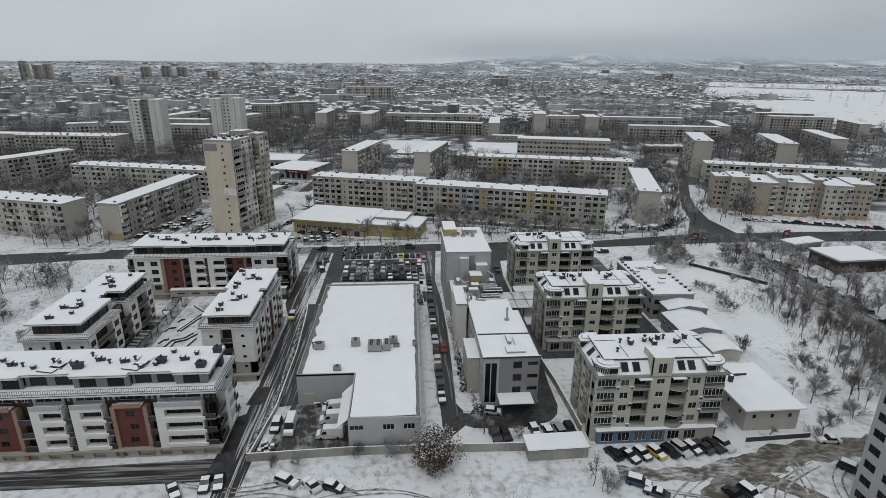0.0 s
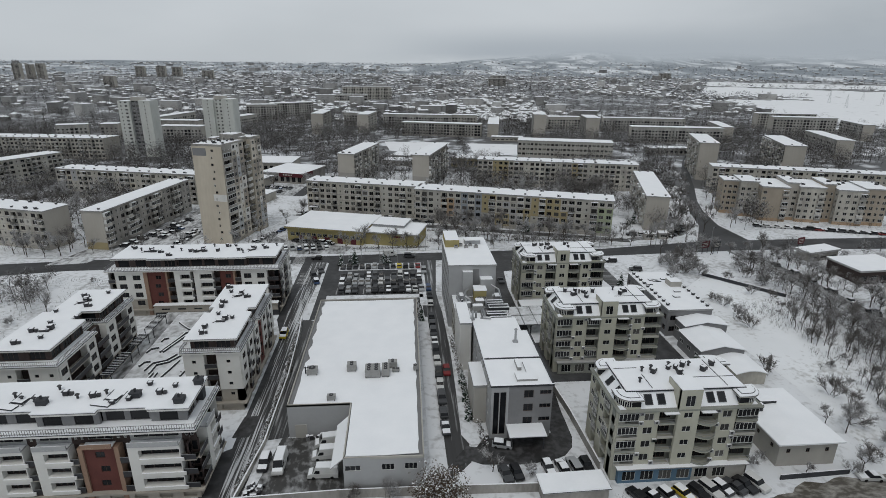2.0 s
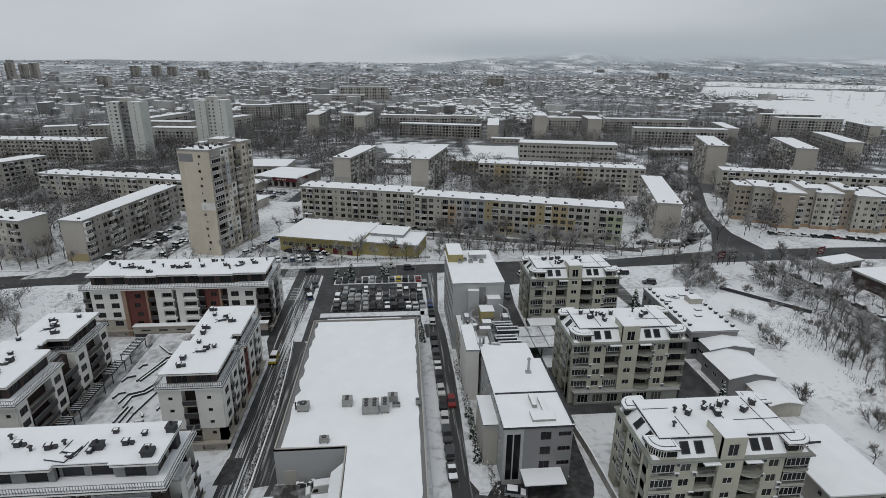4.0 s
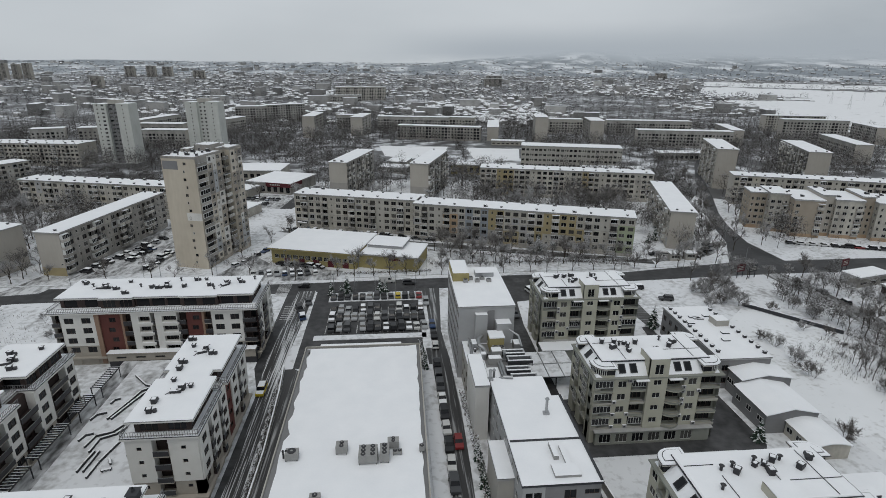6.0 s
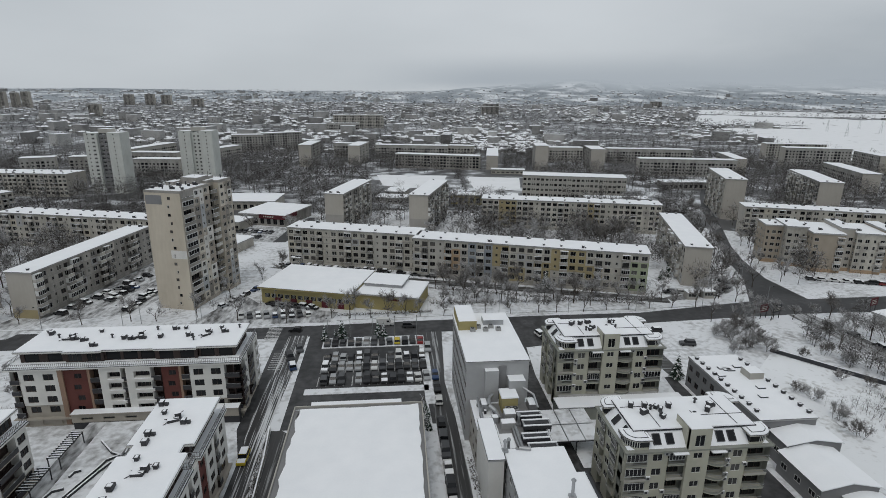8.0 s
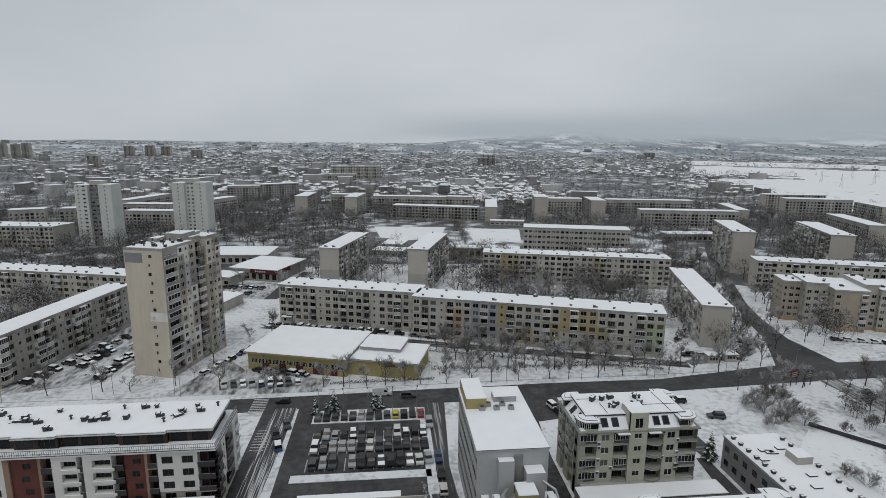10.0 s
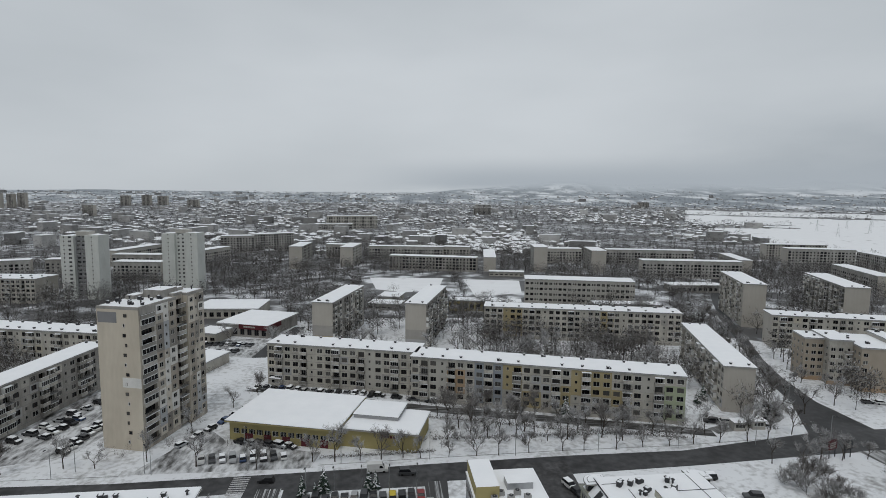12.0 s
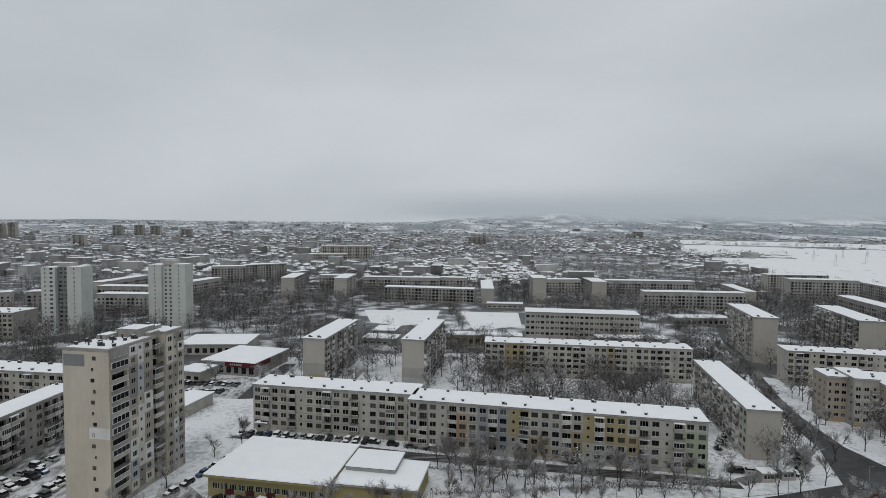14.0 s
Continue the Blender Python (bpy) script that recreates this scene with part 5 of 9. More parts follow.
apartment_house(-84.3, 166.2, 48.3, 14.3, (("f", AB_SEGS), ("r", [("D", 4), ("w", 3), ("D", 5), ("B", 5)])), "white and red-brown apartment house by the main road", seed=2, vents=22, **stepped_top(48.3, 14.3, [11, 19, 30, 39], [0.8, 0.2, 0.7, 0.3, 0.9]))
# the two wings: each is two blocks joined by a recessed link
apartment_house(-81.9, 113.5, 13.5, 31.5, (("f", [("w", 5.4), ("D", 2.4), ("w", 5.4)]), ("r", [("W", 2.8), ("D", 7.2), ("W", 3.6), ("D", 4.8), ("W", 4.4), ("D", 5.6), ("W", 3.1)])),
                "white apartment wing with brown balconies beside a courtyard", seed=3, vents=10,
                pents=[(1.4, 11.6, 1.7, 13.4), (1.4, 8.4, 13.43, 19.0), (3.0, 12.4, 19.03, 30.4)], ledges=[(-0.5, 14.1, -0.9, 14.3), (-0.5, 11.0, 14.35, 18.5), (-0.5, 14.1, 18.55, 32.0)],
                roof_poly=[(0.5, 0.7), (12.4, 0.7), (12.4, 13.9), (9.2, 13.9), (9.2, 18.4), (13.2, 18.4), (13.2, 31.2), (2.2, 31.2), (2.2, 18.4), (0.5, 18.4)])
apartment_house(-45.5, 117.0, 11.5, 29.3, (("f", [("w", 4.6), ("D", 2.8), ("w", 5.2)]), ("r", [("W", 4.2), ("D", 1.6), ("W", 3.8), ("D", 1.4), ("W", 3.2), ("R", 3.2), ("W", 4.2), ("D", 1.6), ("W", 4.6)])),
                "white apartment wing beside the service lane", seed=4, vents=9,
                pents=[(1.4, 10.4, 1.0, 12.2), (2.6, 9.0, 12.23, 15.4), (1.6, 10.4, 15.43, 28.4)], ledges=[(-0.5, 12.0, -0.6, 12.4), (1.0, 11.4, 12.45, 15.0), (-0.5, 12.2, 15.05, 29.8)],
                roof_poly=[(0.6, -0.3), (11.4, -0.3), (11.4, 12.4), (10.0, 12.4), (10.0, 14.8), (11.6, 14.8), (11.6, 29.0), (0.9, 29.0), (0.9, 15.2), (2.0, 15.2), (2.0, 12.2), (0.6, 12.2)])


def courtyard():
    """A raised deck between the wings: winding planter walls, benches, pergolas and a terrace wall."""
    Z = 1.9
    mb = MB()
    mb.box(-68.3, -45.6, 104.5, 163.6, 0.0, Z, 1, 0)
    tagged(part("courtyard_terrace", mb, [GROUND_SNOW, PLINTH]), "snowy raised courtyard terrace between the wings", "terrace", kind="structure")
    ap = MB()
    ap.box(-68.2, -64.6, 112, 163.6, Z, Z + 0.03, 0)
    tagged(part("courtyard_path", ap, [SLUSH_LOT]), "slushy path along the wing", "path", kind="structure")
    rnd = random.Random(9)

    def winding(x0, y0, steps, lab="low winding planter wall dusted with snow"):
        wb = MB()
        p = (x0, y0)
        for dx, dy in steps:
            q = (p[0] + dx, p[1] + dy)
            n = math.hypot(dx, dy)
            ox, oy = -dy / n * 0.14, dx / n * 0.14
            ex, ey = dx / n * 0.15, dy / n * 0.15
            a = [(p[0] - ox - ex, p[1] - oy - ey), (q[0] - ox + ex, q[1] - oy + ey), (q[0] + ox + ex, q[1] + oy + ey), (p[0] + ox - ex, p[1] + oy - ey)]
            wb.prism(a, Z, Z + 0.5, 0)
            wb.prism(a, Z + 0.504, Z + 0.57, 1, inset=0.06)
            p = q
        tagged(part("planter_wall", wb, [DARKGREY, SNOW]), lab, "planter wall", "courtyard planter walls")

    for x0, y0, steps in ((-60.9, 139.8, [(2.0, 7.0), (0.6, 2.9), (2.6, 1.9), (2.7, 2.7)]), (-60.1, 139.8, [(2.0, 6.6), (0.9, 2.4), (2.5, 1.9)]),
                          (-61.0, 131.1, [(0.5, 3.2), (2.7, 1.0), (1.5, 2.9)]), (-59.4, 129.6, [(0.1, 3.7), (2.5, 1.3), (1.8, 3.1)]),
                          (-58.9, 124.3, [(0.1, 2.0), (0.3, 3.2)]), (-57.8, 124.3, [(0.1, 2.0), (0.1, 3.2)]), (-56.4, 122.6, [(0.2, 4.0), (1.7, 8.5)]),
                          (-62.2, 156.2, [(3.9, -4.1), (2.4, -1.1)]), (-63.1, 133.1, [(0.4, 1.6), (1.2, 0.4)]), (-64.2, 139.8, [(0.4, 1.6), (1.6, 0.6)]),
                          (-62.8, 145.4, [(0.2, 1.2), (0.9, 0.4)]), (-51.8, 128.0, [(0.3, 2.0), (1.0, 1.3)])):
        winding(x0, y0, steps)
    for k in range(9):
        bb = MB()
        bb.box(-0.9, 0.9, -0.25, 0.25, 0.38, 0.44, 0)
        bb.box(-0.8, 0.8, -0.2, 0.2, 0.444, 0.5, 1)
        bb.box(-0.75, -0.6, -0.2, 0.2, 0, 0.38, 0)
        bb.box(0.6, 0.75, -0.2, 0.2, 0, 0.38, 0)
        ob = part("bench", bb, [DARKMETAL, SNOW], None, "", pose(rnd.uniform(-55, -47.5), rnd.uniform(114, 157), Z, 0, 0, rnd.uniform(0, 180)))
        tagged(ob, "wooden courtyard bench covered with snow", "bench", "courtyard benches")
    for y0, y1 in ((112, 124), (125.5, 136), (139, 146), (148, 157)):
        root = thing("pergola", -67.9, y0, Z, 0, "dark slatted pergola beside the wing", "pergola", "courtyard pergolas")
        n = int((y1 - y0) / 0.75)
        for k in range(n):
            sl = MB()
            sl.box(0, 2.4, -0.1, 0.1, 2.6, 2.78, 0)
            sl.box(0.05, 2.35, -0.07, 0.06, 2.784, 2.83, 1)
            part("slat", sl, [DARKMETAL, SNOW], root, "", pose(0, k * 0.75, 0))
        bm_ = MB()
        for px in (0.1, 2.2):
            bm_.box(px - 0.08, px + 0.08, -0.2, (n - 1) * 0.75 + 0.2, 2.4, 2.6)
        part("beam", bm_, [DARKMETAL], root)
        for px in (0.1, 2.2):
            for py in (0, (n - 1) * 0.75):
                pb = MB()
                pb.box(px - 0.08, px + 0.08, py - 0.08, py + 0.08, 0, 2.4)
                part("post", pb, [DARKMETAL], root)
    wl = MB()
    mp = lambda u, o, z: (u, 163.8 - o, z)
    facade(wl, mp, -72, -36.5, Z, Z + 2.0, [(-70 + 4.6 * k, -67.6 + 4.6 * k, Z + 0.6, Z + 1.2) for k in range(7)], 0, 0.4)
    wl.box(-72, -36.5, 164.2, 165.6, 0, Z + 2.0, 2)
    wl.box(-72.1, -36.4, 163.5, 165.6, Z + 2.0, Z + 2.25, 0, 1)
    tagged(part("retaining_wall", wl, [PLINTH, SNOW, DARKMETAL]), "beige terrace wall with narrow openings topped with snow", "wall", kind="structure")


courtyard()


# ---- the cream apartment houses with mansard roofs ----
def cream_house(x, y, L, D, shop, label, turn=0.0):
    root = thing("cream_apartment_house", x, y, 0, turn, label, "apartment house", "cream apartment houses")
    rnd = random.Random(int(y))
    z0, rh, cor = 3.3, 2.85, 14.7
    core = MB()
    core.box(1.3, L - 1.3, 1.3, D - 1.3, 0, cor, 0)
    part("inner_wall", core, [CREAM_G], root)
    ped = MB()
    mpf, _, _ = side(L, D, "f")
    n = 7
    spans = [(1.8 + k * 3.4, 4.2 + k * 3.4, 0.5, 2.5) for k in range(n) if 4.2 + k * 3.4 < L - 1.5]
    facade(ped, mpf, 1.0, 14.8, 0, 3.1, spans[:4], 0.9, 0.2, 0, 2.0)
    part("podium_wall", ped, [BLUE if shop else CREAM_G], root, "blue-grey shopfront podium" if shop else "")
    ped = MB()
    facade(ped, mpf, 14.8, L - 1.0, 0, 3.1, spans[4:], 0.9, 0.2, 0, 2.0)
    part("podium_wall", ped, [PALE if shop else CREAM_G], root)
    for k in range(n):
        if 4.2 + k * 3.4 < L - 1.5:
            put_window(root, mpf, 0, 3.0 + k * 3.4, 1.5, 2.4, 2.0, 0.9, 3, FRAME_W, GLASS, True)
    pb = MB()
    pb.box(0.6, L - 0.6, -1.3, 1.2, 3.1, 3.3, 0, 1)
    part("podium_roof", pb, [KERB, SNOW if shop else KERB], root)
    segs = [("K", 0.15), ("W", 0.14), ("K", 0.12), ("S", 0.15), ("C", 0.15), ("W", 0.13), ("K", 0.16)]
    rows = 4

    def run(s, segs, W, mp, turn2, first):
        u = 0.0
        for i, (typ, q) in enumerate(segs):
            q *= W
            a, b = u, u + q
            u = b
            mb, wins = MB(), []
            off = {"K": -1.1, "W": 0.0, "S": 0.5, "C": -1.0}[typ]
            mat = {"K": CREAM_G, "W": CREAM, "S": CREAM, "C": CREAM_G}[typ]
            topz = cor if typ != "S" else 18.9
            for r in range(rows):
                zc = z0 + r * rh + 1.5
                if typ == "W":
                    wins.append(((a + b) / 2, zc, min(1.7, q - 0.8), 1.4, 2))
                elif typ == "S":
                    wins.append(((a + b) / 2, zc + 0.4, 1.6, 1.15, 2))
                else:
                    wins.append(((a + b) / 2, zc - 0.1, q - 0.7, 2.0, 3))
            if typ == "S":
                wins.append(((a + b) / 2, z0 + 4 * rh + 1.9, 1.7, 2.2, 2))
            facade(mb, mp, a, b, 0.0 if typ != "S" else 3.1, topz, [(c - w / 2, c + w / 2, z - h / 2, z + h / 2) for c, z, w, h, _ in wins], off, 0.2, 0, 1.4 if typ != "S" else 0.6)
            if typ == "S":
                for c0 in (a, b):
                    p = [mp(c0, 0.5, cor), mp(c0, -4.2, cor), mp(c0, -4.2, topz), mp(c0, 0.5, topz)]
                    mb.face(p)
                mb.face([mp(a, -4.2, cor), mp(b, -4.2, cor), mp(b, -4.2, topz), mp(a, -4.2, topz)])
                mb.face([mp(a, 0.5, topz + 0.1), mp(b, 0.5, topz + 0.1), mp(b, -4.2, topz + 0.1), mp(a, -4.2, topz + 0.1)], 1)
                mb.face([mp(a, 0.5, topz), mp(b, 0.5, topz), mp(b, 0.5, topz + 0.1), mp(a, 0.5, topz + 0.1)], 1)
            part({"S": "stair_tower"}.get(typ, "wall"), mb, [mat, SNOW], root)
            for c, z, w, h, pn in wins:
                put_window(root, mp, turn2, c, z, w, h, off, pn, FRAME_W if typ in "WS" else FRAME_D, DGLASS if typ != "W" else GLASS, True)
            if typ in "KC":
                for r in range(rows):
                    zf = z0 + r * rh
                    bal = MB()
                    bulge = 0.9 if typ == "C" else 0.0
                    pts = [(-q / 2 + 0.05, 1.05), (-q / 2 + 0.05, -0.25)]
                    for k in range(7):
                        tt = k / 6
                        pts.append((-q / 2 + 0.05 + tt * (q - 0.1), -0.25 - bulge * math.sin(math.pi * tt)))
                    pts += [(q / 2 - 0.05, -0.25), (q / 2 - 0.05, 1.05)]
                    pts = [p for i2, p in enumerate(pts) if i2 == 0 or p != pts[i2 - 1]]
                    bal.prism(pts, zf - 0.15, zf + 0.05, 0)
                    ins = [p for p in pts[1:-1]]
                    for p, p2 in zip(ins, ins[1:]):
                        if p == p2:
                            continue
                        for zz0, zz1, mm in ((zf + 0.05, zf + 0.42, 1), (zf + 0.62, zf + 0.66, 2), (zf + 0.95, zf + 1.02, 2)):
                            bal.face([(p[0], p[1] - 0.03, zz0), (p2[0], p2[1] - 0.03, zz0), (p2[0], p2[1] - 0.03, zz1), (p[0], p[1] - 0.03, zz1)], mm)
                            bal.face([(p2[0], p2[1] + 0.03, zz0), (p[0], p[1] + 0.03, zz0), (p[0], p[1] + 0.03, zz1), (p2[0], p2[1] + 0.03, zz1)], mm)
                            bal.face([(p[0], p[1] - 0.03, zz1), (p2[0], p2[1] - 0.03, zz1), (p2[0], p2[1] + 0.03, zz1), (p[0], p[1] + 0.03, zz1)], mm)
                    px, py, _ = mp((a + b) / 2, 0.0, 0)
                    if (typ == "K" and rnd.random() < (0.75 if i == 0 or s == "l" else 0.3)):
                        put_window(root, mp, turn2, (a + b) / 2, zf + 1.75, q - 0.3, 1.5, 0.3, 5, FRAME_W, DGLASS)
                    part("balcony", bal, [CREAM, CREAM_G if typ == "C" or r % 2 else PALE, METAL], root, "", pose(px, py, 0, 0, 0, turn2))

    run("f", segs, L, mpf, 0, True)
    mpl, Wl, tl = side(L, D, "l")
    run("l", [("W", 0.2), ("K", 0.16), ("W", 0.2), ("K", 0.2), ("W", 0.24)], Wl, mpl, tl, False)
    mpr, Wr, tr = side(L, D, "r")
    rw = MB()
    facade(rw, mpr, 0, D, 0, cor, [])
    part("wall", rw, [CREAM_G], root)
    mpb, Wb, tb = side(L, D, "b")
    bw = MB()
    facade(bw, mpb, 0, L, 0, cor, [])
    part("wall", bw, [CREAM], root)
    # cornice, mansard slopes and roof
    cb = MB()
    cb.box(-0.35, L + 0.35, -0.55, D + 0.35, cor, cor + 0.3, 0)
    part("cornice", cb, [CREAM_G], root)
    mn = MB()
    zb, zt = cor + 0.3, 17.2
    lo, hi = (0.3, L - 0.3, 0.2, D - 0.3), (2.1, L - 2.1, 2.3, D - 2.0)
    quad = lambda q, z: [(q[0], q[2], z), (q[1], q[2], z), (q[1], q[3], z), (q[0], q[3], z)]
    A, B = quad(lo, zb), quad(hi, zt)
    for k in range(4):
        mn.face([A[k], A[(k + 1) % 4], B[(k + 1) % 4], B[k]], 0)
    mn.face(B, 0)
    part("mansard_roof", mn, [SNOW], root, "mansard roof slopes under thick snow")
    # skylights on the front and left slopes
    ang = math.degrees(math.atan2(zt - zb, 2.1))
    for fx in (0.22, 0.31, 0.66, 0.74):
        sk = MB()
        sk.box(-0.7, 0.7, -0.95, 0.95, 0.0, 0.14, 0)
        sk.box(-0.55, 0.55, -0.8, 0.8, 0.144, 0.16, 1)
        part("skylight", sk, [DARKMETAL, DGLASS], root, "", pose(L * fx, 1.25, (zb + zt) / 2 + 0.02, ang, 0, 0))
    for fy in (0.3, 0.55):
        sk = MB()
        sk.box(-0.7, 0.7, -0.95, 0.95, 0.0, 0.14, 0)
        sk.box(-0.55, 0.55, -0.8, 0.8, 0.144, 0.16, 1)
        part("skylight", sk, [DARKMETAL, DGLASS], root, "", pose(1.2, D * fy, (zb + zt) / 2 + 0.02, ang, 0, 270))
    # glazed rounded corner bays under snowy slabs that run into the mansard
    def rounded(x0, x1, y0, y1, sx, sy, r):
        """Rectangle whose outer corner (sx, sy) is rounded, counter-clockwise."""
        cx, cy = (x0 + r if sx < 0 else x1 - r), (y0 + r if sy < 0 else y1 - r)
        a0 = {(-1, -1): 180, (1, -1): 270, (1, 1): 0, (-1, 1): 90}[(sx, sy)]
        arc = [(cx + r * math.cos(radians(a0 + 90 * k / 8)), cy + r * math.sin(radians(a0 + 90 * k / 8))) for k in range(9)]
        cs = {(-1, -1): [(x1, y0), (x1, y1), (x0, y1)], (1, -1): [(x1, y1), (x0, y1), (x0, y0)], (1, 1): [(x0, y1), (x0, y0), (x1, y0)], (-1, 1): [(x0, y0), (x1, y0), (x1, y1)]}[(sx, sy)]
        return arc + cs
    for sx, sy in ((-1, -1), (1, -1), (-1, 1), (1, 1)):
        e = 0.15
        x0, x1 = (-e, 4.3) if sx < 0 else (L - 4.3, L + e)
        y0, y1 = (-e - 0.1, 3.4) if sy < 0 else (D - 3.4, D + e)
        bay = rounded(x0 + 0.35, x1 - 0.35, y0 + 0.35, y1 - 0.35, sx, sy, 2.0)
        cbm = MB()
        cbm.prism(bay, cor + 0.3, cor + 0.75, 0)
        cbm.prism(bay, cor + 0.754, cor + 2.1, 1)
        part("corner_bay", cbm, [CREAM, DGLASS], root, "glazed rounded corner bay")
        fm_ = MB()
        for x, y in bay[:9]:
            fm_.tube((x, y, cor + 0.75), (x, y, cor + 2.1), 0.07, mat=0)
        part("bay_frame", fm_, [FRAME_W], root)
        cap = MB()
        slab = rounded(x0 - 0.1, x1, y0 - 0.1, y1, sx, sy, 2.4)
        cap.prism(slab, cor + 2.1, cor + 2.28, 0)
        cap.prism(rounded(x0 - 0.14, x1 + 0.04, y0 - 0.14, y1 + 0.04, sx, sy, 2.44), cor + 2.284, cor + 2.35, 2)
        cap.prism(rounded(x0 - 0.06, x1 - 0.04, y0 - 0.06, y1 - 0.04, sx, sy, 2.36), cor + 2.354, cor + 2.5, 1, inset=0.1)
        cap.prism(rounded(x0 + 0.55, x1 - 0.55, y0 + 0.55, y1 - 0.55, sx, sy, 1.8), cor + 2.504, cor + 2.545, 2)
        cap.prism(rounded(x0 + 0.66, x1 - 0.66, y0 + 0.66, y1 - 0.66, sx, sy, 1.7), cor + 2.549, cor + 2.6, 1)
        part("bay_cap", cap, [PALE, SNOW, DARKMETAL], root, "rounded snowy slab with a dark edge")
    tops = MB()
    tops.prism(rect(hi[0] - 0.3, hi[1] + 0.3, hi[2] - 0.3, hi[3] + 0.3), zt, zt + 0.25, 0)
    tops.prism(rect(hi[0] - 0.2, hi[1] + 0.2, hi[2] - 0.2, hi[3] + 0.2), zt + 0.254, zt + 0.42, 1, inset=0.2)
    part("roof", tops, [DARKGREY, SNOW], root, "flat roof top under fresh snow")
    sm = MB()
    for fx in (0.26, 0.56, 0.8):
        sm.box(L * fx, L * fx + 0.1, hi[2] + 0.1, hi[2] + (hi[3] - hi[2]) * (0.5 if fx < 0.6 else 0.95), zt + 0.42, zt + 0.5)
    sm.box(hi[0] + 0.2, L * 0.26, hi[3] - 2.6, hi[3] - 2.5, zt + 0.42, zt + 0.5)
    sm.box(L * 0.56, hi[1] - 0.2, hi[2] + 3.1, hi[2] + 3.2, zt + 0.42, zt + 0.5)
    part("roof_kerb", sm, [DARKMETAL], root, "thin dark roof kerbs showing through the snow")
    for k in range(13):
        part("roof_vent", vent_mesh(rnd.choice((0, 1, 1, 2, 2))), None, root, "", pose(rnd.uniform(4, L - 4), rnd.uniform(4.5, D - 4), zt + 0.35, 0, 0, rnd.uniform(0, 90)))
    if "wall_unit" not in MESHES:
        wu = MB()
        wu.box(-0.42, 0.42, -0.34, 0.0, -0.3, 0.3, 0, 2)
        wu.box(-0.3, 0.15, -0.35, -0.34, -0.22, 0.22, 1)
        MESHES["wall_unit"] = wu.mesh("wall_unit", [GREYW, DARKMETAL, SNOW])
    for k in range(14):
        f, u = rnd.randrange(4), rnd.choice((0.165, 0.275, 0.705, 0.83))
        part("wall_unit", MESHES["wall_unit"], None, root, "white air-conditioner box", pose(L * u, -0.02, z0 + f * rh + rnd.choice((0.5, 2.4))))
    for bx, w in ((0.36, 2.6), (0.62, 2.6)):
        aw = MB()
        aw.box(-w / 2, w / 2, -0.9, 0.3, 0, 0.12, 0)
        aw.box(-w / 2, w / 2, -0.92, 0.3, 0.124, 0.22, 1)
        part("awning", aw, [KERB, SNOW], root, "", pose(L * bx, -0.2, cor - 0.3))
    return root


cream_house(37.6, 90.6, 25.9, 13.8, True, "cream six-storey apartment house with rounded corners and snowy mansard roof")
cream_house(37.0, 127.4, 25.8, 13.4, False, "cream and grey-green apartment house with curved balconies")
cream_house(36.6, 164.4, 25.6, 13.5, False, "cream apartment house with snowy mansard roof near the road")
deck = MB()
deck.box(35.8, 66.5, 158.6, 163.0, 0, 3.2, 0)
deck.box(35.6, 66.7, 158.4, 163.05, 3.2, 3.34, 1)
deck.prism(rect(35.7, 66.6, 158.5, 163.0), 3.344, 3.52, 2, inset=0.2)
tagged(part("garage_terrace", deck, [CREAM_G, DARKGREY, SNOW]), "flat-roofed garage terrace under snow before the cream house", "terrace")


# ---- the store, the office building and the low buildings ----
def ac_unit(x, y, z, w, d, h, fans, label="grey rooftop cooling unit with fans", turn=0.0):
    root = thing("cooling_unit", x, y, z, turn, label, "cooling unit", "rooftop cooling units")
    mb = MB()
    mb.box(-w / 2, w / 2, -d / 2, d / 2, 0.25, h, 0)
    mb.box(-w / 2 + 0.1, -w / 2 + 0.25, -d / 2, d / 2, 0, 0.25, 1)
    mb.box(w / 2 - 0.25, w / 2 - 0.1, -d / 2, d / 2, 0, 0.25, 1)
    part("casing", mb, [UNIT, DARKMETAL], root)
    nx, ny = fans
    for i in range(nx):
        for j in range(ny):
            f = MB()
            r = min(w / nx, d / ny) * 0.43
            f.cyl(0, 0, 0, 0.12, r, n=14, mat=0)
            f.cyl(0, 0, 0.12, 0.16, r * 0.3, n=8, mat=1)
            part("fan", f, [DARKMETAL, UNIT], root, "", pose(-w / 2 + (i + 0.5) * w / nx, -d / 2 + (j + 0.5) * d / ny, h))
    return root


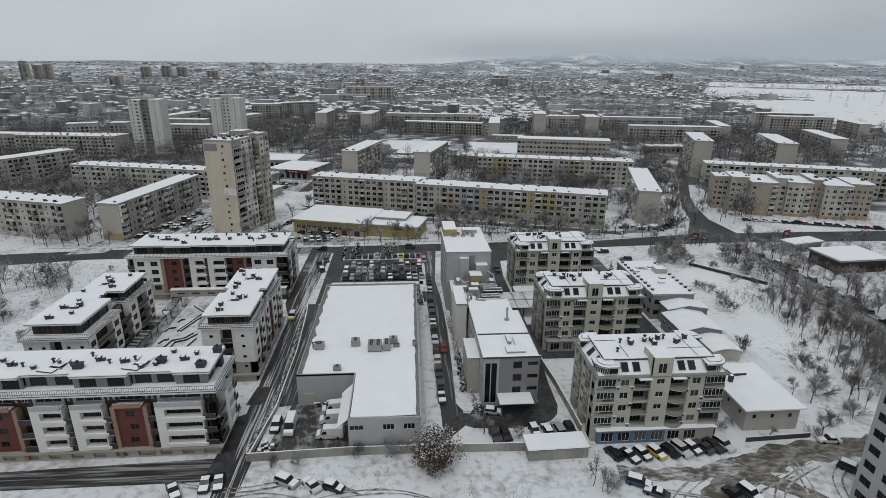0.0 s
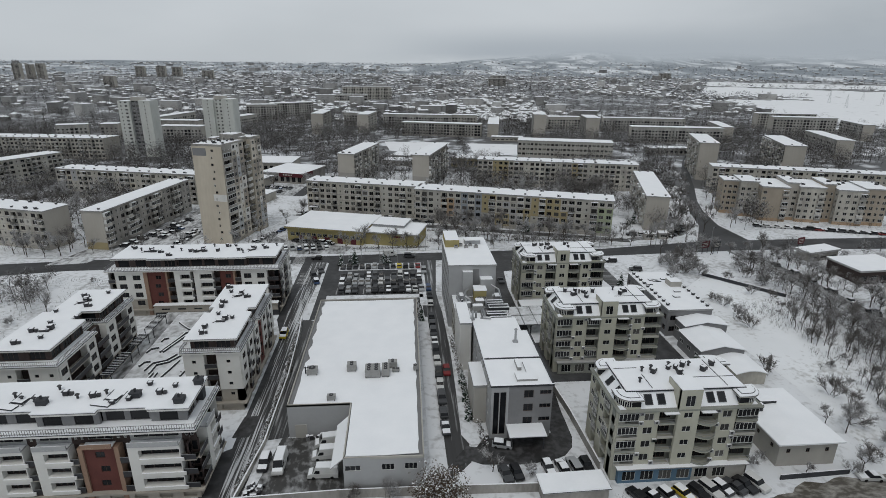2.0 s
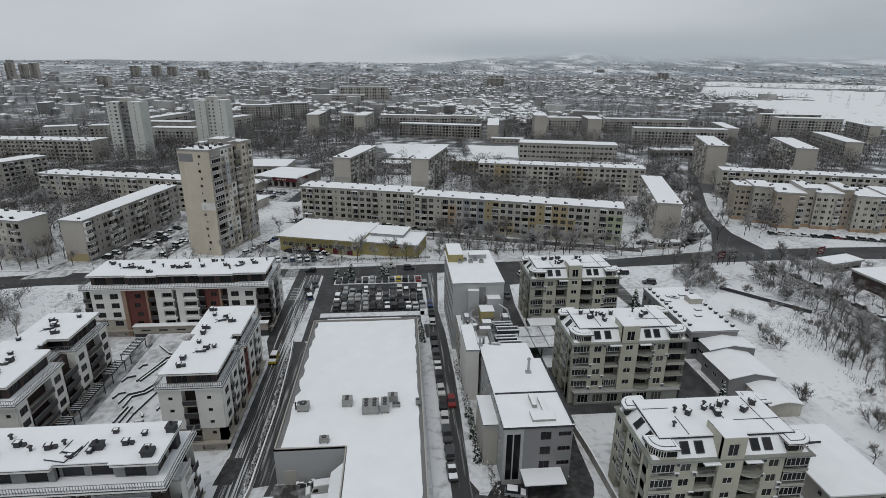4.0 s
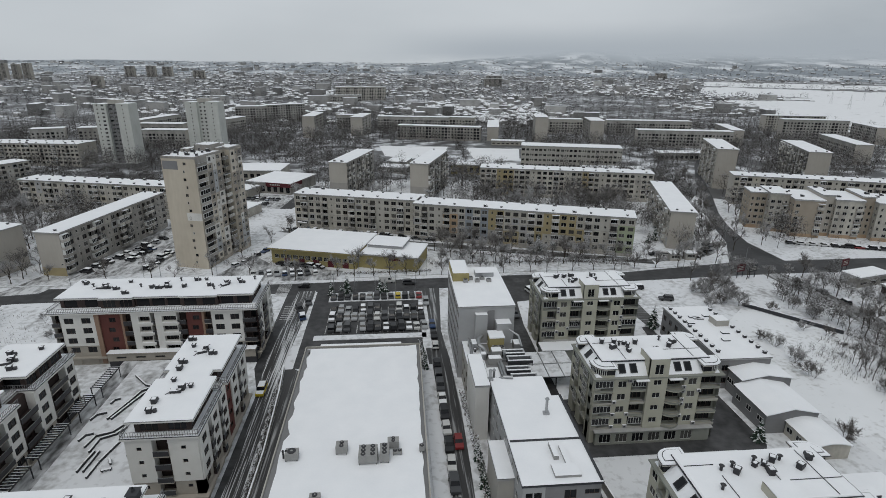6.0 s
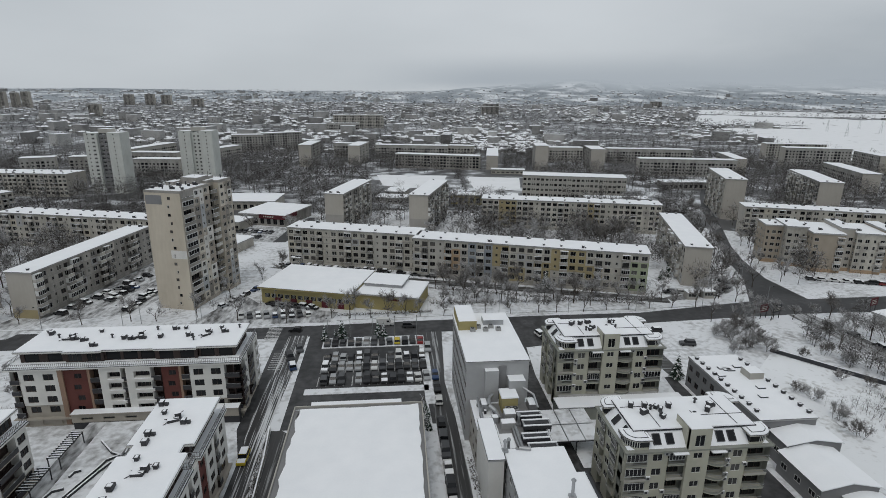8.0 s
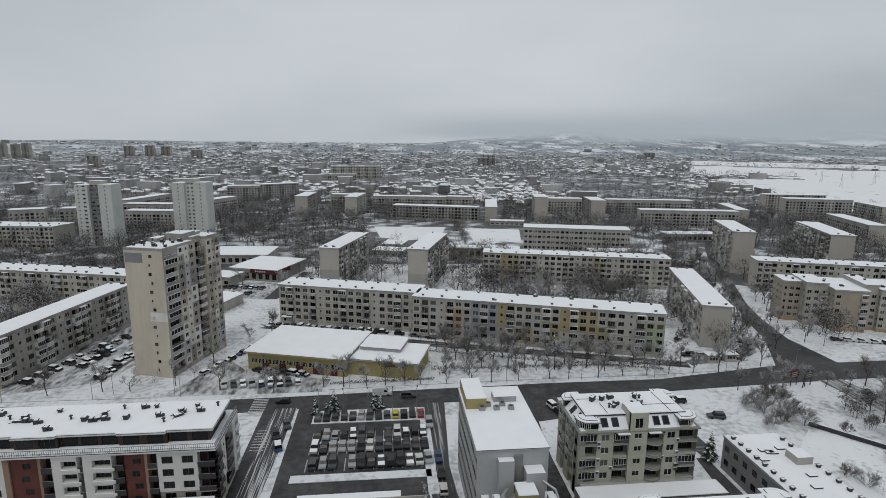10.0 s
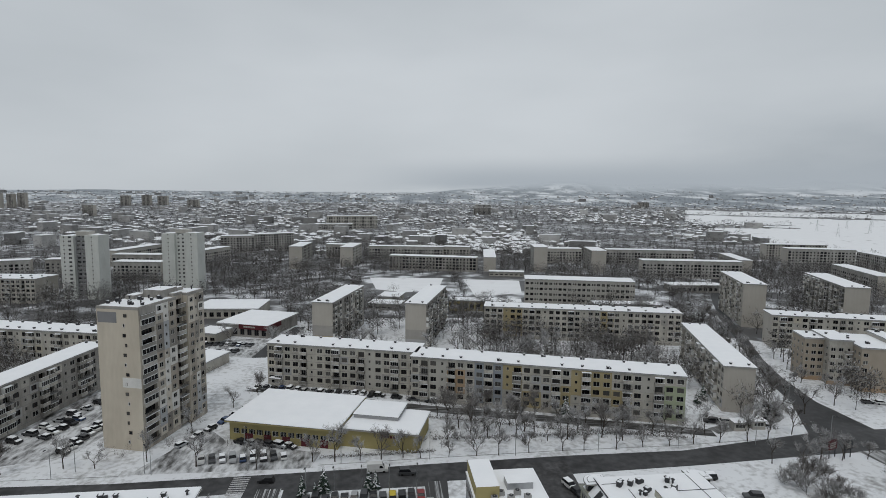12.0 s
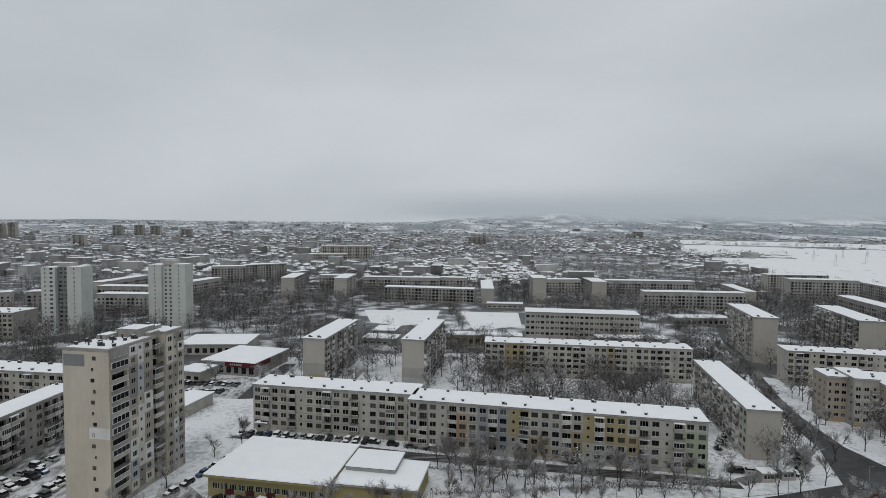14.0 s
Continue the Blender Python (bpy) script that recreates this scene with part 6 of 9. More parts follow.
def store():
    root = thing("store", 0, 0, 0, 0, "single-storey grey store with a wide snow-covered flat roof", "store")
    H = 7.6
    poly = [(-10.3, 90.6), (3.7, 90.3), (4.5, 157.3), (-22.8, 157.3), (-22.8, 106.6), (-10.3, 106.6)]
    mpf = lambda u, o, z: (u, 90.5 - o, z)
    mb = MB()
    wins = [(-8.7, 5.4, 2.7, 1.1), (-2.6, 5.4, 2.2, 1.3), (1.4, 5.4, 2.2, 1.3)]
    facade(mb, mpf, -10.3, 3.7, 0, H, [(u - w / 2, u + w / 2, z - h / 2, z + h / 2) for u, z, w, h in wins])
    part("front_wall", mb, [GREYW], root, "light grey metal-clad front wall")
    for u, z, w, h in wins:
        put_window(root, mpf, 0, u, z, w, h, 0.0, 3, FRAME_W, DGLASS, True)
    names = ("east_wall", "north_wall", "west_wall", "yard_wall", "inner_wall")
    ring = poly[1:] + poly[:1]
    for nme, a, b in zip(names, ring, ring[1:]):
        w = MB()
        w.face([(*a, 0), (*b, 0), (*b, H), (*a, H)])
        part(nme, w, [GREYW], root)
    # roof: membrane, parapet cap and the drifted snow sheet that leaves a wet margin
    rf = MB()
    rf.face([(x, y, H - 0.35) for x, y in poly])
    part("roof_membrane", rf, [MIDGREY], root, "wet grey roof membrane along the parapet")
    for a, b in zip(poly, poly[1:] + poly[:1]):
        d = Vector((b[0] - a[0], b[1] - a[1]))
        n = Vector((-d.y, d.x)).normalized() * 0.22
        cap = MB()
        cap.prism([(a[0], a[1]), (b[0], b[1]), (b[0] + n.x, b[1] + n.y), (a[0] + n.x, a[1] + n.y)], H - 0.4, H + 0.08, 0)
        part("parapet", cap, [PALE], root)
    sb = MB()
    rnd = random.Random(4)
    edge = []
    for k in range(36):
        y = 91.2 + k * (156.7 - 91.2) / 35
        edge.append((3.7 + (y - 90) * 0.012 - 0.75 - 0.35 * (noise.noise(Vector((y * 0.35, 7, 0))) + 0.5), y))
    for k in range(16):
        edge.append((3.2 - (k + 1) * 1.6, 156.3 - 0.3 * rnd.random()))
    for k in range(26):
        y = 156 - k * (156 - 107.2) / 25
        edge.append((-21.9 + 0.9 * max(0, noise.noise(Vector((y * 0.3, 3, 0))) + 0.35), y))
    edge += [(-16, 106.9), (-10.0, 106.9), (-9.9, 98), (-9.9, 91.1), (-3, 91.0)]
    # a sheet cut in strips so that its rim keeps its ragged line
    c = bmesh.new()
    vs = [c.verts.new((x, y, H - 0.16)) for x, y in edge]
    fc = c.faces.new(vs)
    bmesh.ops.triangulate(c, faces=[fc])
    ext = bmesh.ops.extrude_face_region(c, geom=c.faces[:])
    bmesh.ops.translate(c, verts=[g for g in ext["geom"] if isinstance(g, bmesh.types.BMVert)], vec=(0, 0, 0.12))
    bmesh.ops.recalc_face_normals(c, faces=c.faces[:])
    me = bpy.data.meshes.new("roof_snow")
    c.to_mesh(me)
    c.free()
    me.materials.append(SNOW)
    part("roof_snow", me, None, root, "sheet of fresh snow on the roof")
    # loading door, sloped lean-to, sign board on the far parapet
    door = MB()
    door.box(-21.5, -19.2, 106.45, 106.6, 0, 3.0, 0)
    part("service_door", door, [PALE], root)
    lean = MB()
    lean.face([(-12.6, 90.9, 5.2), (-10.3, 90.9, 7.3), (-10.3, 103, 7.3), (-12.6, 103, 5.2)], 0)
    lean.face([(-12.6, 90.9, 5.0), (-12.6, 103, 5.0), (-10.3, 103, 7.1), (-10.3, 90.9, 7.1)], 1)
    lean.face([(-12.6, 90.9, 5.0), (-10.3, 90.9, 7.1), (-10.3, 90.9, 7.3), (-12.6, 90.9, 5.2)], 1)
    lean.face([(-12.6, 90.9, 5.2), (-12.6, 103, 5.2), (-12.6, 103, 5.0), (-12.6, 90.9, 5.0)], 1)
    part("lean_to_roof", lean, [SNOW, GREYW], root, "sloping snow-covered lean-to roof")
    sg = MB()
    sg.box(-20, 0, 158.2, 162.2, 5.2, 5.5, 0, 1)
    part("entrance_canopy", sg, [GREYW, SNOW], root, "entrance canopy under snow")
    lt = MB()
    x = -21.5
    for k, w in enumerate((1.3, 1.1, 1.2, 1.3, 1.2, 1.3)):
        lt.box(x, x + 0.25, 158.0, 158.25, 5.6, 7.0, 0)
        lt.box(x, x + w * 0.8, 158.0, 158.25, 6.75 if k % 2 else 5.6, 7.0 if k % 2 else 5.85, 0)
        x += w + 0.15
    part("roof_sign", lt, [METAL], root, "free-standing sign letters seen from behind")
    ac_unit(-19.4, 118.2, H - 0.05, 2.2, 1.7, 1.5, (1, 1))
    ac_unit(-11.0, 119.3, H - 0.05, 2.0, 1.8, 1.6, (1, 2))
    ac_unit(-6.3, 117.0, H - 0.05, 3.2, 2.9, 1.9, (2, 3))
    ac_unit(-3.5, 117.2, H - 0.05, 1.6, 2.9, 1.9, (1, 3))
    ac_unit(-2.0, 120.0, H - 0.05, 2.0, 1.5, 1.5, (1, 2))
    ac_unit(-1.3, 118.0, H - 0.05, 1.6, 0.9, 0.7, (2, 1))
    ac_unit(3.0, 118.4, H - 0.05, 0.9, 0.9, 1.2, (1, 1))
    ac_unit(-14.2, 108.2, H - 0.05, 1.7, 1.0, 1.1, (1, 1))
    for x in (-20.9, -20.4):
        p = MB()
        p.cyl(0, 0, 0, 1.5, 0.16, n=8)
        p.cyl(0, 0, 1.5, 1.7, 0.24, 0.1, n=8)
        tagged(part("vent_pipe", p, [DARKMETAL], None, "", pose(x, 118.3, H - 0.05)), "dark roof vent pipe on the store", "vent pipe", "store roof vent pipes")


store()


def box_house(root, x0, x1, y0, y1, H, mat, cols, rows, z0=1.0, rh=3.3, frame_m=None, glass_m=None, sides="frl", ww=1.6, wh=1.5, roof=True, name="wall"):
    """A plain volume with window rows, in the thing's own space."""
    L, D = x1 - x0, y1 - y0
    for s in "frbl":
        mp0, W, turn = side(L, D, s)
        mp = lambda u, o, z, mp0=mp0: (mp0(u, o, z)[0] + x0, mp0(u, o, z)[1] + y0, z)
        mb, wins = MB(), []
        n = max(1, round(cols * W / L)) if s in sides else 0
        for k in range(n):
            for r in range(rows):
                wins.append(((k + 0.5) * W / n, z0 + r * rh + 1.6))
        facade(mb, mp, 0, W, 0, H, [(u - ww / 2, u + ww / 2, z - wh / 2, z + wh / 2) for u, z in wins])
        part(name, mb, [mat], root)
        for u, z in wins:
            put_window(root, mp, turn, u, z, ww, wh, 0.0, 2, frame_m or FRAME_D, glass_m or DGLASS)
    if roof:
        flat_roof(root, rect(x0 - 0.15, x1 + 0.15, y0 - 0.15, y1 + 0.15), H, thick=0.35)


def office():
    root = thing("office_building", 0, 0, 0, 0, "grey and white office and clinic building with stepped snowy roofs", "office building")
    # front block: glazed light corner, dark grey street wall
    H = 12.0
    mpf = lambda u, o, z: (u, 103.6 - o, z)
    fr = MB()
    wins = [(25.0, 2.6 + 3.1 * k + 1.4, 1.9, 1.7, 2) for k in range(3)] + [(28.4, 2.6 + 3.1 * k + 1.7, 2.3, 0.9, 3) for k in range(3)]
    facade(fr, mpf, 21.0, 29.8, 0, H, [(u - w / 2, u + w / 2, z - h / 2, z + h / 2) for u, z, w, h, _ in wins])
    part("front_wall", fr, [MIDGREY], root, "mid-grey street wall")
    for u, z, w, h, pn in wins:
        put_window(root, mpf, 0, u, z, w, h, 0.0, pn, FRAME_D, DGLASS, True)
    gl = MB()
    facade(gl, mpf, 17.5, 21.0, 0, H, [(18.0, 19.1, 1.0, 10.8), (19.3, 20.5, 1.0, 10.8)], 0.02, 0.2)
    part("corner_wall", gl, [GREYW], root)
    put_window(root, mpf, 0, 18.55, 5.9, 1.1, 9.8, 0.0, 1, FRAME_D, DGLASS, True)
    put_window(root, mpf, 0, 19.9, 5.9, 1.2, 9.8, 0.0, 1, FRAME_D, DGLASS, True)
    mpl = lambda u, o, z: (17.5 - o, 133.0 - u, z)
    lw, wl = MB(), [(2.0 + 3.4 * k, 2.6 + 3.1 * r + 1.5) for k in range(8) for r in range(3) if not (k > 3 and k < 7 and r < 2)]
    facade(lw, mpl, 0, 29.4, 0, H, [(u - 0.8, u + 0.8, z - 0.75, z + 0.75) for u, z in wl])
    part("side_wall", lw, [GREYW], root)
    for u, z in wl:
        put_window(root, mpl, 270, u, z, 1.6, 1.5, 0.0, 2, FRAME_W, DGLASS, True)
    for nme, pts in (("east_wall", [(29.8, 103.6), (29.8, 126.0)]), ("east_wall", [(29.8, 126.0), (28.0, 126.0)]), ("east_wall", [(28.0, 126.0), (28.0, 133.0)]), ("rear_wall", [(28.0, 133.0), (17.5, 133.0)])):
        wb = MB()
        (xa, ya), (xb, yb) = pts
        wb.face([(xa, ya, 0), (xb, yb, 0), (xb, yb, H), (xa, ya, H)])
        part(nme, wb, [MIDGREY], root)
    flat_roof(root, [(17.3, 103.4), (30.0, 103.4), (30.0, 126.2), (28.2, 126.2), (28.2, 133.1), (17.3, 133.1)], H, thick=0.35, edge_m=DARKGREY)
    box_house(root, 14.8, 17.47, 108.8, 118.0, 8.8, PALE, 1, 1, 0.4, 3.3, sides="")
    box_house(root, 14.2, 16.9, 130.0, 142.0, 12.4, WHITE, 1, 1, 0.4, 3.3, sides="")
    box_house(root, 14.4, 27.6, 133.13, 152.9, 9.6, PALE, 4, 2, 1.0, 3.4, sides="l")
    box_house(root, 13.4, 26.6, 153.03, 178.0, 18.6, GREYW, 9, 5, 1.4, 3.4, sides="l", ww=1.3, wh=1.5)
    cp = MB()
    cp.box(20.8, 28.0, 99.6, 103.6, 2.9, 3.15, 0)
    cp.box(20.7, 28.1, 99.5, 103.6, 3.154, 3.35, 1)
    for px in (21.2, 27.6):
        cp.box(px - 0.1, px + 0.1, 99.8, 100.0, 0, 2.9, 0)
    part("canopy", cp, [DARKGREY, SNOW], root, "entrance canopy under snow")
    rb = MB()
    rb.box(13.6, 17.8, 168.0, 178.0, 18.95, 21.4, 0, 1)
    rb.box(19.8, 24.6, 170.5, 173.5, 18.95, 20.4, 2, 1)
    part("roof_hut", rb, [OLIVE, SNOW, METAL], root, "yellow stair hut on the roof")
    # shafts and a set-back corner on the blank front of the tall block
    sf = MB()
    sf.box(17.2, 20.0, 151.6, 153.0, 9.9, 17.4, 0, 1)
    sf.box(22.0, 25.4, 150.4, 153.0, 9.9, 15.6, 0, 1)
    part("shaft", sf, [GREYW, SNOW], root, "light grey service shaft on the blank wall")
    st = MB()
    st.box(20.2, 21.8, 152.7, 153.02, 10.2, 17.8, 0)
    part("stair_recess", st, [MIDGREY], root, "grey recess with a steel stair")
    # the plant that crowds the lower roof
    dk = MB()
    dk.box(18.2, 27.4, 133.6, 151.0, 10.12, 10.24, 0)
    part("plant_deck", dk, [MIDGREY], root, "wet grey roof deck under the plant")
    sn = MB()
    sn.prism(rect(17.6, 20.6, 134.4, 140.6), 10.244, 10.4, 0, inset=0.3)
    part("deck_snow", sn, [SNOW], root, "snow left on the roof deck")
    for k, (xa, xb, ya, yb) in enumerate(((22.4, 27.2, 143.6, 145.4), (22.8, 28.2, 140.4, 142.6), (21.8, 26.8, 136.6, 138.4), (22.2, 27.6, 133.4, 135.4))):
        fr = MB()
        for px in (xa + 0.1, (xa + xb) / 2, xb - 0.1):
            for py in (ya + 0.1, yb - 0.1):
                fr.box(px - 0.07, px + 0.07, py - 0.07, py + 0.07, 10.24, 10.9, 0)
        fr.box(xa, xb, ya, yb, 10.9, 11.7, 0)
        fr.box(xa, xb, ya, ya + 0.35, 11.704, 11.85, 1)
        fr.box(xa, xb, yb - 0.35, yb, 11.704, 11.85, 1)
        fr.box(xa, xa + 0.3, ya + 0.36, yb - 0.36, 11.704, 11.85, 2)
        fr.box(xb - 0.3, xb, ya + 0.36, yb - 0.36, 11.704, 11.85, 2)
        for q in range(3):
            cx = xa + (q + 0.5) * (xb - xa) / 3
            fr.cyl(cx, (ya + yb) / 2, 11.7, 11.78, 0.5, n=10, mat=3)
        part("condenser", fr, [DARKGREY, SNOW, METAL, DARKMETAL], root, "long roof condenser with snow on its rim")
    for (x0, x1, y0, y1, z1, mat) in ((16.0, 17.2, 148.2, 150.6, 11.8, METAL), (18.8, 21.6, 141.6, 143.2, 11.7, UNIT), (19.9, 22.2, 144.2, 146.2, 12.0, UNIT), (17.4, 18.6, 143.8, 145.0, 11.6, METAL), (25.6, 27.4, 147.4, 149.8, 11.8, MIDGREY)):
        pb = MB()
        pb.box(x0, x1, y0, y1, 10.24, z1, 0)
        pb.prism(rect(x0 + 0.03, x1 - 0.03, y0 + 0.03, y1 - 0.03), z1 + 0.004, z1 + 0.12, 1, inset=0.15)
        part("plant_box", pb, [mat, SNOW], root)
    yb = MB()
    yb.box(20.0, 23.2, 147.4, 150.8, 10.24, 13.6, 0)
    yb.prism(rect(19.8, 23.4, 147.2, 150.9), 13.604, 13.85, 1, inset=0.15)
    part("plant_hut", yb, [OLIVE, SNOW], root, "small yellow plant hut")
    ac_unit(21.8, 146.4, 10.24, 2.6, 1.6, 1.7, (2, 1), "dark rooftop cooling unit with two fans")
    for pts, r in (([(18.6, 150.6, 12.6), (17.6, 149.4, 12.4), (17.4, 147.6, 12.0), (18.6, 146.4, 11.4), (18.8, 144.0, 11.2)], 0.42), ([(21.4, 145.2, 11.0), (21.4, 133.8, 11.0)], 0.3), ([(20.9, 143.0, 10.8), (20.9, 134.2, 10.8)], 0.2),
                   ([(15.6, 151.6, 11.4), (15.6, 143.0, 10.9), (16.6, 142.0, 10.8)], 0.28), ([(18.4, 133.8, 10.8), (20.0, 132.6, 12.9), (22.0, 132.2, 12.9)], 0.32), ([(24.4, 151.0, 14.2), (26.8, 149.0, 13.2), (27.0, 146.0, 12.0)], 0.22),
                   ([(17.0, 140.4, 10.7), (17.0, 133.6, 10.7)], 0.16)):
        pb = MB()
        for a, b in zip(pts, pts[1:]):
            pb.tube(a, b, r, n=10)
        part("duct", pb, [METAL], root, "galvanised roof duct")
    for x, y, z0, z1 in ((17.4, 132.2, 12.4, 14.6), (18.6, 134.6, 10.2, 13.2), (22.4, 142.9, 10.2, 12.6), (25.6, 120.5, 12.3, 15.6)):
        pb = MB()
        pb.box(x - 0.55, x + 0.55, y - 0.45, y + 0.45, z0, z0 + 0.6)
        pb.cyl(x, y, z0 + 0.6, z1, 0.26, n=10)
        pb.cyl(x, y, z1, z1 + 0.35, 0.42, 0.2, n=10)
        part("flue", pb, [METAL], root)
    for k in range(10):
        bl = MB()
        bl.box(-0.3, 0.3, -0.22, 0.22, 0, 0.8, 0, 1)
        rx = random.Random(k)
        part("plant_cabinet", bl, [DARKMETAL if k % 2 else UNIT, SNOW], root, "", pose(15.0 + 2.6 * rx.random(), 143.4 + 0.85 * k, 10.18, 0, 0, 90 * (k % 2)))
    for (x0, x1, y0, y1, h) in ((21.5, 25.6, 103.5, 106.2, 0.6), (22.4, 23.2, 107.5, 111.0, 0.9), (24.0, 24.8, 104.0, 110.5, 0.5)):
        pb = MB()
        pb.box(x0 + 1.2, x1 + 1.2, y0 + 1, y1 + 1, 12.4, 12.4 + h, 0, 1)
        part("roof_plant", pb, [UNIT, SNOW], root)
    pl = MB()
    pl.box(17.5, 29.9, 113.2, 113.6, 12.4, 12.7, 0)
    pl.box(29.5, 29.9, 103.6, 126.0, 12.36, 12.75, 0)
    part("roof_upstand", pl, [DARKGREY], root)
    for k in range(5):
        ac_unit(16.8 + 1.5 * k, 167.4 + (k % 2) * 1.6, 18.95, 1.2, 0.9, 1.0, (1, 1), "small rooftop cooling unit dusted with snow")


office()


def carport():
    root = thing("carport", 30.6, 146.6, 0, 0, "low open carport with a snowy roof in wide panels", "carport")
    for px in (0.3, 5.4, 10.4):
        for py in (0.3, 11.2):
            p = MB()
            p.box(px - 0.12, px + 0.12, py - 0.12, py + 0.12, 0, 3.3)
            part("post", p, [DARKMETAL], root)
    bm_ = MB()
    bm_.box(0, 10.8, 0, 0.18, 3.1, 3.3)
    bm_.box(0, 10.8, 11.2, 11.38, 3.1, 3.3)
    part("beam", bm_, [DARKMETAL], root)
    for j in range(2):
        for k in range(3):
            pn = MB()
            pn.box(0, 3.5, 0, 5.6, 0, 0.1, 0)
            pn.prism(rect(0.05, 3.45, 0.05, 5.55), 0.104, 0.22, 1, inset=0.08)
            part("roof_panel", pn, [METAL, GROUND_SNOW], root, "", pose(k * 3.62, j * 5.75, 3.3 + 0.12 * j))


carport()


def low_buildings():
    root = thing("workshop_building", 0, 0, 0, 0, "long low grey workshop building with a snowy flat roof", "workshop")
    box_house(root, 73.6, 86.2, 144.0, 172.0, 7.6, MIDGREY, 4, 2, 0.6, 3.3, sides="fl")
    hb = MB()
    hb.box(81.5, 85.0, 159.5, 163.0, 7.95, 9.8, 0, 1)
    part("roof_hut", hb, [PALE, SNOW], root)
    rnd = random.Random(6)
    for k in range(20):
        part("roof_vent", vent_mesh(0), None, root, "", pose(74.6 if k % 2 else 85.4, 145.5 + k * 1.3, 7.95))
    for k in range(7):
        sb = MB()
        sb.box(-0.9, 0.9, -0.6, 0.6, 0, 0.5, 0, 1)
        part("roof_light", sb, [DARKGREY, SNOW], root, "", pose(rnd.uniform(76, 84), rnd.uniform(146, 170), 7.95))
    for x0, x1, y0, y1, h, rise, lab in ((76.0, 87.8, 138.7, 143.7, 5.6, 1.0, "low grey shed with a shallow snowy gable roof"), (74.4, 85.8, 127.4, 138.5, 4.5, 1.2, "wide grey shed with a shallow snowy gable roof"), (78.8, 86.2, 119.0, 127.2, 3.0, 0.7, "small shed with a curved snowy roof")):
        sh = thing("shed", x0, y0, 0, 0, lab, "shed", "low sheds")
        L, D = x1 - x0, y1 - y0
        wb = MB()
        n = 10 if rise < 1.0 else 2
        arc = [(L * k / n, h + rise * (math.sin(math.pi * k / n) if rise < 1.0 else 1 - abs(2 * k / n - 1))) for k in range(n + 1)]
        wb.face([(0, 0, 0), (L, 0, 0)] + [(x, 0, z) for x, z in reversed(arc)])
        wb.face([(L, D, 0), (0, D, 0)] + [(x, D, z) for x, z in arc])
        wb.face([(0, D, 0), (0, 0, 0), (0, 0, h), (0, D, h)])
        wb.face([(L, 0, 0), (L, D, 0), (L, D, h), (L, 0, h)])
        part("wall", wb, [MIDGREY if y0 > 120 else PANEL], sh)
        rb = MB()
        ext = [(-0.3, h - 0.1)] + arc + [(L + 0.3, h - 0.1)]
        for (xa, za), (xb, zb) in zip(ext, ext[1:]):
            rb.face([(xa, -0.3, za + 0.2), (xb, -0.3, zb + 0.2), (xb, D + 0.3, zb + 0.2), (xa, D + 0.3, za + 0.2)], 0)
            rb.face([(xa, -0.3, za), (xb, -0.3, zb), (xb, -0.3, zb + 0.2), (xa, -0.3, za + 0.2)], 0)
        part("roof", rb, [SNOW], sh, "rounded roof under thick snow")
        for k in range(3):
            mp, W, t = side(L, D, "l")
            put_window(sh, mp, t, D * (k + 0.5) / 3, h * 0.55, 1.6, 1.2, 0.15, 2, FRAME_W, DGLASS)
    # the house with the hipped roof
    ho = thing("house", 70.4, 92.0, 0, 0, "grey rendered house with a low snow-covered roof", "house")
    L, D, h = 11.6, 16.5, 5.2
    box_house(ho, 0, L, 0, D, h, PALE, 3, 1, 1.8, 2.8, sides="fl", ww=0.8, wh=0.9, roof=False)
    rb = MB()
    e = [(-0.8, -0.8, h), (L + 0.8, -0.8, h), (L + 0.8, D + 0.8, h), (-0.8, D + 0.8, h)]
    r1, r2 = (L / 2, 4.0, h + 1.0), (L / 2, D - 4.0, h + 1.0)
    e2 = [(x, y, z + 0.3) for x, y, z in e]
    rb.face([e2[0], e2[1], r1])
    rb.face([e2[1], e2[2], r2, r1])
    rb.face([e2[2], e2[3], r2])
    rb.face([e2[3], e2[0], r1, r2])
    for k in range(4):
        rb.face([e[k], e[(k + 1) % 4], e2[(k + 1) % 4], e2[k]], 0)
    rb.face(e[::-1], 1)
    part("roof", rb, [SNOW, DARKGREY], ho, "shallow hipped roof under snow")
    cb = MB()
    cb.box(1.5, 2.3, 9.0, 9.8, h, h + 2.2, 0, 1)
    cb.box(3.0, 6.5, 11.0, 13.0, h + 0.4, h + 1.5, 0, 1)
    part("chimney", cb, [DARKGREY, SNOW], ho)
    gr = thing("garage_row", 24.0, 85.7, 0, 1.5, "low garage row with a snow-covered roof", "garage")
    gb = MB()
    gb.box(0, 11.6, 0, 4.1, 0, 2.4, 0)
    part("wall", gb, [PANEL_W], gr)
    flat_roof(gr, rect(-0.3, 11.9, -0.3, 4.4), 2.4, thick=0.15, snow=0.25)
    # the tower block whose corner stands at the edge of the plot
    tb = thing("apartment_block", 77.6, 58.0, 0, 0, "tall light grey apartment block with brown balconies", "apartment block")
    box_house(tb, 0, 14, 0, 14.5, 27.0, GREYW, 4, 8, 1.0, 3.1, sides="lb", frame_m=FRAME_D, ww=2.2)


low_buildings()


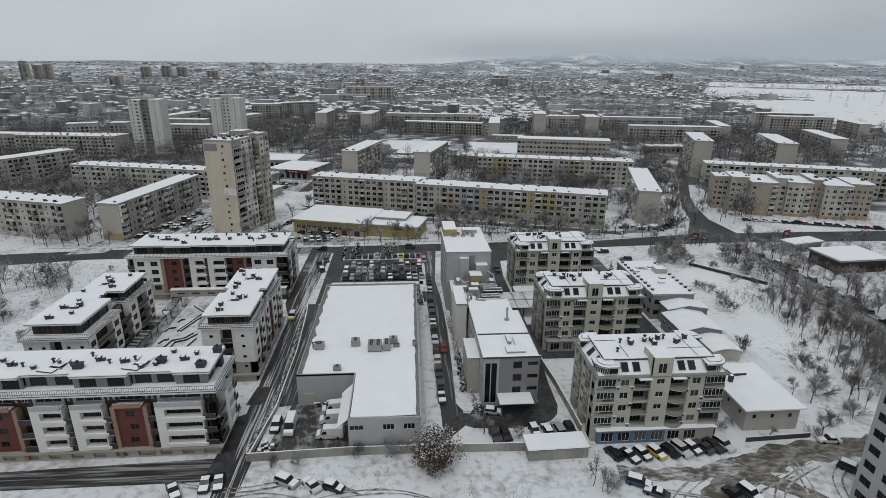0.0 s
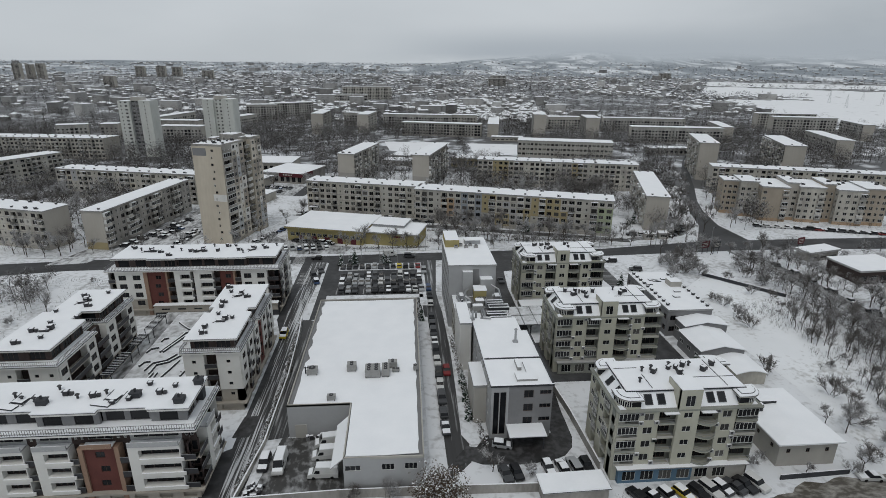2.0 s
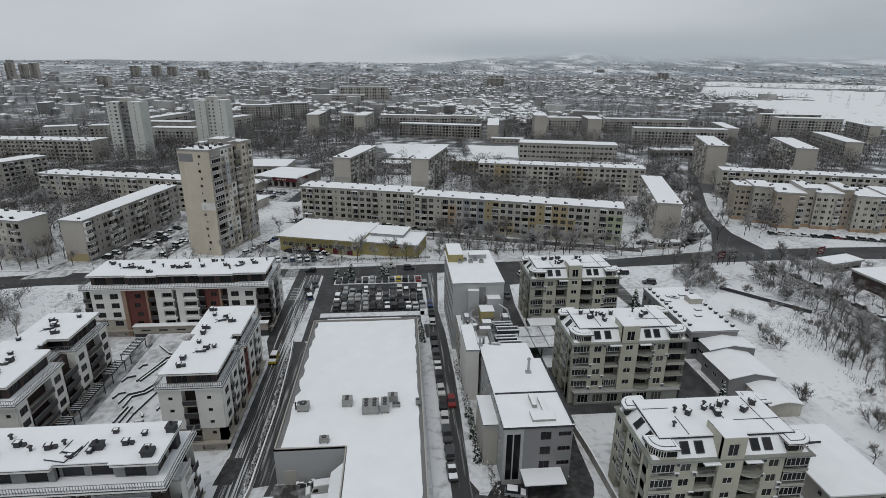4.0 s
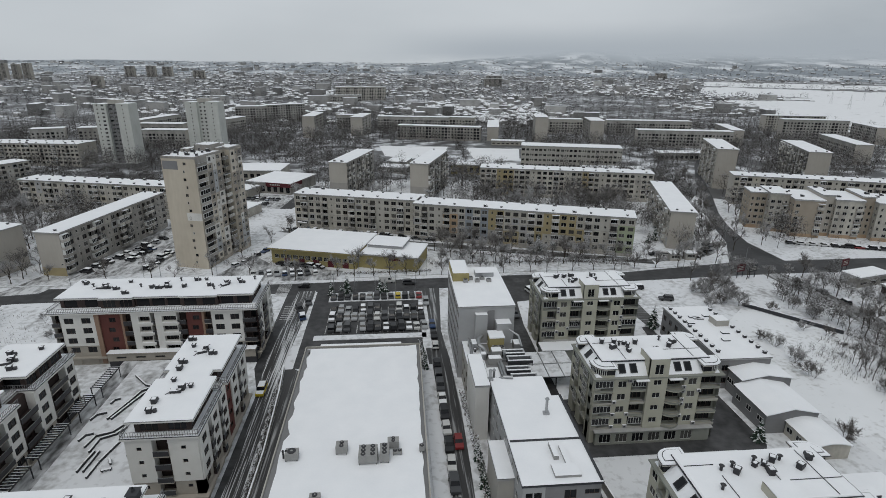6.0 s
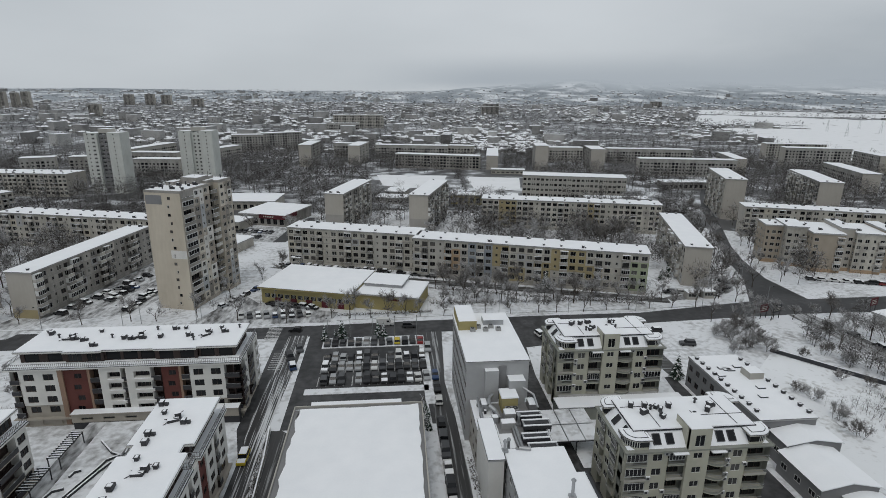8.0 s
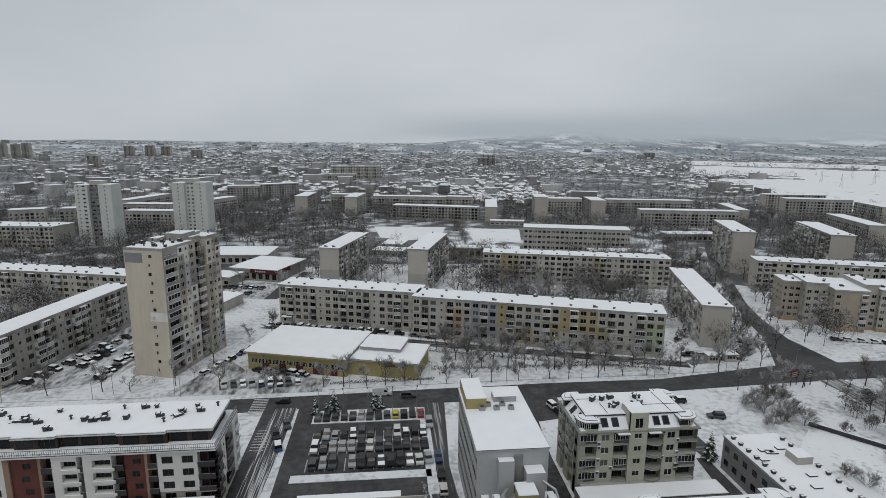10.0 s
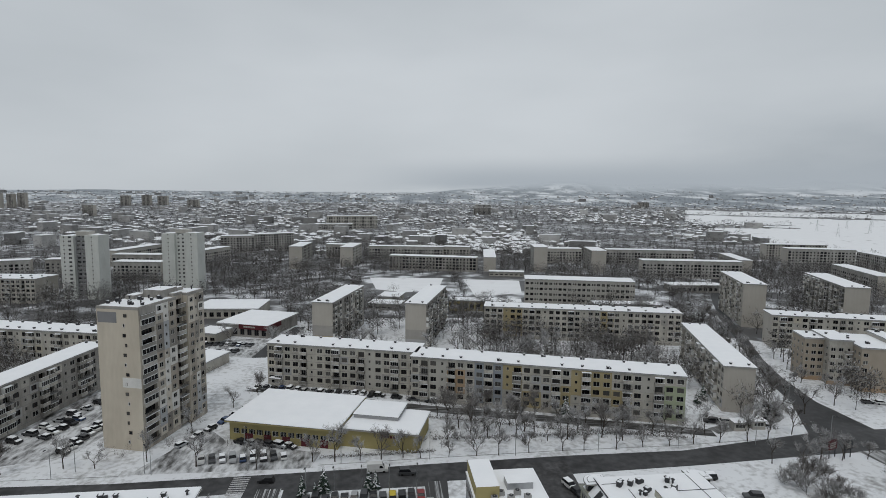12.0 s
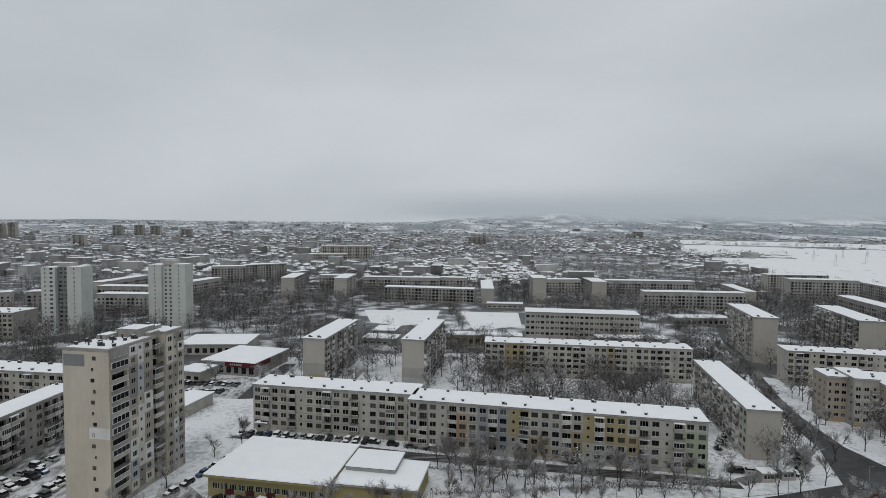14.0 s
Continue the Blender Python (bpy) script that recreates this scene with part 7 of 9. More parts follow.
def pavilion():
    """The olive-yellow shop pavilion across the road."""
    root = thing("shop_pavilion", -47.6, 237.8, 0, -16.5, "low olive-yellow shop pavilion with snowy stepped roofs", "shop")
    L, D = 33.4, 24.5
    for s in "frbl":
        mp, W, turn = side(L, D, s)
        mb, wins = MB(), []
        if s in "f":
            wins = [(2.2 + k * 2.45, 2.9, 1.9, 1.6) for k in range(13)]
        facade(mb, mp, 0, W, 0, 5.7, [(u - w / 2, u + w / 2, z - h / 2, z + h / 2) for u, z, w, h in wins])
        part("wall", mb, [OLIVE], root)
        for u, z, w, h in wins:
            put_window(root, mp, turn, u, z, w, h, 0.0, 4, FRAME_W, DGLASS, True)
    for k in range(5):
        db = MB()
        db.box(5.0 + k * 5.8, 7.4 + k * 5.8, -0.12, 0, 0.1, 2.4, 0)
        part("shutter", db, [RUST], root, "rust-red shopfront shutter")
    flat_roof(root, rect(-0.9, L + 0.4, -1.2, D + 0.4), 5.7, thick=0.5, edge_m=OLIVE, snow=0.25)
    an = MB()
    an.box(L + 0.02, L + 22.5, 2.5, 18.5, 0, 5.0, 0)
    part("annex_wall", an, [OLIVE], root)
    flat_roof(root, rect(L + 0.45, L + 23.0, 2.0, 19.0), 5.0, thick=0.4, edge_m=PALE, snow=0.25)
    mid = MB()
    mid.box(L + 1.5, L + 15.0, 9.5, 20.5, 5.3, 6.6, 0)
    part("roof_lantern", mid, [GREYW], root)
    flat_roof(root, rect(L + 1.2, L + 15.3, 9.2, 20.8), 6.6, thick=0.2, edge_m=GREYW, snow=0.22)
    sg = MB()
    x = L + 12.0
    for w in (0.7, 0.6, 0.8, 0.6, 0.7, 0.7):
        sg.box(x, x + w, 2.42, 2.5, 3.6, 4.3, 0)
        x += w + 0.2
    part("sign", sg, [RUST], root, "row of red sign bars on the wall")


pavilion()


# ---- the further town ----
def far_block(x0, y0, x1, y1, D, H, wall, label="far panel apartment block with snowy roof", cols=None):
    """A far block from the two ends of its front: openings cut in the wall, its small windows joined."""
    L = math.hypot(x1 - x0, y1 - y0)
    root = thing("apartment_block", x0, y0, 0, math.degrees(math.atan2(y1 - y0, x1 - x0)), label, "apartment block", "far apartment blocks")
    FOOT.append((x0, y0, math.degrees(math.atan2(y1 - y0, x1 - x0)), L, D))
    rows = max(2, int((H - 1.2) / 2.8))
    panes = MB()
    for s in "frbl":
        mp, W, turn = side(L, D, s)
        n = int(W / 3.1) if (s == "f" or (s == "r" and x0 < 0) or (s == "l" and x0 >= 0)) and W > 14 else 0
        holes = []
        for k in range(n):
            for r in range(rows):
                big = (k * 7 + int(x0)) % 5 in (1, 3)
                w, h = (2.4, 1.9) if big else (1.4, 1.35)
                c, z = (k + 0.5) * W / n, 1.2 + r * 2.8 + 1.5
                holes.append((c - w / 2, c + w / 2, z - h / 2, z + h / 2))
        mb = MB()
        facade(mb, mp, 0, W, 0, H, holes, 0, 0.3)
        part("wall", mb, [wall if n else GABLE], root)
        for a, b, c, d in holes:
            panes.face([mp(a, -0.25, c), mp(b, -0.25, c), mp(b, -0.25, d), mp(a, -0.25, d)])
    if panes.f:
        tagged(part("glazing", panes, [DGLASS], root), kind="stuff")
    flat_roof(root, rect(-0.3, L + 0.3, -0.3, D + 0.3), H)


FAR_BLOCKS = [
    (-218, 536, -179, 531, 12, 15), (-242, 587, -199, 582, 12, 15), (-252, 617, -236, 684, 12, 15), (-340, 470, -222, 455, 12, 15), (-310, 540, -287, 549, 12, 15),
    (-277, 551, -262, 553, 12, 15), (-174, 617, -159, 656, 12, 15), (-189, 728, -153, 734, 14, 20), (-153, 737, -112, 764, 14, 21), (-90, 595, -78, 594, 46, 21), (-44, 609, -32, 607, 44, 19),
    (-65, 680, -42, 673, 12, 15), (-18, 660, 60, 646, 12, 15), (3, 590, 82, 567, 12, 13), (61, 652, 88, 645, 12, 15), (90, 572, 101, 570, 70, 13), (136, 566, 148, 564, 30, 23), (186, 553, 199, 551, 34, 21),
    (168, 629, 204, 626, 12, 15), (228, 618, 315, 603, 12, 15), (223, 529, 306, 513, 12, 15), (312, 526, 322, 523, 60, 15), (424, 642, 487, 629, 14, 18), (398, 576, 457, 560, 14, 20),
    (466, 536, 476, 533, 50, 16), (354, 432, 366, 428, 70, 15), (-111, 1152, -14, 1160, 18, 25), (-129, 1110, -60, 1112, 16, 12), (300, 1857, 350, 1850, 30, 33),
]
for i, (x0, y0, x1, y1, D, H) in enumerate(FAR_BLOCKS):
    far_block(x0, y0, x1, y1, D, H, (FAR_PANEL, PANEL_W, PALE, FAR_PANEL)[i % 4])

# low pavilions and a red-banded shop behind the tower
for x, y, L, D, H, ang, mat, lab in ((-86, 359, 28, 30, 5.9, -20, PANEL_W, "low shop building with a red fascia and snowy roof"), (-93.5, 347, 12, 12, 4.2, -20, PANEL, "low glazed annex of the shop under snow"), (-110, 396, 36, 26, 5.2, -3, PANEL, "low flat-roofed pavilion under snow"),
                                     (38, 408, 44, 9, 6.0, -12, OLIVE, "low yellow school wing under snow"), (125, 391, 40, 9, 6.0, -8, PALE, "low flat-roofed wing under snow"),
                                     (211, 458, 40, 12, 5.0, -4, PANEL_W, "low flat-roofed workshop under snow"), (-84, 297.5, 10, 20, 4.0, -19, PANEL, "small kiosk building with snowy roof"),
                                     (158.6, 176.4, 20, 14, 4.6, 4, BROWN, "low brown depot building with snowy roof"), (157.6, 199, 15, 6, 3.4, 14, PANEL_W, "low open shed with snowy roof"), (90, 545, 30, 8, 3.5, -12, PANEL, "low changing rooms beside the sports ground"), (-12, 414, 20, 12, 3.6, -16, PANEL_W, "low flat-roofed school annex under snow"), (-6, 438, 14, 16, 3.2, -16, PANEL, "low flat-roofed school annex under snow")):
    FOOT.append((x, y, ang, L, D))
    root = thing("pavilion", x, y, 0, ang, lab, "pavilion", "low pavilions")
    n = max(2, int(L / 4))
    for s in "frbl":
        mp, W, turn = side(L, D, s)
        mb = MB()
        hs = [((k + 0.2) * W / n, (k + 0.8) * W / n, 1.0, H - 1.6) for k in range(n)] if s in "f" else []
        facade(mb, mp, 0, W, 0, H, hs)
        part("wall", mb, [mat], root)
        for a, b, c, d in hs:
            put_window(root, mp, turn, (a + b) / 2, (c + d) / 2, b - a, d - c, 0.0, 2, FRAME_D, DGLASS)
    flat_roof(root, rect(-0.5, L + 0.5, -0.6, D + 0.5), H, thick=0.5, edge_m=KERB, snow=0.25)


    if "red" in lab:
        rs = MB()
        rs.box(L * 0.45, L + 0.8, -0.9, -0.62, H - 1.7, H + 0.6, 0)
        rs.box(L + 0.55, L + 0.8, -0.62, D * 0.4, H - 1.7, H + 0.6, 0)
        part("sign_board", rs, [RUST], root, "red shop sign board")
        lb = MB()
        for k in range(6):
            lb.box(L * 0.55 + k * 1.1, L * 0.55 + k * 1.1 + 0.7, -0.94, -0.904, H - 0.9, H - 0.1)
        part("lettering", lb, [PALE], root, "unreadable pale lettering bars")


def far_house(mb, x, y, a, w, d, h, rise, z=0.0):
    ca, sa = math.cos(a), math.sin(a)
    P = lambda u, v, zz: (x + u * ca - v * sa, y + u * sa + v * ca, z + zz)
    c = [(-w, -d), (w, -d), (w, d), (-w, d)]
    for k in range(4):
        p, q = c[k], c[(k + 1) % 4]
        mb.face([P(*p, -2), P(*q, -2), P(*q, h), P(*p, h)], 0)
    e = [P(u * 1.1, v * 1.1, h) for u, v in c]
    r1, r2 = P(-w * 0.45, 0, h + rise), P(w * 0.45, 0, h + rise)
    mb.face([e[0], e[1], r2, r1], 1)
    mb.face([e[1], e[2], r2], 1)
    mb.face([e[2], e[3], r1, r2], 1)
    mb.face([e[3], e[0], r1], 1)


FIELD_NEAR = ((30, 1700), (32.5, 1280), (36, 1010), (40, 840), (45, 790), (64, 760))


def in_field(x, y):
    """The open field to the north-east, with an uneven border and a belt of trees reaching into it."""
    dx, dy = x + 2, y - 72
    d, b = math.hypot(dx, dy), math.degrees(math.atan2(dx, dy))
    if b < 30 or b > 64 or d < 740:
        return False
    near = 790.0
    for (b0, d0), (b1, d1) in zip(FIELD_NEAR, FIELD_NEAR[1:]):
        if b0 <= b <= b1:
            near = d0 + (d1 - d0) * (b - b0) / (b1 - b0)
    wob = noise.noise(Vector((x / 130, y / 130, 2)))
    if not near + 70 * wob < d < 2450 + 160 * wob:
        return False
    belt = 1430 + 9 * (b - 34) + 60 * noise.noise(Vector((x / 90, 3, y / 90)))
    return not (b < 39.5 + 2 * wob and abs(d - belt) < 85 and wob > -0.25) and not (abs(d - 2050) < 55 + 90 * wob)


def far_tree(mb, rnd, x, y, z, h, n):
    w = h * rnd.uniform(0.3, 0.5)
    for k in range(n):
        a, t = rnd.uniform(0, math.tau), rnd.random()
        r = w * (0.25 + 0.75 * math.sin(math.pi * min(1, 0.2 + 0.7 * t))) * math.sqrt(rnd.random())
        px, py, pz = x + r * math.cos(a), y + r * math.sin(a), z + h * (0.15 + 0.7 * t)
        s = h * rnd.uniform(0.07, 0.15)
        a2 = rnd.uniform(0, math.tau)
        dx, dy = math.cos(a2) * s * 0.45, math.sin(a2) * s * 0.45
        mb.face([(px - dx, py - dy, pz), (px + dx * 0.6, py + dy * 0.6, pz + s * 0.3), (px + dx * 0.2 + r * 0.15 * math.cos(a), py + dy * 0.2 + r * 0.15 * math.sin(a), pz + s * 1.3)])


def blocked(x, y, pad=5.0):
    for fx, fy, ang, L, D in FOOT:
        a = radians(ang)
        dx, dy = x - fx, y - fy
        u, v = dx * math.cos(a) + dy * math.sin(a), -dx * math.sin(a) + dy * math.cos(a)
        if -pad < u < L + pad and -pad < v < D + pad:
            return True
    return False


def on_street(x, y):
    """Streets, car parks and open squares of the middle ground."""
    segs = ((132, 225, 160, 290, 11), (160, 290, 195, 370, 10), (195, 370, 285, 522, 9), (-120, 213, -104, 285, 14), (-104, 285, -86, 342, 10), (-58, 262, -50, 330, 12), (-300, 190, 300, 222, 12))
    for xa, ya, xb, yb, w in segs:
        L2 = (xb - xa) ** 2 + (yb - ya) ** 2
        t = max(0, min(1, ((x - xa) * (xb - xa) + (y - ya) * (yb - ya)) / L2))
        if math.hypot(x - xa - t * (xb - xa), y - ya - t * (yb - ya)) < w:
            return True
    return (-25 < x < 125 and 425 < y < 560) or (-100 < x < -60 and 330 < y < 420) or (195 < x < 260 and 455 < y < 475)


def tri_mesh(name, tris, mats_of, mats):
    """One mesh out of loose triangles, an array of n x 3 x 3."""
    n = len(tris)
    me = bpy.data.meshes.new(name)
    me.vertices.add(3 * n)
    me.vertices.foreach_set("co", tris.reshape(-1).astype(np.float32))
    me.loops.add(3 * n)
    me.loops.foreach_set("vertex_index", np.arange(3 * n, dtype=np.int32))
    me.polygons.add(n)
    me.polygons.foreach_set("loop_start", np.arange(0, 3 * n, 3, dtype=np.int32))
    for m in mats:
        me.materials.append(m)
    me.polygons.foreach_set("material_index", mats_of.astype(np.int32))
    me.update(calc_edges=True)
    return me


def bare_crown(seed, twigs, wide):
    """A bare tree one metre high: stem, limbs that fork outwards, and twigs along them, frosted on the upper side."""
    rnd = random.Random(seed)
    tris, ids = [], []

    def sliver(p, q, w, m):
        d = (q - p)
        o = d.cross(Vector((rnd.gauss(0, 1), rnd.gauss(0, 1), rnd.gauss(0, 1))))
        o = o.normalized() * w if o.length > 1e-6 else Vector((w, 0, 0))
        tris.append((tuple(p - o), tuple(p + o), tuple(q)))
        ids.append(m)

    fork = rnd.uniform(0.16, 0.3)
    sliver(Vector((0, 0, -0.02)), Vector((rnd.gauss(0, 0.02), rnd.gauss(0, 0.02), 0.6)), 0.014, 0)
    lobes = []
    nl = rnd.randint(8, 11)
    for k in range(nl):
        a = (k + rnd.uniform(-0.4, 0.4)) * math.tau / nl * 1.62
        t = (k + rnd.random()) / nl
        reach = wide * math.sqrt(max(0.05, 1 - (2 * t - 0.75) ** 2)) * rnd.uniform(0.35, 0.85)
        p = Vector((0, 0, fork + 0.25 * t))
        q = Vector((reach * math.cos(a), reach * math.sin(a), 0.36 + 0.5 * t))
        sliver(p, q, 0.007, 0)
        lobes.append((p, q))
    for k in range(twigs):
        p, q = lobes[k % nl]
        b = q + (p - q) * max(0.0, rnd.gauss(0.0, 0.3)) + Vector((rnd.gauss(0, 0.075), rnd.gauss(0, 0.075), rnd.gauss(0, 0.06)))
        d = ((b - p).normalized() * 0.55 + Vector((rnd.gauss(0, 0.7), rnd.gauss(0, 0.7), rnd.gauss(0.1, 0.6)))).normalized()
        e = b + d * rnd.uniform(0.06, 0.15)
        sliver(b, e, rnd.uniform(0.005, 0.009), 1 if rnd.random() < 0.06 + 0.75 * max(0.0, e.z - 0.34) else 0)
    return np.array(tris), np.array(ids)


CROWNS = [bare_crown(300 + k, 290, 0.38 + 0.045 * (k % 4)) for k in range(10)]
THIN_CROWNS = [bare_crown(340 + k, 165, 0.42 + 0.045 * (k % 4)) for k in range(8)]
FAR_CROWNS = [bare_crown(390 + k, 60, 0.46) for k in range(8)]
SHRUBS = [bare_crown(370 + k, 90, 0.5) for k in range(5)]


def grow(pool, rnd, x, y, h, z=0.0):
    t, ids = rnd.choice(pool)
    a, s = rnd.uniform(0, math.tau), rnd.uniform(0.85, 1.2)
    ca, sa = math.cos(a) * h * s, math.sin(a) * h * s
    o = np.empty_like(t)
    o[..., 0] = t[..., 0] * ca - t[..., 1] * sa + x
    o[..., 1] = t[..., 0] * sa + t[..., 1] * ca + y
    o[..., 2] = t[..., 2] * h + z
    return o, ids


def mid_woods():
    rnd = random.Random(91)
    got = []
    for k in range(7800):
        b, r = rnd.uniform(-46, 48), 155 + 520 * rnd.random() ** 0.9
        x, y = r * math.sin(radians(b)) * 1.0, 90 + r * math.cos(radians(b))
        if y < 236 or blocked(x, y, 3.5) or on_street(x, y):
            continue
        if -60 < x < 12 and 225 < y < 282 or (12 < x < 100 and y < 262) or (-112 < x < -50 and y < 300):
            continue
        back = (x - 6.9) * math.sin(radians(18.3)) + (y - 263.4) * math.cos(radians(18.3))
        if 0 < x < 125 and 11 < back < 31:
            continue
        d = noise.noise(Vector((x / 60, y / 60, 1.5)))
        if d < -0.42 or rnd.random() > 0.62 + 0.5 * d:
            continue
        if rnd.random() < 0.22:
            got.append(grow(SHRUBS, rnd, x, y, rnd.uniform(2.5, 5)))
        else:
            got.append(grow(CROWNS if r < 330 else THIN_CROWNS, rnd, x, y, rnd.uniform(8, 16)))
    for k in range(300):
        x, y = rnd.uniform(146, 260), rnd.uniform(92, 210)
        if not blocked(x, y, 2) and x > street_x(y) + 11:
            got.append(grow(CROWNS, rnd, x, y, rnd.uniform(4, 9)))
    for k in range(110):
        u = rnd.random()
        x, y = ((-30 + 40 * u, 425 + 45 * rnd.random()), (52 + 8 * rnd.random(), 440 + 100 * u), (-20 - 8 * rnd.random(), 460 + 90 * u), (-20 + 140 * u, 548 + 8 * rnd.random()))[k % 4]
        if not blocked(x, y, 2):
            got.append(grow(THIN_CROWNS, rnd, x, y, rnd.uniform(5, 10)))
    for k in range(230):
        y = rnd.uniform(84, 202)
        x = street_x(y) - 13 + 26 * rnd.random()
        if abs(x - street_x(y) - 4.2) > 5.0:
            got.append(grow(CROWNS, rnd, x, y, rnd.uniform(3.5, 8)))
    for k in range(150):
        x, y = rnd.uniform(101, 130), rnd.uniform(96, 160)
        if noise.noise(Vector((x / 14, y / 14, 2))) > -0.1 and x > 92 + 0.16 * (y - 96):
            got.append(grow(SHRUBS, rnd, x, y, rnd.uniform(1.5, 4)))
    for k in range(150):
        got.append(grow(CROWNS, rnd, rnd.uniform(-190, -112), rnd.uniform(105, 196), rnd.uniform(4, 9)))
    for fx, fy, ang, L, D in FOOT:
        if fy < 225 or fy > 480:
            continue
        a = radians(ang)
        for k in range(int((L + D) * 0.55)):
            if rnd.random() < L / (L + D):
                u, v = rnd.uniform(0, L), -rnd.uniform(1.5, 6.5)
            else:
                u, v = rnd.choice((-rnd.uniform(1.5, 5.5), L + rnd.uniform(1.5, 5.5))), rnd.uniform(0, D)
            x, y = fx + u * math.cos(a) - v * math.sin(a), fy + u * math.sin(a) + v * math.cos(a)
            if not blocked(x, y, 1.0) and not on_street(x, y) and y > 226:
                got.append(grow(SHRUBS, rnd, x, y, rnd.uniform(1.4, 4.0)))
    me = tri_mesh("bare_woods", np.concatenate([g[0] for g in got]), np.concatenate([g[1] for g in got]), [MID_TREE, MID_FROST])
    tagged(part("bare_woods", me, None), "bare frosted trees growing thickly between the blocks", "woods", kind="stuff")


def far_town():
    rnd = random.Random(77)
    houses, woods, near = MB(), MB(), []
    r = 430.0
    while r < 4400:
        step = 4.0 + r * 0.016
        b = -52.0 + rnd.random()
        while b < 62:
            b += rnd.uniform(0.5, 1.5) * (0.62 if r < 900 else 0.85)
            rr = r + rnd.uniform(-0.5, 0.5) * step
            x, y = rr * math.sin(radians(b)), 90 + rr * math.cos(radians(b))
            if blocked(x, y) or y < 395:
                continue
            if (-25 < x < 125 and 425 < y < 560) or (85 < x < 180 and 395 < y < 450) or (195 < x < 300 and 340 < y < 410):
                continue
            if in_field(x, y):
                if rnd.random() < 0.006:
                    far_tree(woods, rnd, x, y, hill(x, y), rnd.uniform(5, 9), 24)
                continue
            z = hill(x, y)
            dens = noise.noise(Vector((x / 260, y / 260, 5)))
            if b > 3 and r > 3600 and rnd.random() < 0.6:
                continue
            if r > 620 and rnd.random() < (0.16 if r < 1100 else 0.27) + 0.6 * dens:
                big = rnd.random() < (0.08 if b < 6 else 0.02)
                w, d = (rnd.uniform(8, 18), rnd.uniform(5, 7)) if big else (rnd.uniform(3.8, 7), rnd.uniform(3.2, 5))
                h = rnd.choice((9, 12, 15, 15, 18)) if big else rnd.uniform(3.0, 6.0)
                far_house(houses, x, y, rnd.choice((-0.3, -0.3, 1.27, rnd.uniform(0, 3))), w * (0.85 + r / 9000), d * (0.85 + r / 9000), h, 0.3 if big else rnd.uniform(1.2, 2.6), z)
            elif rnd.random() < 0.95 - 0.5 * max(0, dens):
                h = rnd.uniform(6, 13) * (1 + r / 9000)
                if r < 900:
                    near.append(grow(FAR_CROWNS, rnd, x, y, h * 1.15, z))
                for q in range(0 if r < 900 else 1 if r < 1200 else 2):
                    far_tree(woods, rnd, x + rnd.uniform(-8, 8) * r / 800, y + rnd.uniform(-8, 8) * r / 800, z, h, 42 if r < 800 else 20)
        r += step
    tagged(part("far_houses", houses, [FAR_WALL, SNOW]), "countless far houses with snow-covered roofs", "houses", kind="stuff")
    me = tri_mesh("nearer_woods", np.concatenate([g[0] for g in near]), np.concatenate([g[1] for g in near]), [MID_TREE, MID_FROST])
    tagged(part("town_woods", me, None), "bare trees between the further blocks and houses", "woods", kind="stuff")
    tagged(part("far_woods", woods, [FAR_TREE]), "frosted bare trees filling the far town", "woods", kind="stuff")
    # far towers on the left skyline
    for b, rr, w, h in ((-33.5, 2300, 16, 52), (-32.6, 2330, 14, 48), (-31.9, 2300, 16, 52), (-35.5, 2100, 14, 36), (-27.5, 1700, 18, 30), (-24.5, 2500, 22, 40), (-22.8, 2500, 22, 42), (-21.5, 2520, 24, 38), (-19.0, 2300, 26, 30), (-42, 1500, 16, 34), (9.5, 1750, 34, 24), (26, 2600, 30, 26)):
        x, y = rr * math.sin(radians(b)), 90 + rr * math.cos(radians(b))
        far_block(x, y, x + w * 1.6, y - 4, 14, h + hill(x, y), PANEL_W, "tall far apartment block on the skyline")


far_town()
mid_woods()


def weeds():
    """Dry stalks and brush poking out of the snow on the plots."""
    rnd = random.Random(17)
    mb = MB()
    for x0, x1, y0, y1, n, h0, h1 in ((108, 131, 96, 165, 3600, 0.3, 1.6), (-125, -84, 108, 198, 2600, 0.3, 1.2), (-36, 40, 66, 88, 2200, 0.15, 0.6), (20, 100, 226, 262, 2000, 0.3, 1.2)):
        for k in range(n):
            x, y = rnd.uniform(x0, x1), rnd.uniform(y0, y1)
            if noise.noise(Vector((x / 9, y / 9, 4))) < -0.05 + 0.5 * rnd.random() - 0.2:
                continue
            h, a = rnd.uniform(h0, h1), rnd.uniform(0, math.tau)
            w = 0.05
            mb.face([(x - w * math.cos(a), y - w * math.sin(a), 0), (x + w * math.cos(a), y + w * math.sin(a), 0), (x + rnd.uniform(-0.3, 0.3) * h, y + rnd.uniform(-0.3, 0.3) * h, h)])
    tagged(part("dry_weeds", mb, [TWIG_D]), "dry stalks and brush poking out of the snow", "weeds", kind="stuff")


weeds()
fm = MB()
for i in range(110):
    for j in range(60):
        q = []
        for di, dj in ((0, 0), (1, 0), (1, 1), (0, 1)):
            b, d = radians(29.5 + 0.32 * (i + di)), 740 * 1.021 ** (j + dj)
            x, y = -2 + d * math.sin(b), 72 + d * math.cos(b)
            q.append((x, y, hill(x, y) + 0.5))
        if in_field(sum(p[0] for p in q) / 4, sum(p[1] for p in q) / 4):
            fm.face(q[::-1])
tagged(part("open_field", fm, [FIELD_SNOW]), "wide open field under unbroken snow", "field", kind="structure")
sheet("sports_ground", [(-14, 540), (48, 534), (38, 478), (12, 470), (-8, 484)], 0.05, FIELD_SNOW, "sports ground under smooth snow", "sports ground")
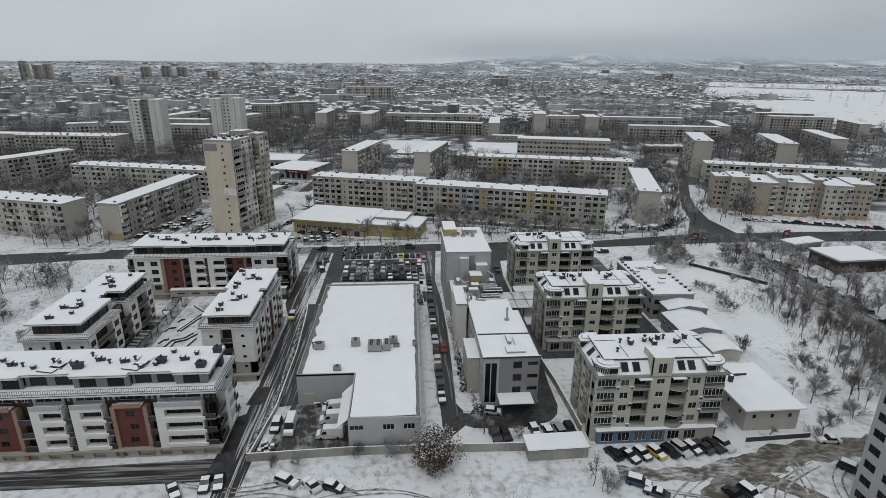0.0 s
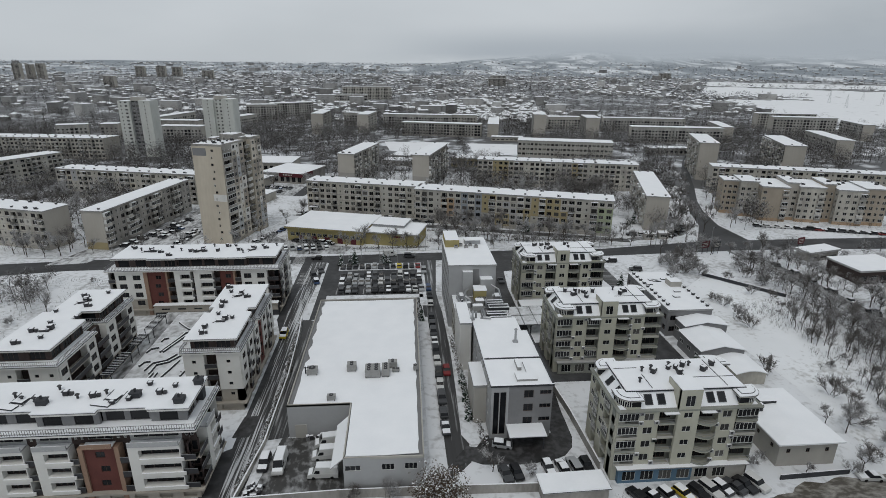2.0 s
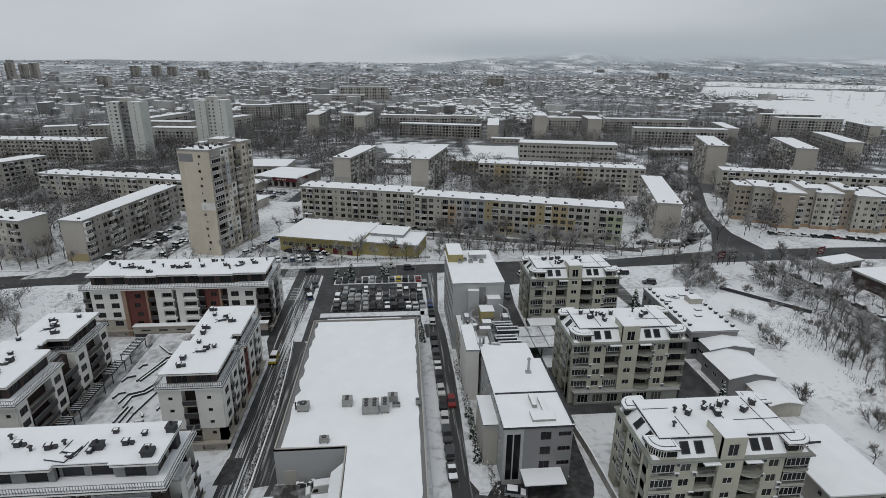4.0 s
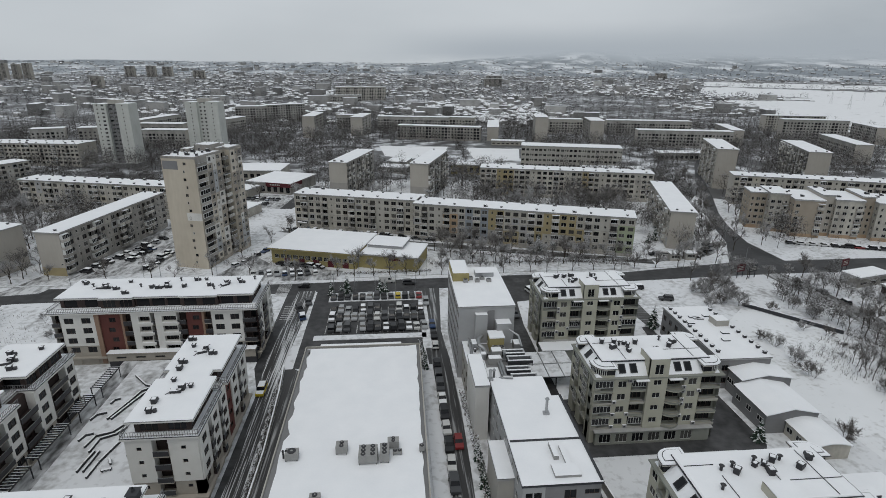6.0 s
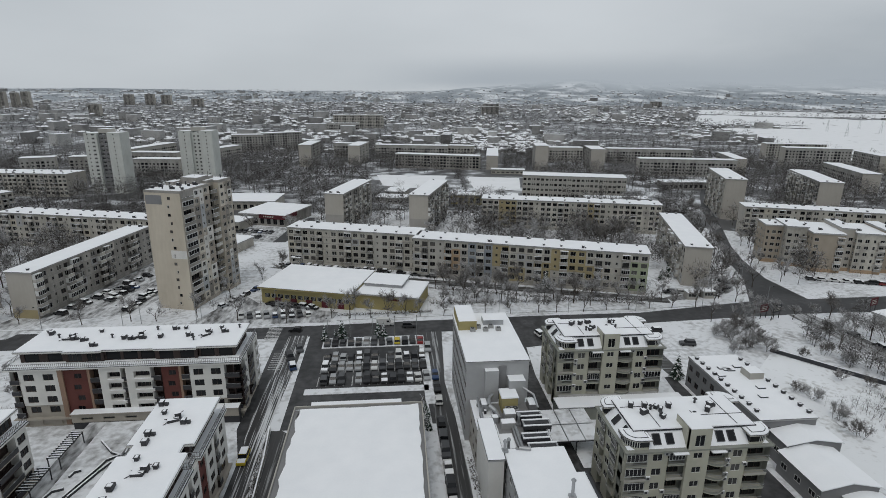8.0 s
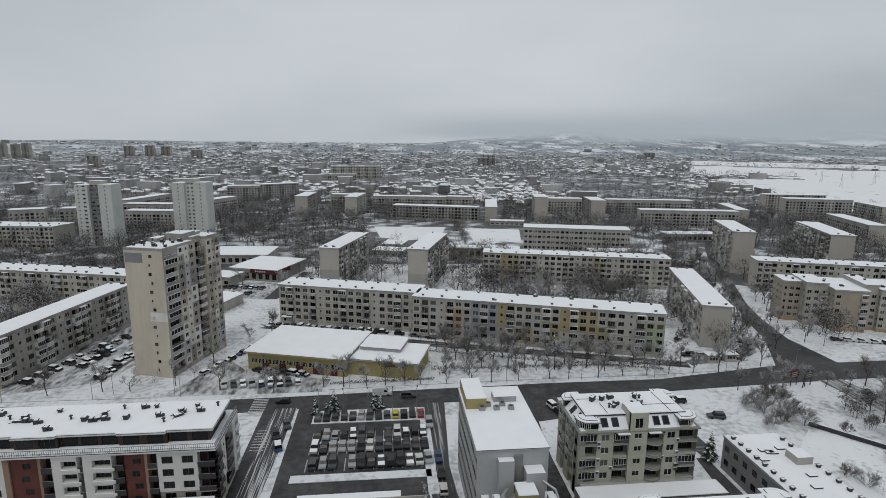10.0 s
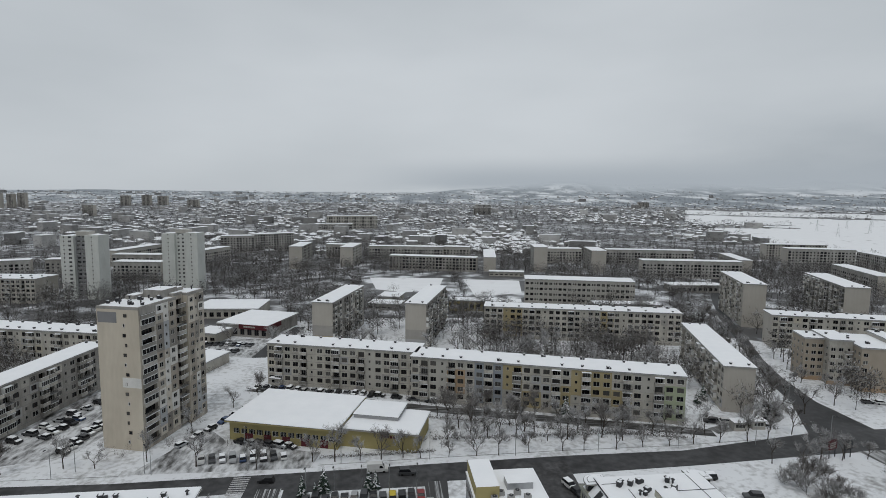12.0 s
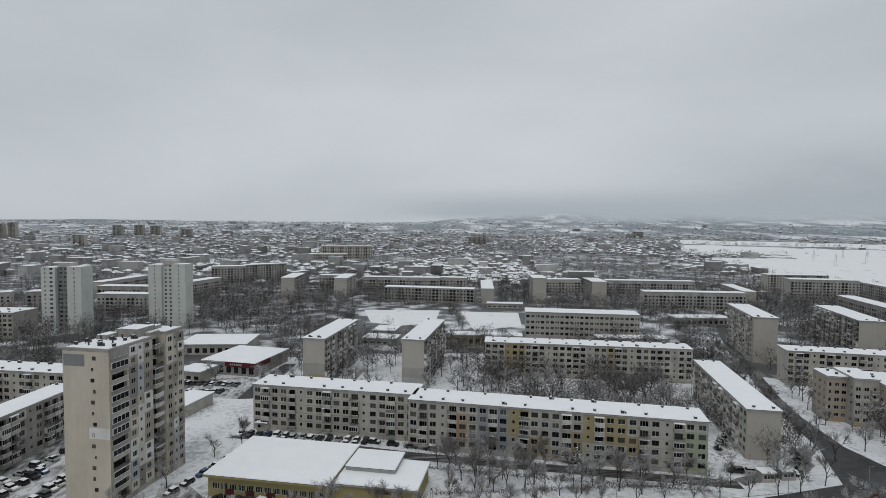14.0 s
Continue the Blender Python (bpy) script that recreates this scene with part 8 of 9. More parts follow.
sheet("sports_ground", [(64, 528), (110, 518), (98, 462), (62, 450)], 0.05, FIELD_SNOW, "sports ground under smooth snow", "sports ground")
for k in range(7):
    x, y = 800 + k * 75, 960 + k * 45 + (k % 2) * 90
    py = MB()
    for sx, sy in ((-2, -2), (2, -2), (2, 2), (-2, 2)):
        py.tube((sx, sy, 0), (sx * 0.15, sy * 0.15, 24), 0.16, 0.1)
    for z, w in ((16, 5), (20, 4), (23, 2.5)):
        py.tube((-w, 0, z), (w, 0, z), 0.12)
    tagged(part("pylon", py, [METAL], None, "", pose(x, y, hill(x, y), 0, 0, 30)), "steel lattice power pylon in the field", "pylon", "power pylons")


# ---- trees ----
def make_tree(seed, h, spread, twigs=14, stems=1, twig_m=None, levels=3, trunk_r=None):
    """Trunk and limbs as one mesh, the crown's fine twigs as another."""
    rnd = random.Random(seed)
    tr, cr = MB(), MB()

    def twig(p, d, ln):
        v = (d + Vector((rnd.gauss(0, 0.55), rnd.gauss(0, 0.55), rnd.gauss(0.15, 0.45)))).normalized() * ln * rnd.uniform(0.7, 1.5)
        s = v.cross(Vector((rnd.gauss(0, 1), rnd.gauss(0, 1), rnd.gauss(0, 1)))).normalized() * 0.026 * (0.5 + h / 12)
        e = p + v
        cr.face([tuple(p - s), tuple(p + s), tuple(e)])
        for _ in range(3):
            m = p + v * rnd.uniform(0.25, 0.85)
            v2 = (v.normalized() + Vector((rnd.gauss(0, 0.6), rnd.gauss(0, 0.6), rnd.gauss(0, 0.5)))).normalized() * ln * rnd.uniform(0.4, 0.85)
            cr.face([tuple(m - s * 0.7), tuple(m + s * 0.7), tuple(m + v2)])

    def branch(p, d, ln, r, lev):
        bend = Vector((rnd.gauss(0, 0.12), rnd.gauss(0, 0.12), rnd.gauss(0.06, 0.08)))
        m = p + d * ln * 0.5
        d2 = (d + bend).normalized()
        e = m + d2 * ln * 0.5
        tr.tube(p, m, r, r * 0.8, 5 if lev > 1 else 3)
        tr.tube(m, e, r * 0.8, r * 0.55, 5 if lev > 1 else 3)
        if lev <= 1:
            for _ in range(twigs if lev == 0 else twigs // 2):
                t = rnd.random()
                twig(p + (m - p) * t * 2 if t < 0.5 else m + (e - m) * (t - 0.5) * 2, d2, max(0.5, ln * 0.75))
        if lev == 0:
            return
        n = rnd.choice((3, 4)) if lev > 1 else rnd.choice((3, 4, 5))
        for k in range(n):
            t = rnd.uniform(0.35, 1.0) if k else 1.0
            s = p + (m - p) * min(1, t * 2) if t < 0.5 else m + (e - m) * (t - 0.5) * 2
            a = rnd.uniform(0, math.tau)
            o = d2.orthogonal().normalized()
            o.rotate(Matrix.Rotation(a, 3, d2))
            nd = (d2 + o * rnd.uniform(0.5, 1.0) * spread + Vector((0, 0, 0.12))).normalized()
            branch(s, nd, ln * rnd.uniform(0.58, 0.8), r * 0.5, lev - 1)

    for s in range(stems):
        lean = Vector((rnd.gauss(0, 0.07), rnd.gauss(0, 0.07), 1)) if stems == 1 else Vector((rnd.gauss(0, 0.4), rnd.gauss(0, 0.4), 1))
        o = Vector((0, 0, -0.2)) if stems == 1 else Vector((rnd.gauss(0, 0.3), rnd.gauss(0, 0.3), -0.2))
        branch(o, lean.normalized(), h * 0.42, (trunk_r or h * 0.02) / math.sqrt(stems), levels)
    return tr.mesh("trunk", [BARK]), cr.mesh("crown", [twig_m or TWIG])


def make_fir(seed, h):
    rnd = random.Random(seed)
    tr, cr = MB(), MB()
    tr.cyl(0, 0, -0.2, h * 0.9, h * 0.022, 0.03, n=7)
    z = h * 0.1
    while z < h:
        r = (h - z) * 0.34 + 0.1
        for k in range(11):
            a = rnd.uniform(0, math.tau)
            rr = r * rnd.uniform(0.75, 1.1)
            ca, sa = math.cos(a), math.sin(a)
            w = 0.16 * rr + 0.12
            p0, tip = (0.1 * ca, 0.1 * sa, z + 0.15 * rr), (rr * ca, rr * sa, z - 0.22 * rr)
            m1 = (0.55 * rr * ca - w * sa, 0.55 * rr * sa + w * ca, z - 0.1 * rr)
            m2 = (0.55 * rr * ca + w * sa, 0.55 * rr * sa - w * ca, z - 0.1 * rr)
            cr.face([p0, m1, tip], 0)
            cr.face([p0, tip, m2], 0)
            if rnd.random() < 0.3:
                cr.face([(p0[0], p0[1], p0[2] + 0.06), (m1[0] * 0.9, m1[1] * 0.9, m1[2] + 0.08), (tip[0] * 0.9, tip[1] * 0.9, tip[2] + 0.1), (m2[0] * 0.9, m2[1] * 0.9, m2[2] + 0.08)], 1)
        z += h * 0.055
    return tr.mesh("trunk", [BARK]), cr.mesh("crown", [FIR, SNOW])


TREES = [make_tree(10 + k, 8.5 + k % 3, 0.85 + 0.1 * (k % 2), 10, twig_m=TWIG_D if k == 2 else TWIG) for k in range(6)]
SLIM = [make_tree(40 + k, 7.5, 0.38, 9, twig_m=TWIG if k % 2 else TWIG_D, levels=2, trunk_r=0.09) for k in range(4)]
BUSHES = [make_tree(60 + k, 3.2, 0.7, 9, stems=5, twig_m=TWIG if k % 2 else TWIG_D, levels=2) for k in range(4)]
FIRS = [make_fir(80 + k, 7.0) for k in range(3)]
count = {"tree": 0}


def plant(kind, x, y, s, rnd):
    pool = {"tree": TREES, "sapling": SLIM, "bush": BUSHES, "fir_tree": FIRS}[kind]
    tm, cm = rnd.choice(pool)
    ob = new(kind, tm)
    ob.matrix_basis = pose(x, y, 0, 0, 0, rnd.uniform(0, 360)) @ Matrix.Diagonal((s, s, s * rnd.uniform(0.9, 1.12), 1))
    tagged(ob, {"tree": "bare deciduous tree with snow-dusted twigs", "sapling": "slender bare sapling standing in snow", "bush": "bare frosted bush standing in snow", "fir_tree": "dark fir tree laden with snow"}[kind],
           {"tree": "tree", "sapling": "tree", "bush": "bush", "fir_tree": "fir tree"}[kind], {"tree": "bare trees", "sapling": "saplings", "bush": "bushes", "fir_tree": "fir trees"}[kind])
    part("crown", cm, None, ob)
    count["tree"] += 1


def scatter(kind, poly, n, s0, s1, seed, gap=3.0):
    rnd = random.Random(seed)
    xs, ys = [p[0] for p in poly], [p[1] for p in poly]
    put, tries = [], 0
    while len(put) < n and tries < n * 30:
        tries += 1
        x, y = rnd.uniform(min(xs), max(xs)), rnd.uniform(min(ys), max(ys))
        inside = False
        for (xa, ya), (xb, yb) in zip(poly, poly[1:] + poly[:1]):
            if (ya > y) != (yb > y) and x < (xb - xa) * (y - ya) / (yb - ya) + xa:
                inside = not inside
        if inside and all((x - a) ** 2 + (y - b) ** 2 > gap * gap for a, b in put):
            put.append((x, y))
            plant(kind, x, y, rnd.uniform(s0, s1), rnd)


one = random.Random(2)
# along the main road, and the gardens before the long block
for k in range(13):
    plant("tree", 14 + k * 8.2 + one.uniform(-1.5, 1.5), 220.6 + k * 0.15 + one.uniform(-0.3, 0.6), one.uniform(0.7, 1.0), one)
for k in range(6):
    plant("tree", -22 + k * 6.0 + one.uniform(-1, 1), 221.5 + one.uniform(-0.4, 1.5), one.uniform(0.75, 1.1), one)
scatter("tree", [(12, 226), (98, 227), (92, 233), (14, 250)], 38, 0.75, 1.15, 3, 4.0)
scatter("bush", [(14, 226), (96, 227), (90, 230), (14, 250)], 12, 0.6, 1.0, 4)
for x, y in ((-100, 222), (-86, 224), (-78, 223.5), (-66, 226), (-120, 224), (-52, 222), (-36, 219.5), (-60, 243), (-53, 262), (-46, 268)):
    plant("tree", x, y, one.uniform(0.75, 1.0), one)
for k in range(7):
    plant("tree", 104 + k * 7 + one.uniform(-2, 2), 209.6 + one.uniform(-1, 0.6), one.uniform(0.75, 1.0), one)
for x, y in ((112, 232), (118, 230), (124, 236), (128, 244), (122, 226), (152, 262), (158, 270), (165, 262)):
    plant("tree", x, y, one.uniform(0.75, 1.1), one)
for x, y in ((138, 240), (140, 252), (145, 268), (149, 281), (154, 293), (160, 306), (167, 320), (176, 338), (160, 268), (166, 284), (172, 298), (155, 246), (161, 252)):
    plant("tree", x + one.uniform(-1, 1), y, one.uniform(0.8, 1.15), one)
# between the blocks
scatter("tree", [(0, 290), (105, 258), (112, 300), (45, 325), (12, 320)], 30, 1.0, 1.45, 5, 5.0)
scatter("tree", [(-60, 300), (-5, 290), (0, 325), (-30, 328), (-60, 345)], 12, 1.0, 1.45, 6, 5.0)
scatter("tree", [(24, 340), (44, 340), (50, 395), (40, 395)], 4, 1.0, 1.4, 7, 5.0)
scatter("tree", [(130, 320), (172, 335), (190, 372), (170, 400), (135, 350)], 10, 1.0, 1.5, 8, 5.0)
scatter("tree", [(-170, 262), (-132, 252), (-118, 290), (-150, 308), (-185, 300)], 20, 1.0, 1.5, 9, 4.5)
scatter("tree", [(-104, 300), (-75, 300), (-75, 345), (-100, 345)], 5, 1.0, 1.4, 10, 5.0)
scatter("tree", [(-150, 222), (-132, 218), (-127, 232), (-150, 226)], 10, 0.7, 1.0, 11, 4.0)
scatter("tree", [(205, 330), (245, 320), (250, 345), (210, 350)], 6, 1.0, 1.4, 12, 5.0)
# the overgrown plot on the east side
scatter("sapling", [(98, 97), (131, 97), (130, 140), (123, 165), (114, 150), (108, 122)], 76, 0.6, 1.25, 13, 1.4)
scatter("bush", [(104, 96), (132, 96), (128, 160), (116, 172), (108, 140)], 28, 0.6, 1.2, 14, 2.5)
scatter("tree", [(108, 92), (121, 96), (131, 125), (134, 150), (134, 200), (131, 200), (127, 165), (124, 130)], 34, 0.6, 1.0, 15, 3.2)
scatter("tree", [(133, 92), (142, 120), (148, 150), (147, 205), (143.5, 205), (145, 150)], 16, 0.7, 1.05, 25, 4.0)
scatter("tree", [(140, 96), (190, 96), (200, 172), (150, 172), (147, 140)], 22, 0.65, 1.05, 16, 4.5)
scatter("bush", [(97, 187), (109, 188), (112, 203), (99, 201)], 11, 1.3, 2.2, 17, 2.2)
for x, y, z in ((115.5, 183.4, 1.1), (122.9, 184.4, 1.4), (124.4, 177.5, 1.5), (99.7, 166.3, 1.0), (101.7, 166.0, 0.8), (101.9, 162.5, 1.2), (100.7, 154.0, 1.6), (100.5, 147.3, 1.5), (95, 103.4, 2.0), (99, 113.4, 1.7), (89.8, 124, 1.6)):
    plant("bush", x, y, z, one)
scatter("tree", [(128, 262), (143, 252), (172, 330), (190, 372), (178, 372), (150, 320)], 14, 0.8, 1.2, 26, 4.0)
scatter("tree", [(84, 84), (110, 82), (114, 108), (96, 112), (86, 100)], 12, 0.5, 0.8, 27, 3.5)
scatter("bush", [(66, 90), (70, 90), (70, 110), (66, 110)], 5, 0.6, 0.9, 28, 2.5)
# west side, by the apartment houses
scatter("tree", [(-150, 120), (-110, 120), (-100, 190), (-135, 196)], 16, 0.6, 0.95, 18, 5.0)
scatter("bush", [(-120, 120), (-84, 120), (-90, 196), (-110, 198)], 16, 0.6, 1.1, 19, 4.0)
# single ones near the yards
for kind, x, y, s in (("tree", 16.6, 94.2, 0.6), ("bush", -2.5, 88.6, 1.3), ("bush", -8.5, 88.8, 1.0), ("bush", 23.5, 93.4, 0.8), ("sapling", 34.2, 78.7, 1.0), ("bush", 36, 77, 1.5), ("bush", -24, 87.0, 0.8), ("bush", -19.5, 87.2, 0.9),
                      ("bush", 84, 89.5, 0.9), ("tree", 74, 88.8, 0.45), ("bush", 90, 92, 1.3), ("bush", 97, 95, 1.4)):
    plant(kind, x, y, s, one)
for x, y, s in ((-22.1, 205.2, 0.75), (-17.1, 206.0, 0.95), (-19.0, 204.8, 0.5), (-6.3, 206.3, 0.8), (-4.6, 206.5, 0.7), (72.0, 125.4, 0.75), (73.0, 175.5, 1.0), (56.6, 244.0, 1.25), (111.2, 255.4, 0.9), (107, 252, 0.8), (68, 116, 0.8)):
    plant("fir_tree", x, y, s, one)
for k in range(8):
    plant("fir_tree", 14.2 + one.uniform(-0.3, 0.3), 110 + k * 2.3, 0.4 + 0.14 * (k % 3 == 0), one)
for k in range(5):
    plant("fir_tree", 5.9 + one.uniform(-0.3, 0.3), 157.5 + k * 1.8, 0.42, one)


def hedge(pts, w, h, seed):
    """A clipped hedge with snow on it: many short twigs in a long strip."""
    rnd = random.Random(seed)
    mb = MB()
    for (xa, ya), (xb, yb) in zip(pts, pts[1:]):
        L = math.hypot(xb - xa, yb - ya)
        for k in range(int(L * 26)):
            t, o = rnd.random(), rnd.uniform(-w / 2, w / 2)
            x, y, z = xa + (xb - xa) * t - (yb - ya) / L * o, ya + (yb - ya) * t + (xb - xa) / L * o, rnd.uniform(0, h)
            a = rnd.uniform(0, math.tau)
            s = 0.16
            mb.face([(x - s * math.cos(a), y - s * math.sin(a), z), (x + s * math.cos(a), y + s * math.sin(a), z + 0.05), (x + rnd.uniform(-0.2, 0.2), y + rnd.uniform(-0.2, 0.2), z + rnd.uniform(0.2, 0.45))], 1 if z > h * 0.6 and rnd.random() < 0.6 else 0)
    tagged(part("hedge", mb, [TWIG_D, SNOW]), "clipped bare hedge dusted with snow", "hedge", "hedges")


hedge([(12, 232), (60, 231), (96, 230)], 1.2, 1.1, 1)
hedge([(12, 248), (50, 236), (88, 226)], 1.0, 1.0, 2)
hedge([(-20, 223.5), (12, 224.5)], 1.0, 0.9, 3)
hedge([(-29.8, 92), (-28.2, 105), (-28.1, 129), (-29.2, 152)], 0.6, 0.6, 4)
hedge([(5.2, 157), (5.2, 170)], 0.9, 1.6, 5)
hedge([(14.6, 108.5), (14.1, 130), (13.6, 146)], 1.5, 2.0, 6)
hedge([(16.2, 99.5), (15.9, 108)], 1.2, 1.6, 8)
hedge([(116, 96), (128, 122), (132.4, 137.5), (134.6, 153), (126.5, 167)], 1.4, 1.4, 7)


def leafy_tree(x, y):
    """The round tree by the store that has kept its brown leaves under the snow."""
    tm, _ = make_tree(99, 6.5, 0.9, 2, levels=3)
    ob = new("oak_tree", tm)
    ob.matrix_basis = pose(x, y, 0)
    tagged(ob, "round oak with withered brown leaves and snow on it", "tree")
    rnd = random.Random(8)
    lf = MB()
    for k in range(8200):
        v = Vector((rnd.gauss(0, 1), rnd.gauss(0, 1), rnd.gauss(0, 1))).normalized() * (rnd.random() ** 0.4)
        bump = 1 + 0.75 * noise.noise(v * 2.6) + 0.25 * noise.noise(v * 6)
        p = Vector((v.x * 4.2 * bump, v.y * 4.2 * bump, max(0.3, 4.2 + v.z * 3.9 * bump)))
        a, b = Vector((rnd.gauss(0, 1), rnd.gauss(0, 1), rnd.gauss(0, 0.6))).normalized() * 0.17, Vector((rnd.gauss(0, 1), rnd.gauss(0, 1), rnd.gauss(0, 0.6))).normalized() * 0.13
        lf.face([tuple(p - a), tuple(p + b), tuple(p + a), tuple(p - b)], 1 if v.z > 0.0 and rnd.random() < 0.22 else 0)
    part("crown", lf, [OAK_LEAF, SNOW], ob)


leafy_tree(6.2, 85.2)


# ---- cars ----
def car_paint(name, c):
    m = material(name, c, 0.35, tuple(v * 0.85 for v in c), 0.7, 6.0, 0.4, spec=0.5)
    return m


PAINTS = [car_paint("car_paint_" + n, c) for n, c in (("black", (0.015, 0.015, 0.017)), ("dark_grey", (0.06, 0.062, 0.066)), ("silver", (0.35, 0.36, 0.37)), ("white", (0.62, 0.62, 0.61)), ("red", (0.22, 0.02, 0.02)), ("blue", (0.03, 0.06, 0.14)), ("yellow", (0.55, 0.42, 0.03)))]
PNAMES = ["black", "dark grey", "silver", "white", "red", "dark blue", "yellow"]


def car_meshes(kind, snowy, y_far=False):
    """Body, glasshouse and snow of a small car, an estate or a van, along y, nose to -y."""
    L, W, H = {"hatch": (4.0, 1.72, 1.45), "sedan": (4.5, 1.78, 1.42), "estate": (4.6, 1.85, 1.7), "van": (5.6, 2.0, 2.4)}[kind]
    prof = {"hatch": [(-0.5, 0.55), (-0.48, 0.75), (-0.22, 0.9), (-0.02, 0.92), (0.46, 0.92), (0.5, 0.6)],
            "sedan": [(-0.5, 0.52), (-0.48, 0.72), (-0.2, 0.88), (0.3, 0.9), (0.48, 0.86), (0.5, 0.55)],
            "estate": [(-0.5, 0.6), (-0.48, 0.82), (-0.24, 0.98), (0.0, 1.0), (0.48, 1.0), (0.5, 0.65)],
            "van": [(-0.5, 0.6), (-0.48, 0.95), (-0.34, 1.15), (-0.2, 1.2), (0.5, 1.2), (0.5, 0.6)]}[kind]
    cab = {"hatch": (-0.2, -0.06, 0.4, 0.47), "sedan": (-0.18, -0.03, 0.2, 0.34), "estate": (-0.22, -0.1, 0.42, 0.47), "van": (-0.33, -0.22, 0.49, 0.5)}[kind]
    body = MB()
    side_pts = [(y * L, z) for y, z in prof]
    low = [(-0.5 * L, 0.28), (0.5 * L, 0.28)]
    ring = [low[0]] + side_pts + [low[1]]
    for sx in (-1, 1):
        pts = [(sx * W / 2, y, z) for y, z in ring]
        body.face(pts if sx < 0 else pts[::-1])
    for (ya, za), (yb, zb) in zip(ring, ring[1:]):
        body.face([(-W / 2, ya, za), (W / 2, ya, za), (W / 2, yb, zb), (-W / 2, yb, zb)])
    if y_far:
        for sx in (-1, 1):
            for sy in (-0.3, 0.3):
                x0, x1 = sorted((sx * (W / 2 - 0.1), sx * (W / 2 + 0.03)))
                body.box(x0, x1, sy * L - 0.3, sy * L + 0.3, 0.0, 0.5, 1)
    zb = max(z for _, z in prof)
    a, b, c, d = [q * L for q in cab]
    t = W / 2 * 0.82
    cabm = MB()
    base = [(-W / 2 * 0.96, a), (W / 2 * 0.96, a), (W / 2 * 0.96, d), (-W / 2 * 0.96, d)]
    top = [(-t, b), (t, b), (t, c), (-t, c)]
    zz = zb - 0.06
    for k in range(4):
        p, q, r, s = base[k], base[(k + 1) % 4], top[(k + 1) % 4], top[k]
        cabm.face([(*p, zz), (*q, zz), (*r, H - 0.04), (*s, H - 0.04)], 0 if kind != "van" or k == 0 else 1)
    if kind == "van":
        for sx in (-1, 1):
            q = [(sx * (W / 2 * (0.96 - 0.14 * f) + 0.015), yy, zz + (H - 0.04 - zz) * f) for yy, f in ((a + 0.25, 0.08), (a + 1.35, 0.08), (a + 1.35, 0.6), (a + 0.65, 0.6))]
            cabm.face(q if sx > 0 else q[::-1], 0)
    if y_far:
        cabm.prism([(-t - 0.03, b - 0.05), (t + 0.03, b - 0.05), (t + 0.03, c + 0.05), (-t - 0.03, c + 0.05)], H - 0.04, H + 0.02, 1, inset=0.06)
    roof = MB()
    roof.prism([(-t - 0.03, b - 0.05), (t + 0.03, b - 0.05), (t + 0.03, c + 0.05), (-t - 0.03, c + 0.05)], H - 0.04, H + 0.02, 0, inset=0.06)
    sn = MB()
    if snowy:
        sn.prism([(-t, b), (t, b), (t, c), (-t, c)], H + 0.02, H + 0.13, 0, inset=0.15)
        y1, z1 = side_pts[1]
        y2, z2 = side_pts[2]
        w = W / 2 - 0.1
        sn.face([(-w, y1 + 0.1, z1 + 0.06), (w, y1 + 0.1, z1 + 0.06), (w, a - 0.05, z2 + 0.09), (-w, a - 0.05, z2 + 0.09)])
        sn.face([(-w, y1 + 0.1, z1), (w, y1 + 0.1, z1), (w, y1 + 0.1, z1 + 0.06), (-w, y1 + 0.1, z1 + 0.06)])
    wh = MB()
    n = 12
    for x0, x1 in ((-0.1, 0.1),):
        ring1 = [(x0, 0.31 * math.cos(k * math.tau / n), 0.31 * math.sin(k * math.tau / n)) for k in range(n)]
        ring2 = [(x1, y, z) for _, y, z in ring1]
        wh.face(ring1[::-1], 0)
        wh.face(ring2, 0)
        for k in range(n):
            wh.face([ring1[k], ring1[(k + 1) % n], ring2[(k + 1) % n], ring2[k]], 0)
    return body, cabm, roof, sn, wh, (L, W, H)


CAR_PROTO = {}


def car(x, y, turn, kind, col, snowy, z=0.04):
    key = (kind, col, snowy, y >= 150)
    if key not in CAR_PROTO:
        body, cabm, roof, sn, wh, (L, W, H) = car_meshes(kind, snowy, y >= 150)
        CAR_PROTO[key] = (body.mesh("body", [PAINTS[col], RUBBER]), cabm.mesh("glasshouse", [DGLASS, PAINTS[col]]), roof.mesh("roof", [PAINTS[col]]), sn.mesh("snow_cover", [SNOW]) if snowy else None, MESHES.setdefault("wheel", wh.mesh("wheel", [RUBBER])), L, W)
    bm_, cm_, rm_, sm_, wm_, L, W = CAR_PROTO[key]
    ob = new("van" if kind == "van" else "car", bm_)
    ob.matrix_basis = pose(x, y, z, 0, 0, turn)
    tagged(ob, f"parked {PNAMES[col]} {'delivery van' if kind == 'van' else 'car'}{' covered with snow' if snowy else ' with wet paint'}", "van" if kind == "van" else "car", "parked cars")
    part("glasshouse", cm_, None, ob)
    if y < 150:
        part("roof", rm_, None, ob)
    if sm_:
        part("snow_cover", sm_, None, ob)
    if y < 150:
        for sx in (-1, 1):
            for sy in (-0.3, 0.3):
                part("wheel", wm_, None, ob, "", pose(sx * (W / 2 - 0.06), sy * L, 0.31))
    return ob


crnd = random.Random(12)


def any_car(x, y, turn, snow=0.5):
    col = crnd.choices(range(6), (7, 5, 3, 2.4, 0.15, 0.4))[0]
    car(x, y, turn + crnd.choice((0, 0, 180)) + crnd.uniform(-3, 3), crnd.choice(("hatch", "hatch", "sedan", "estate")), col, crnd.random() < snow)


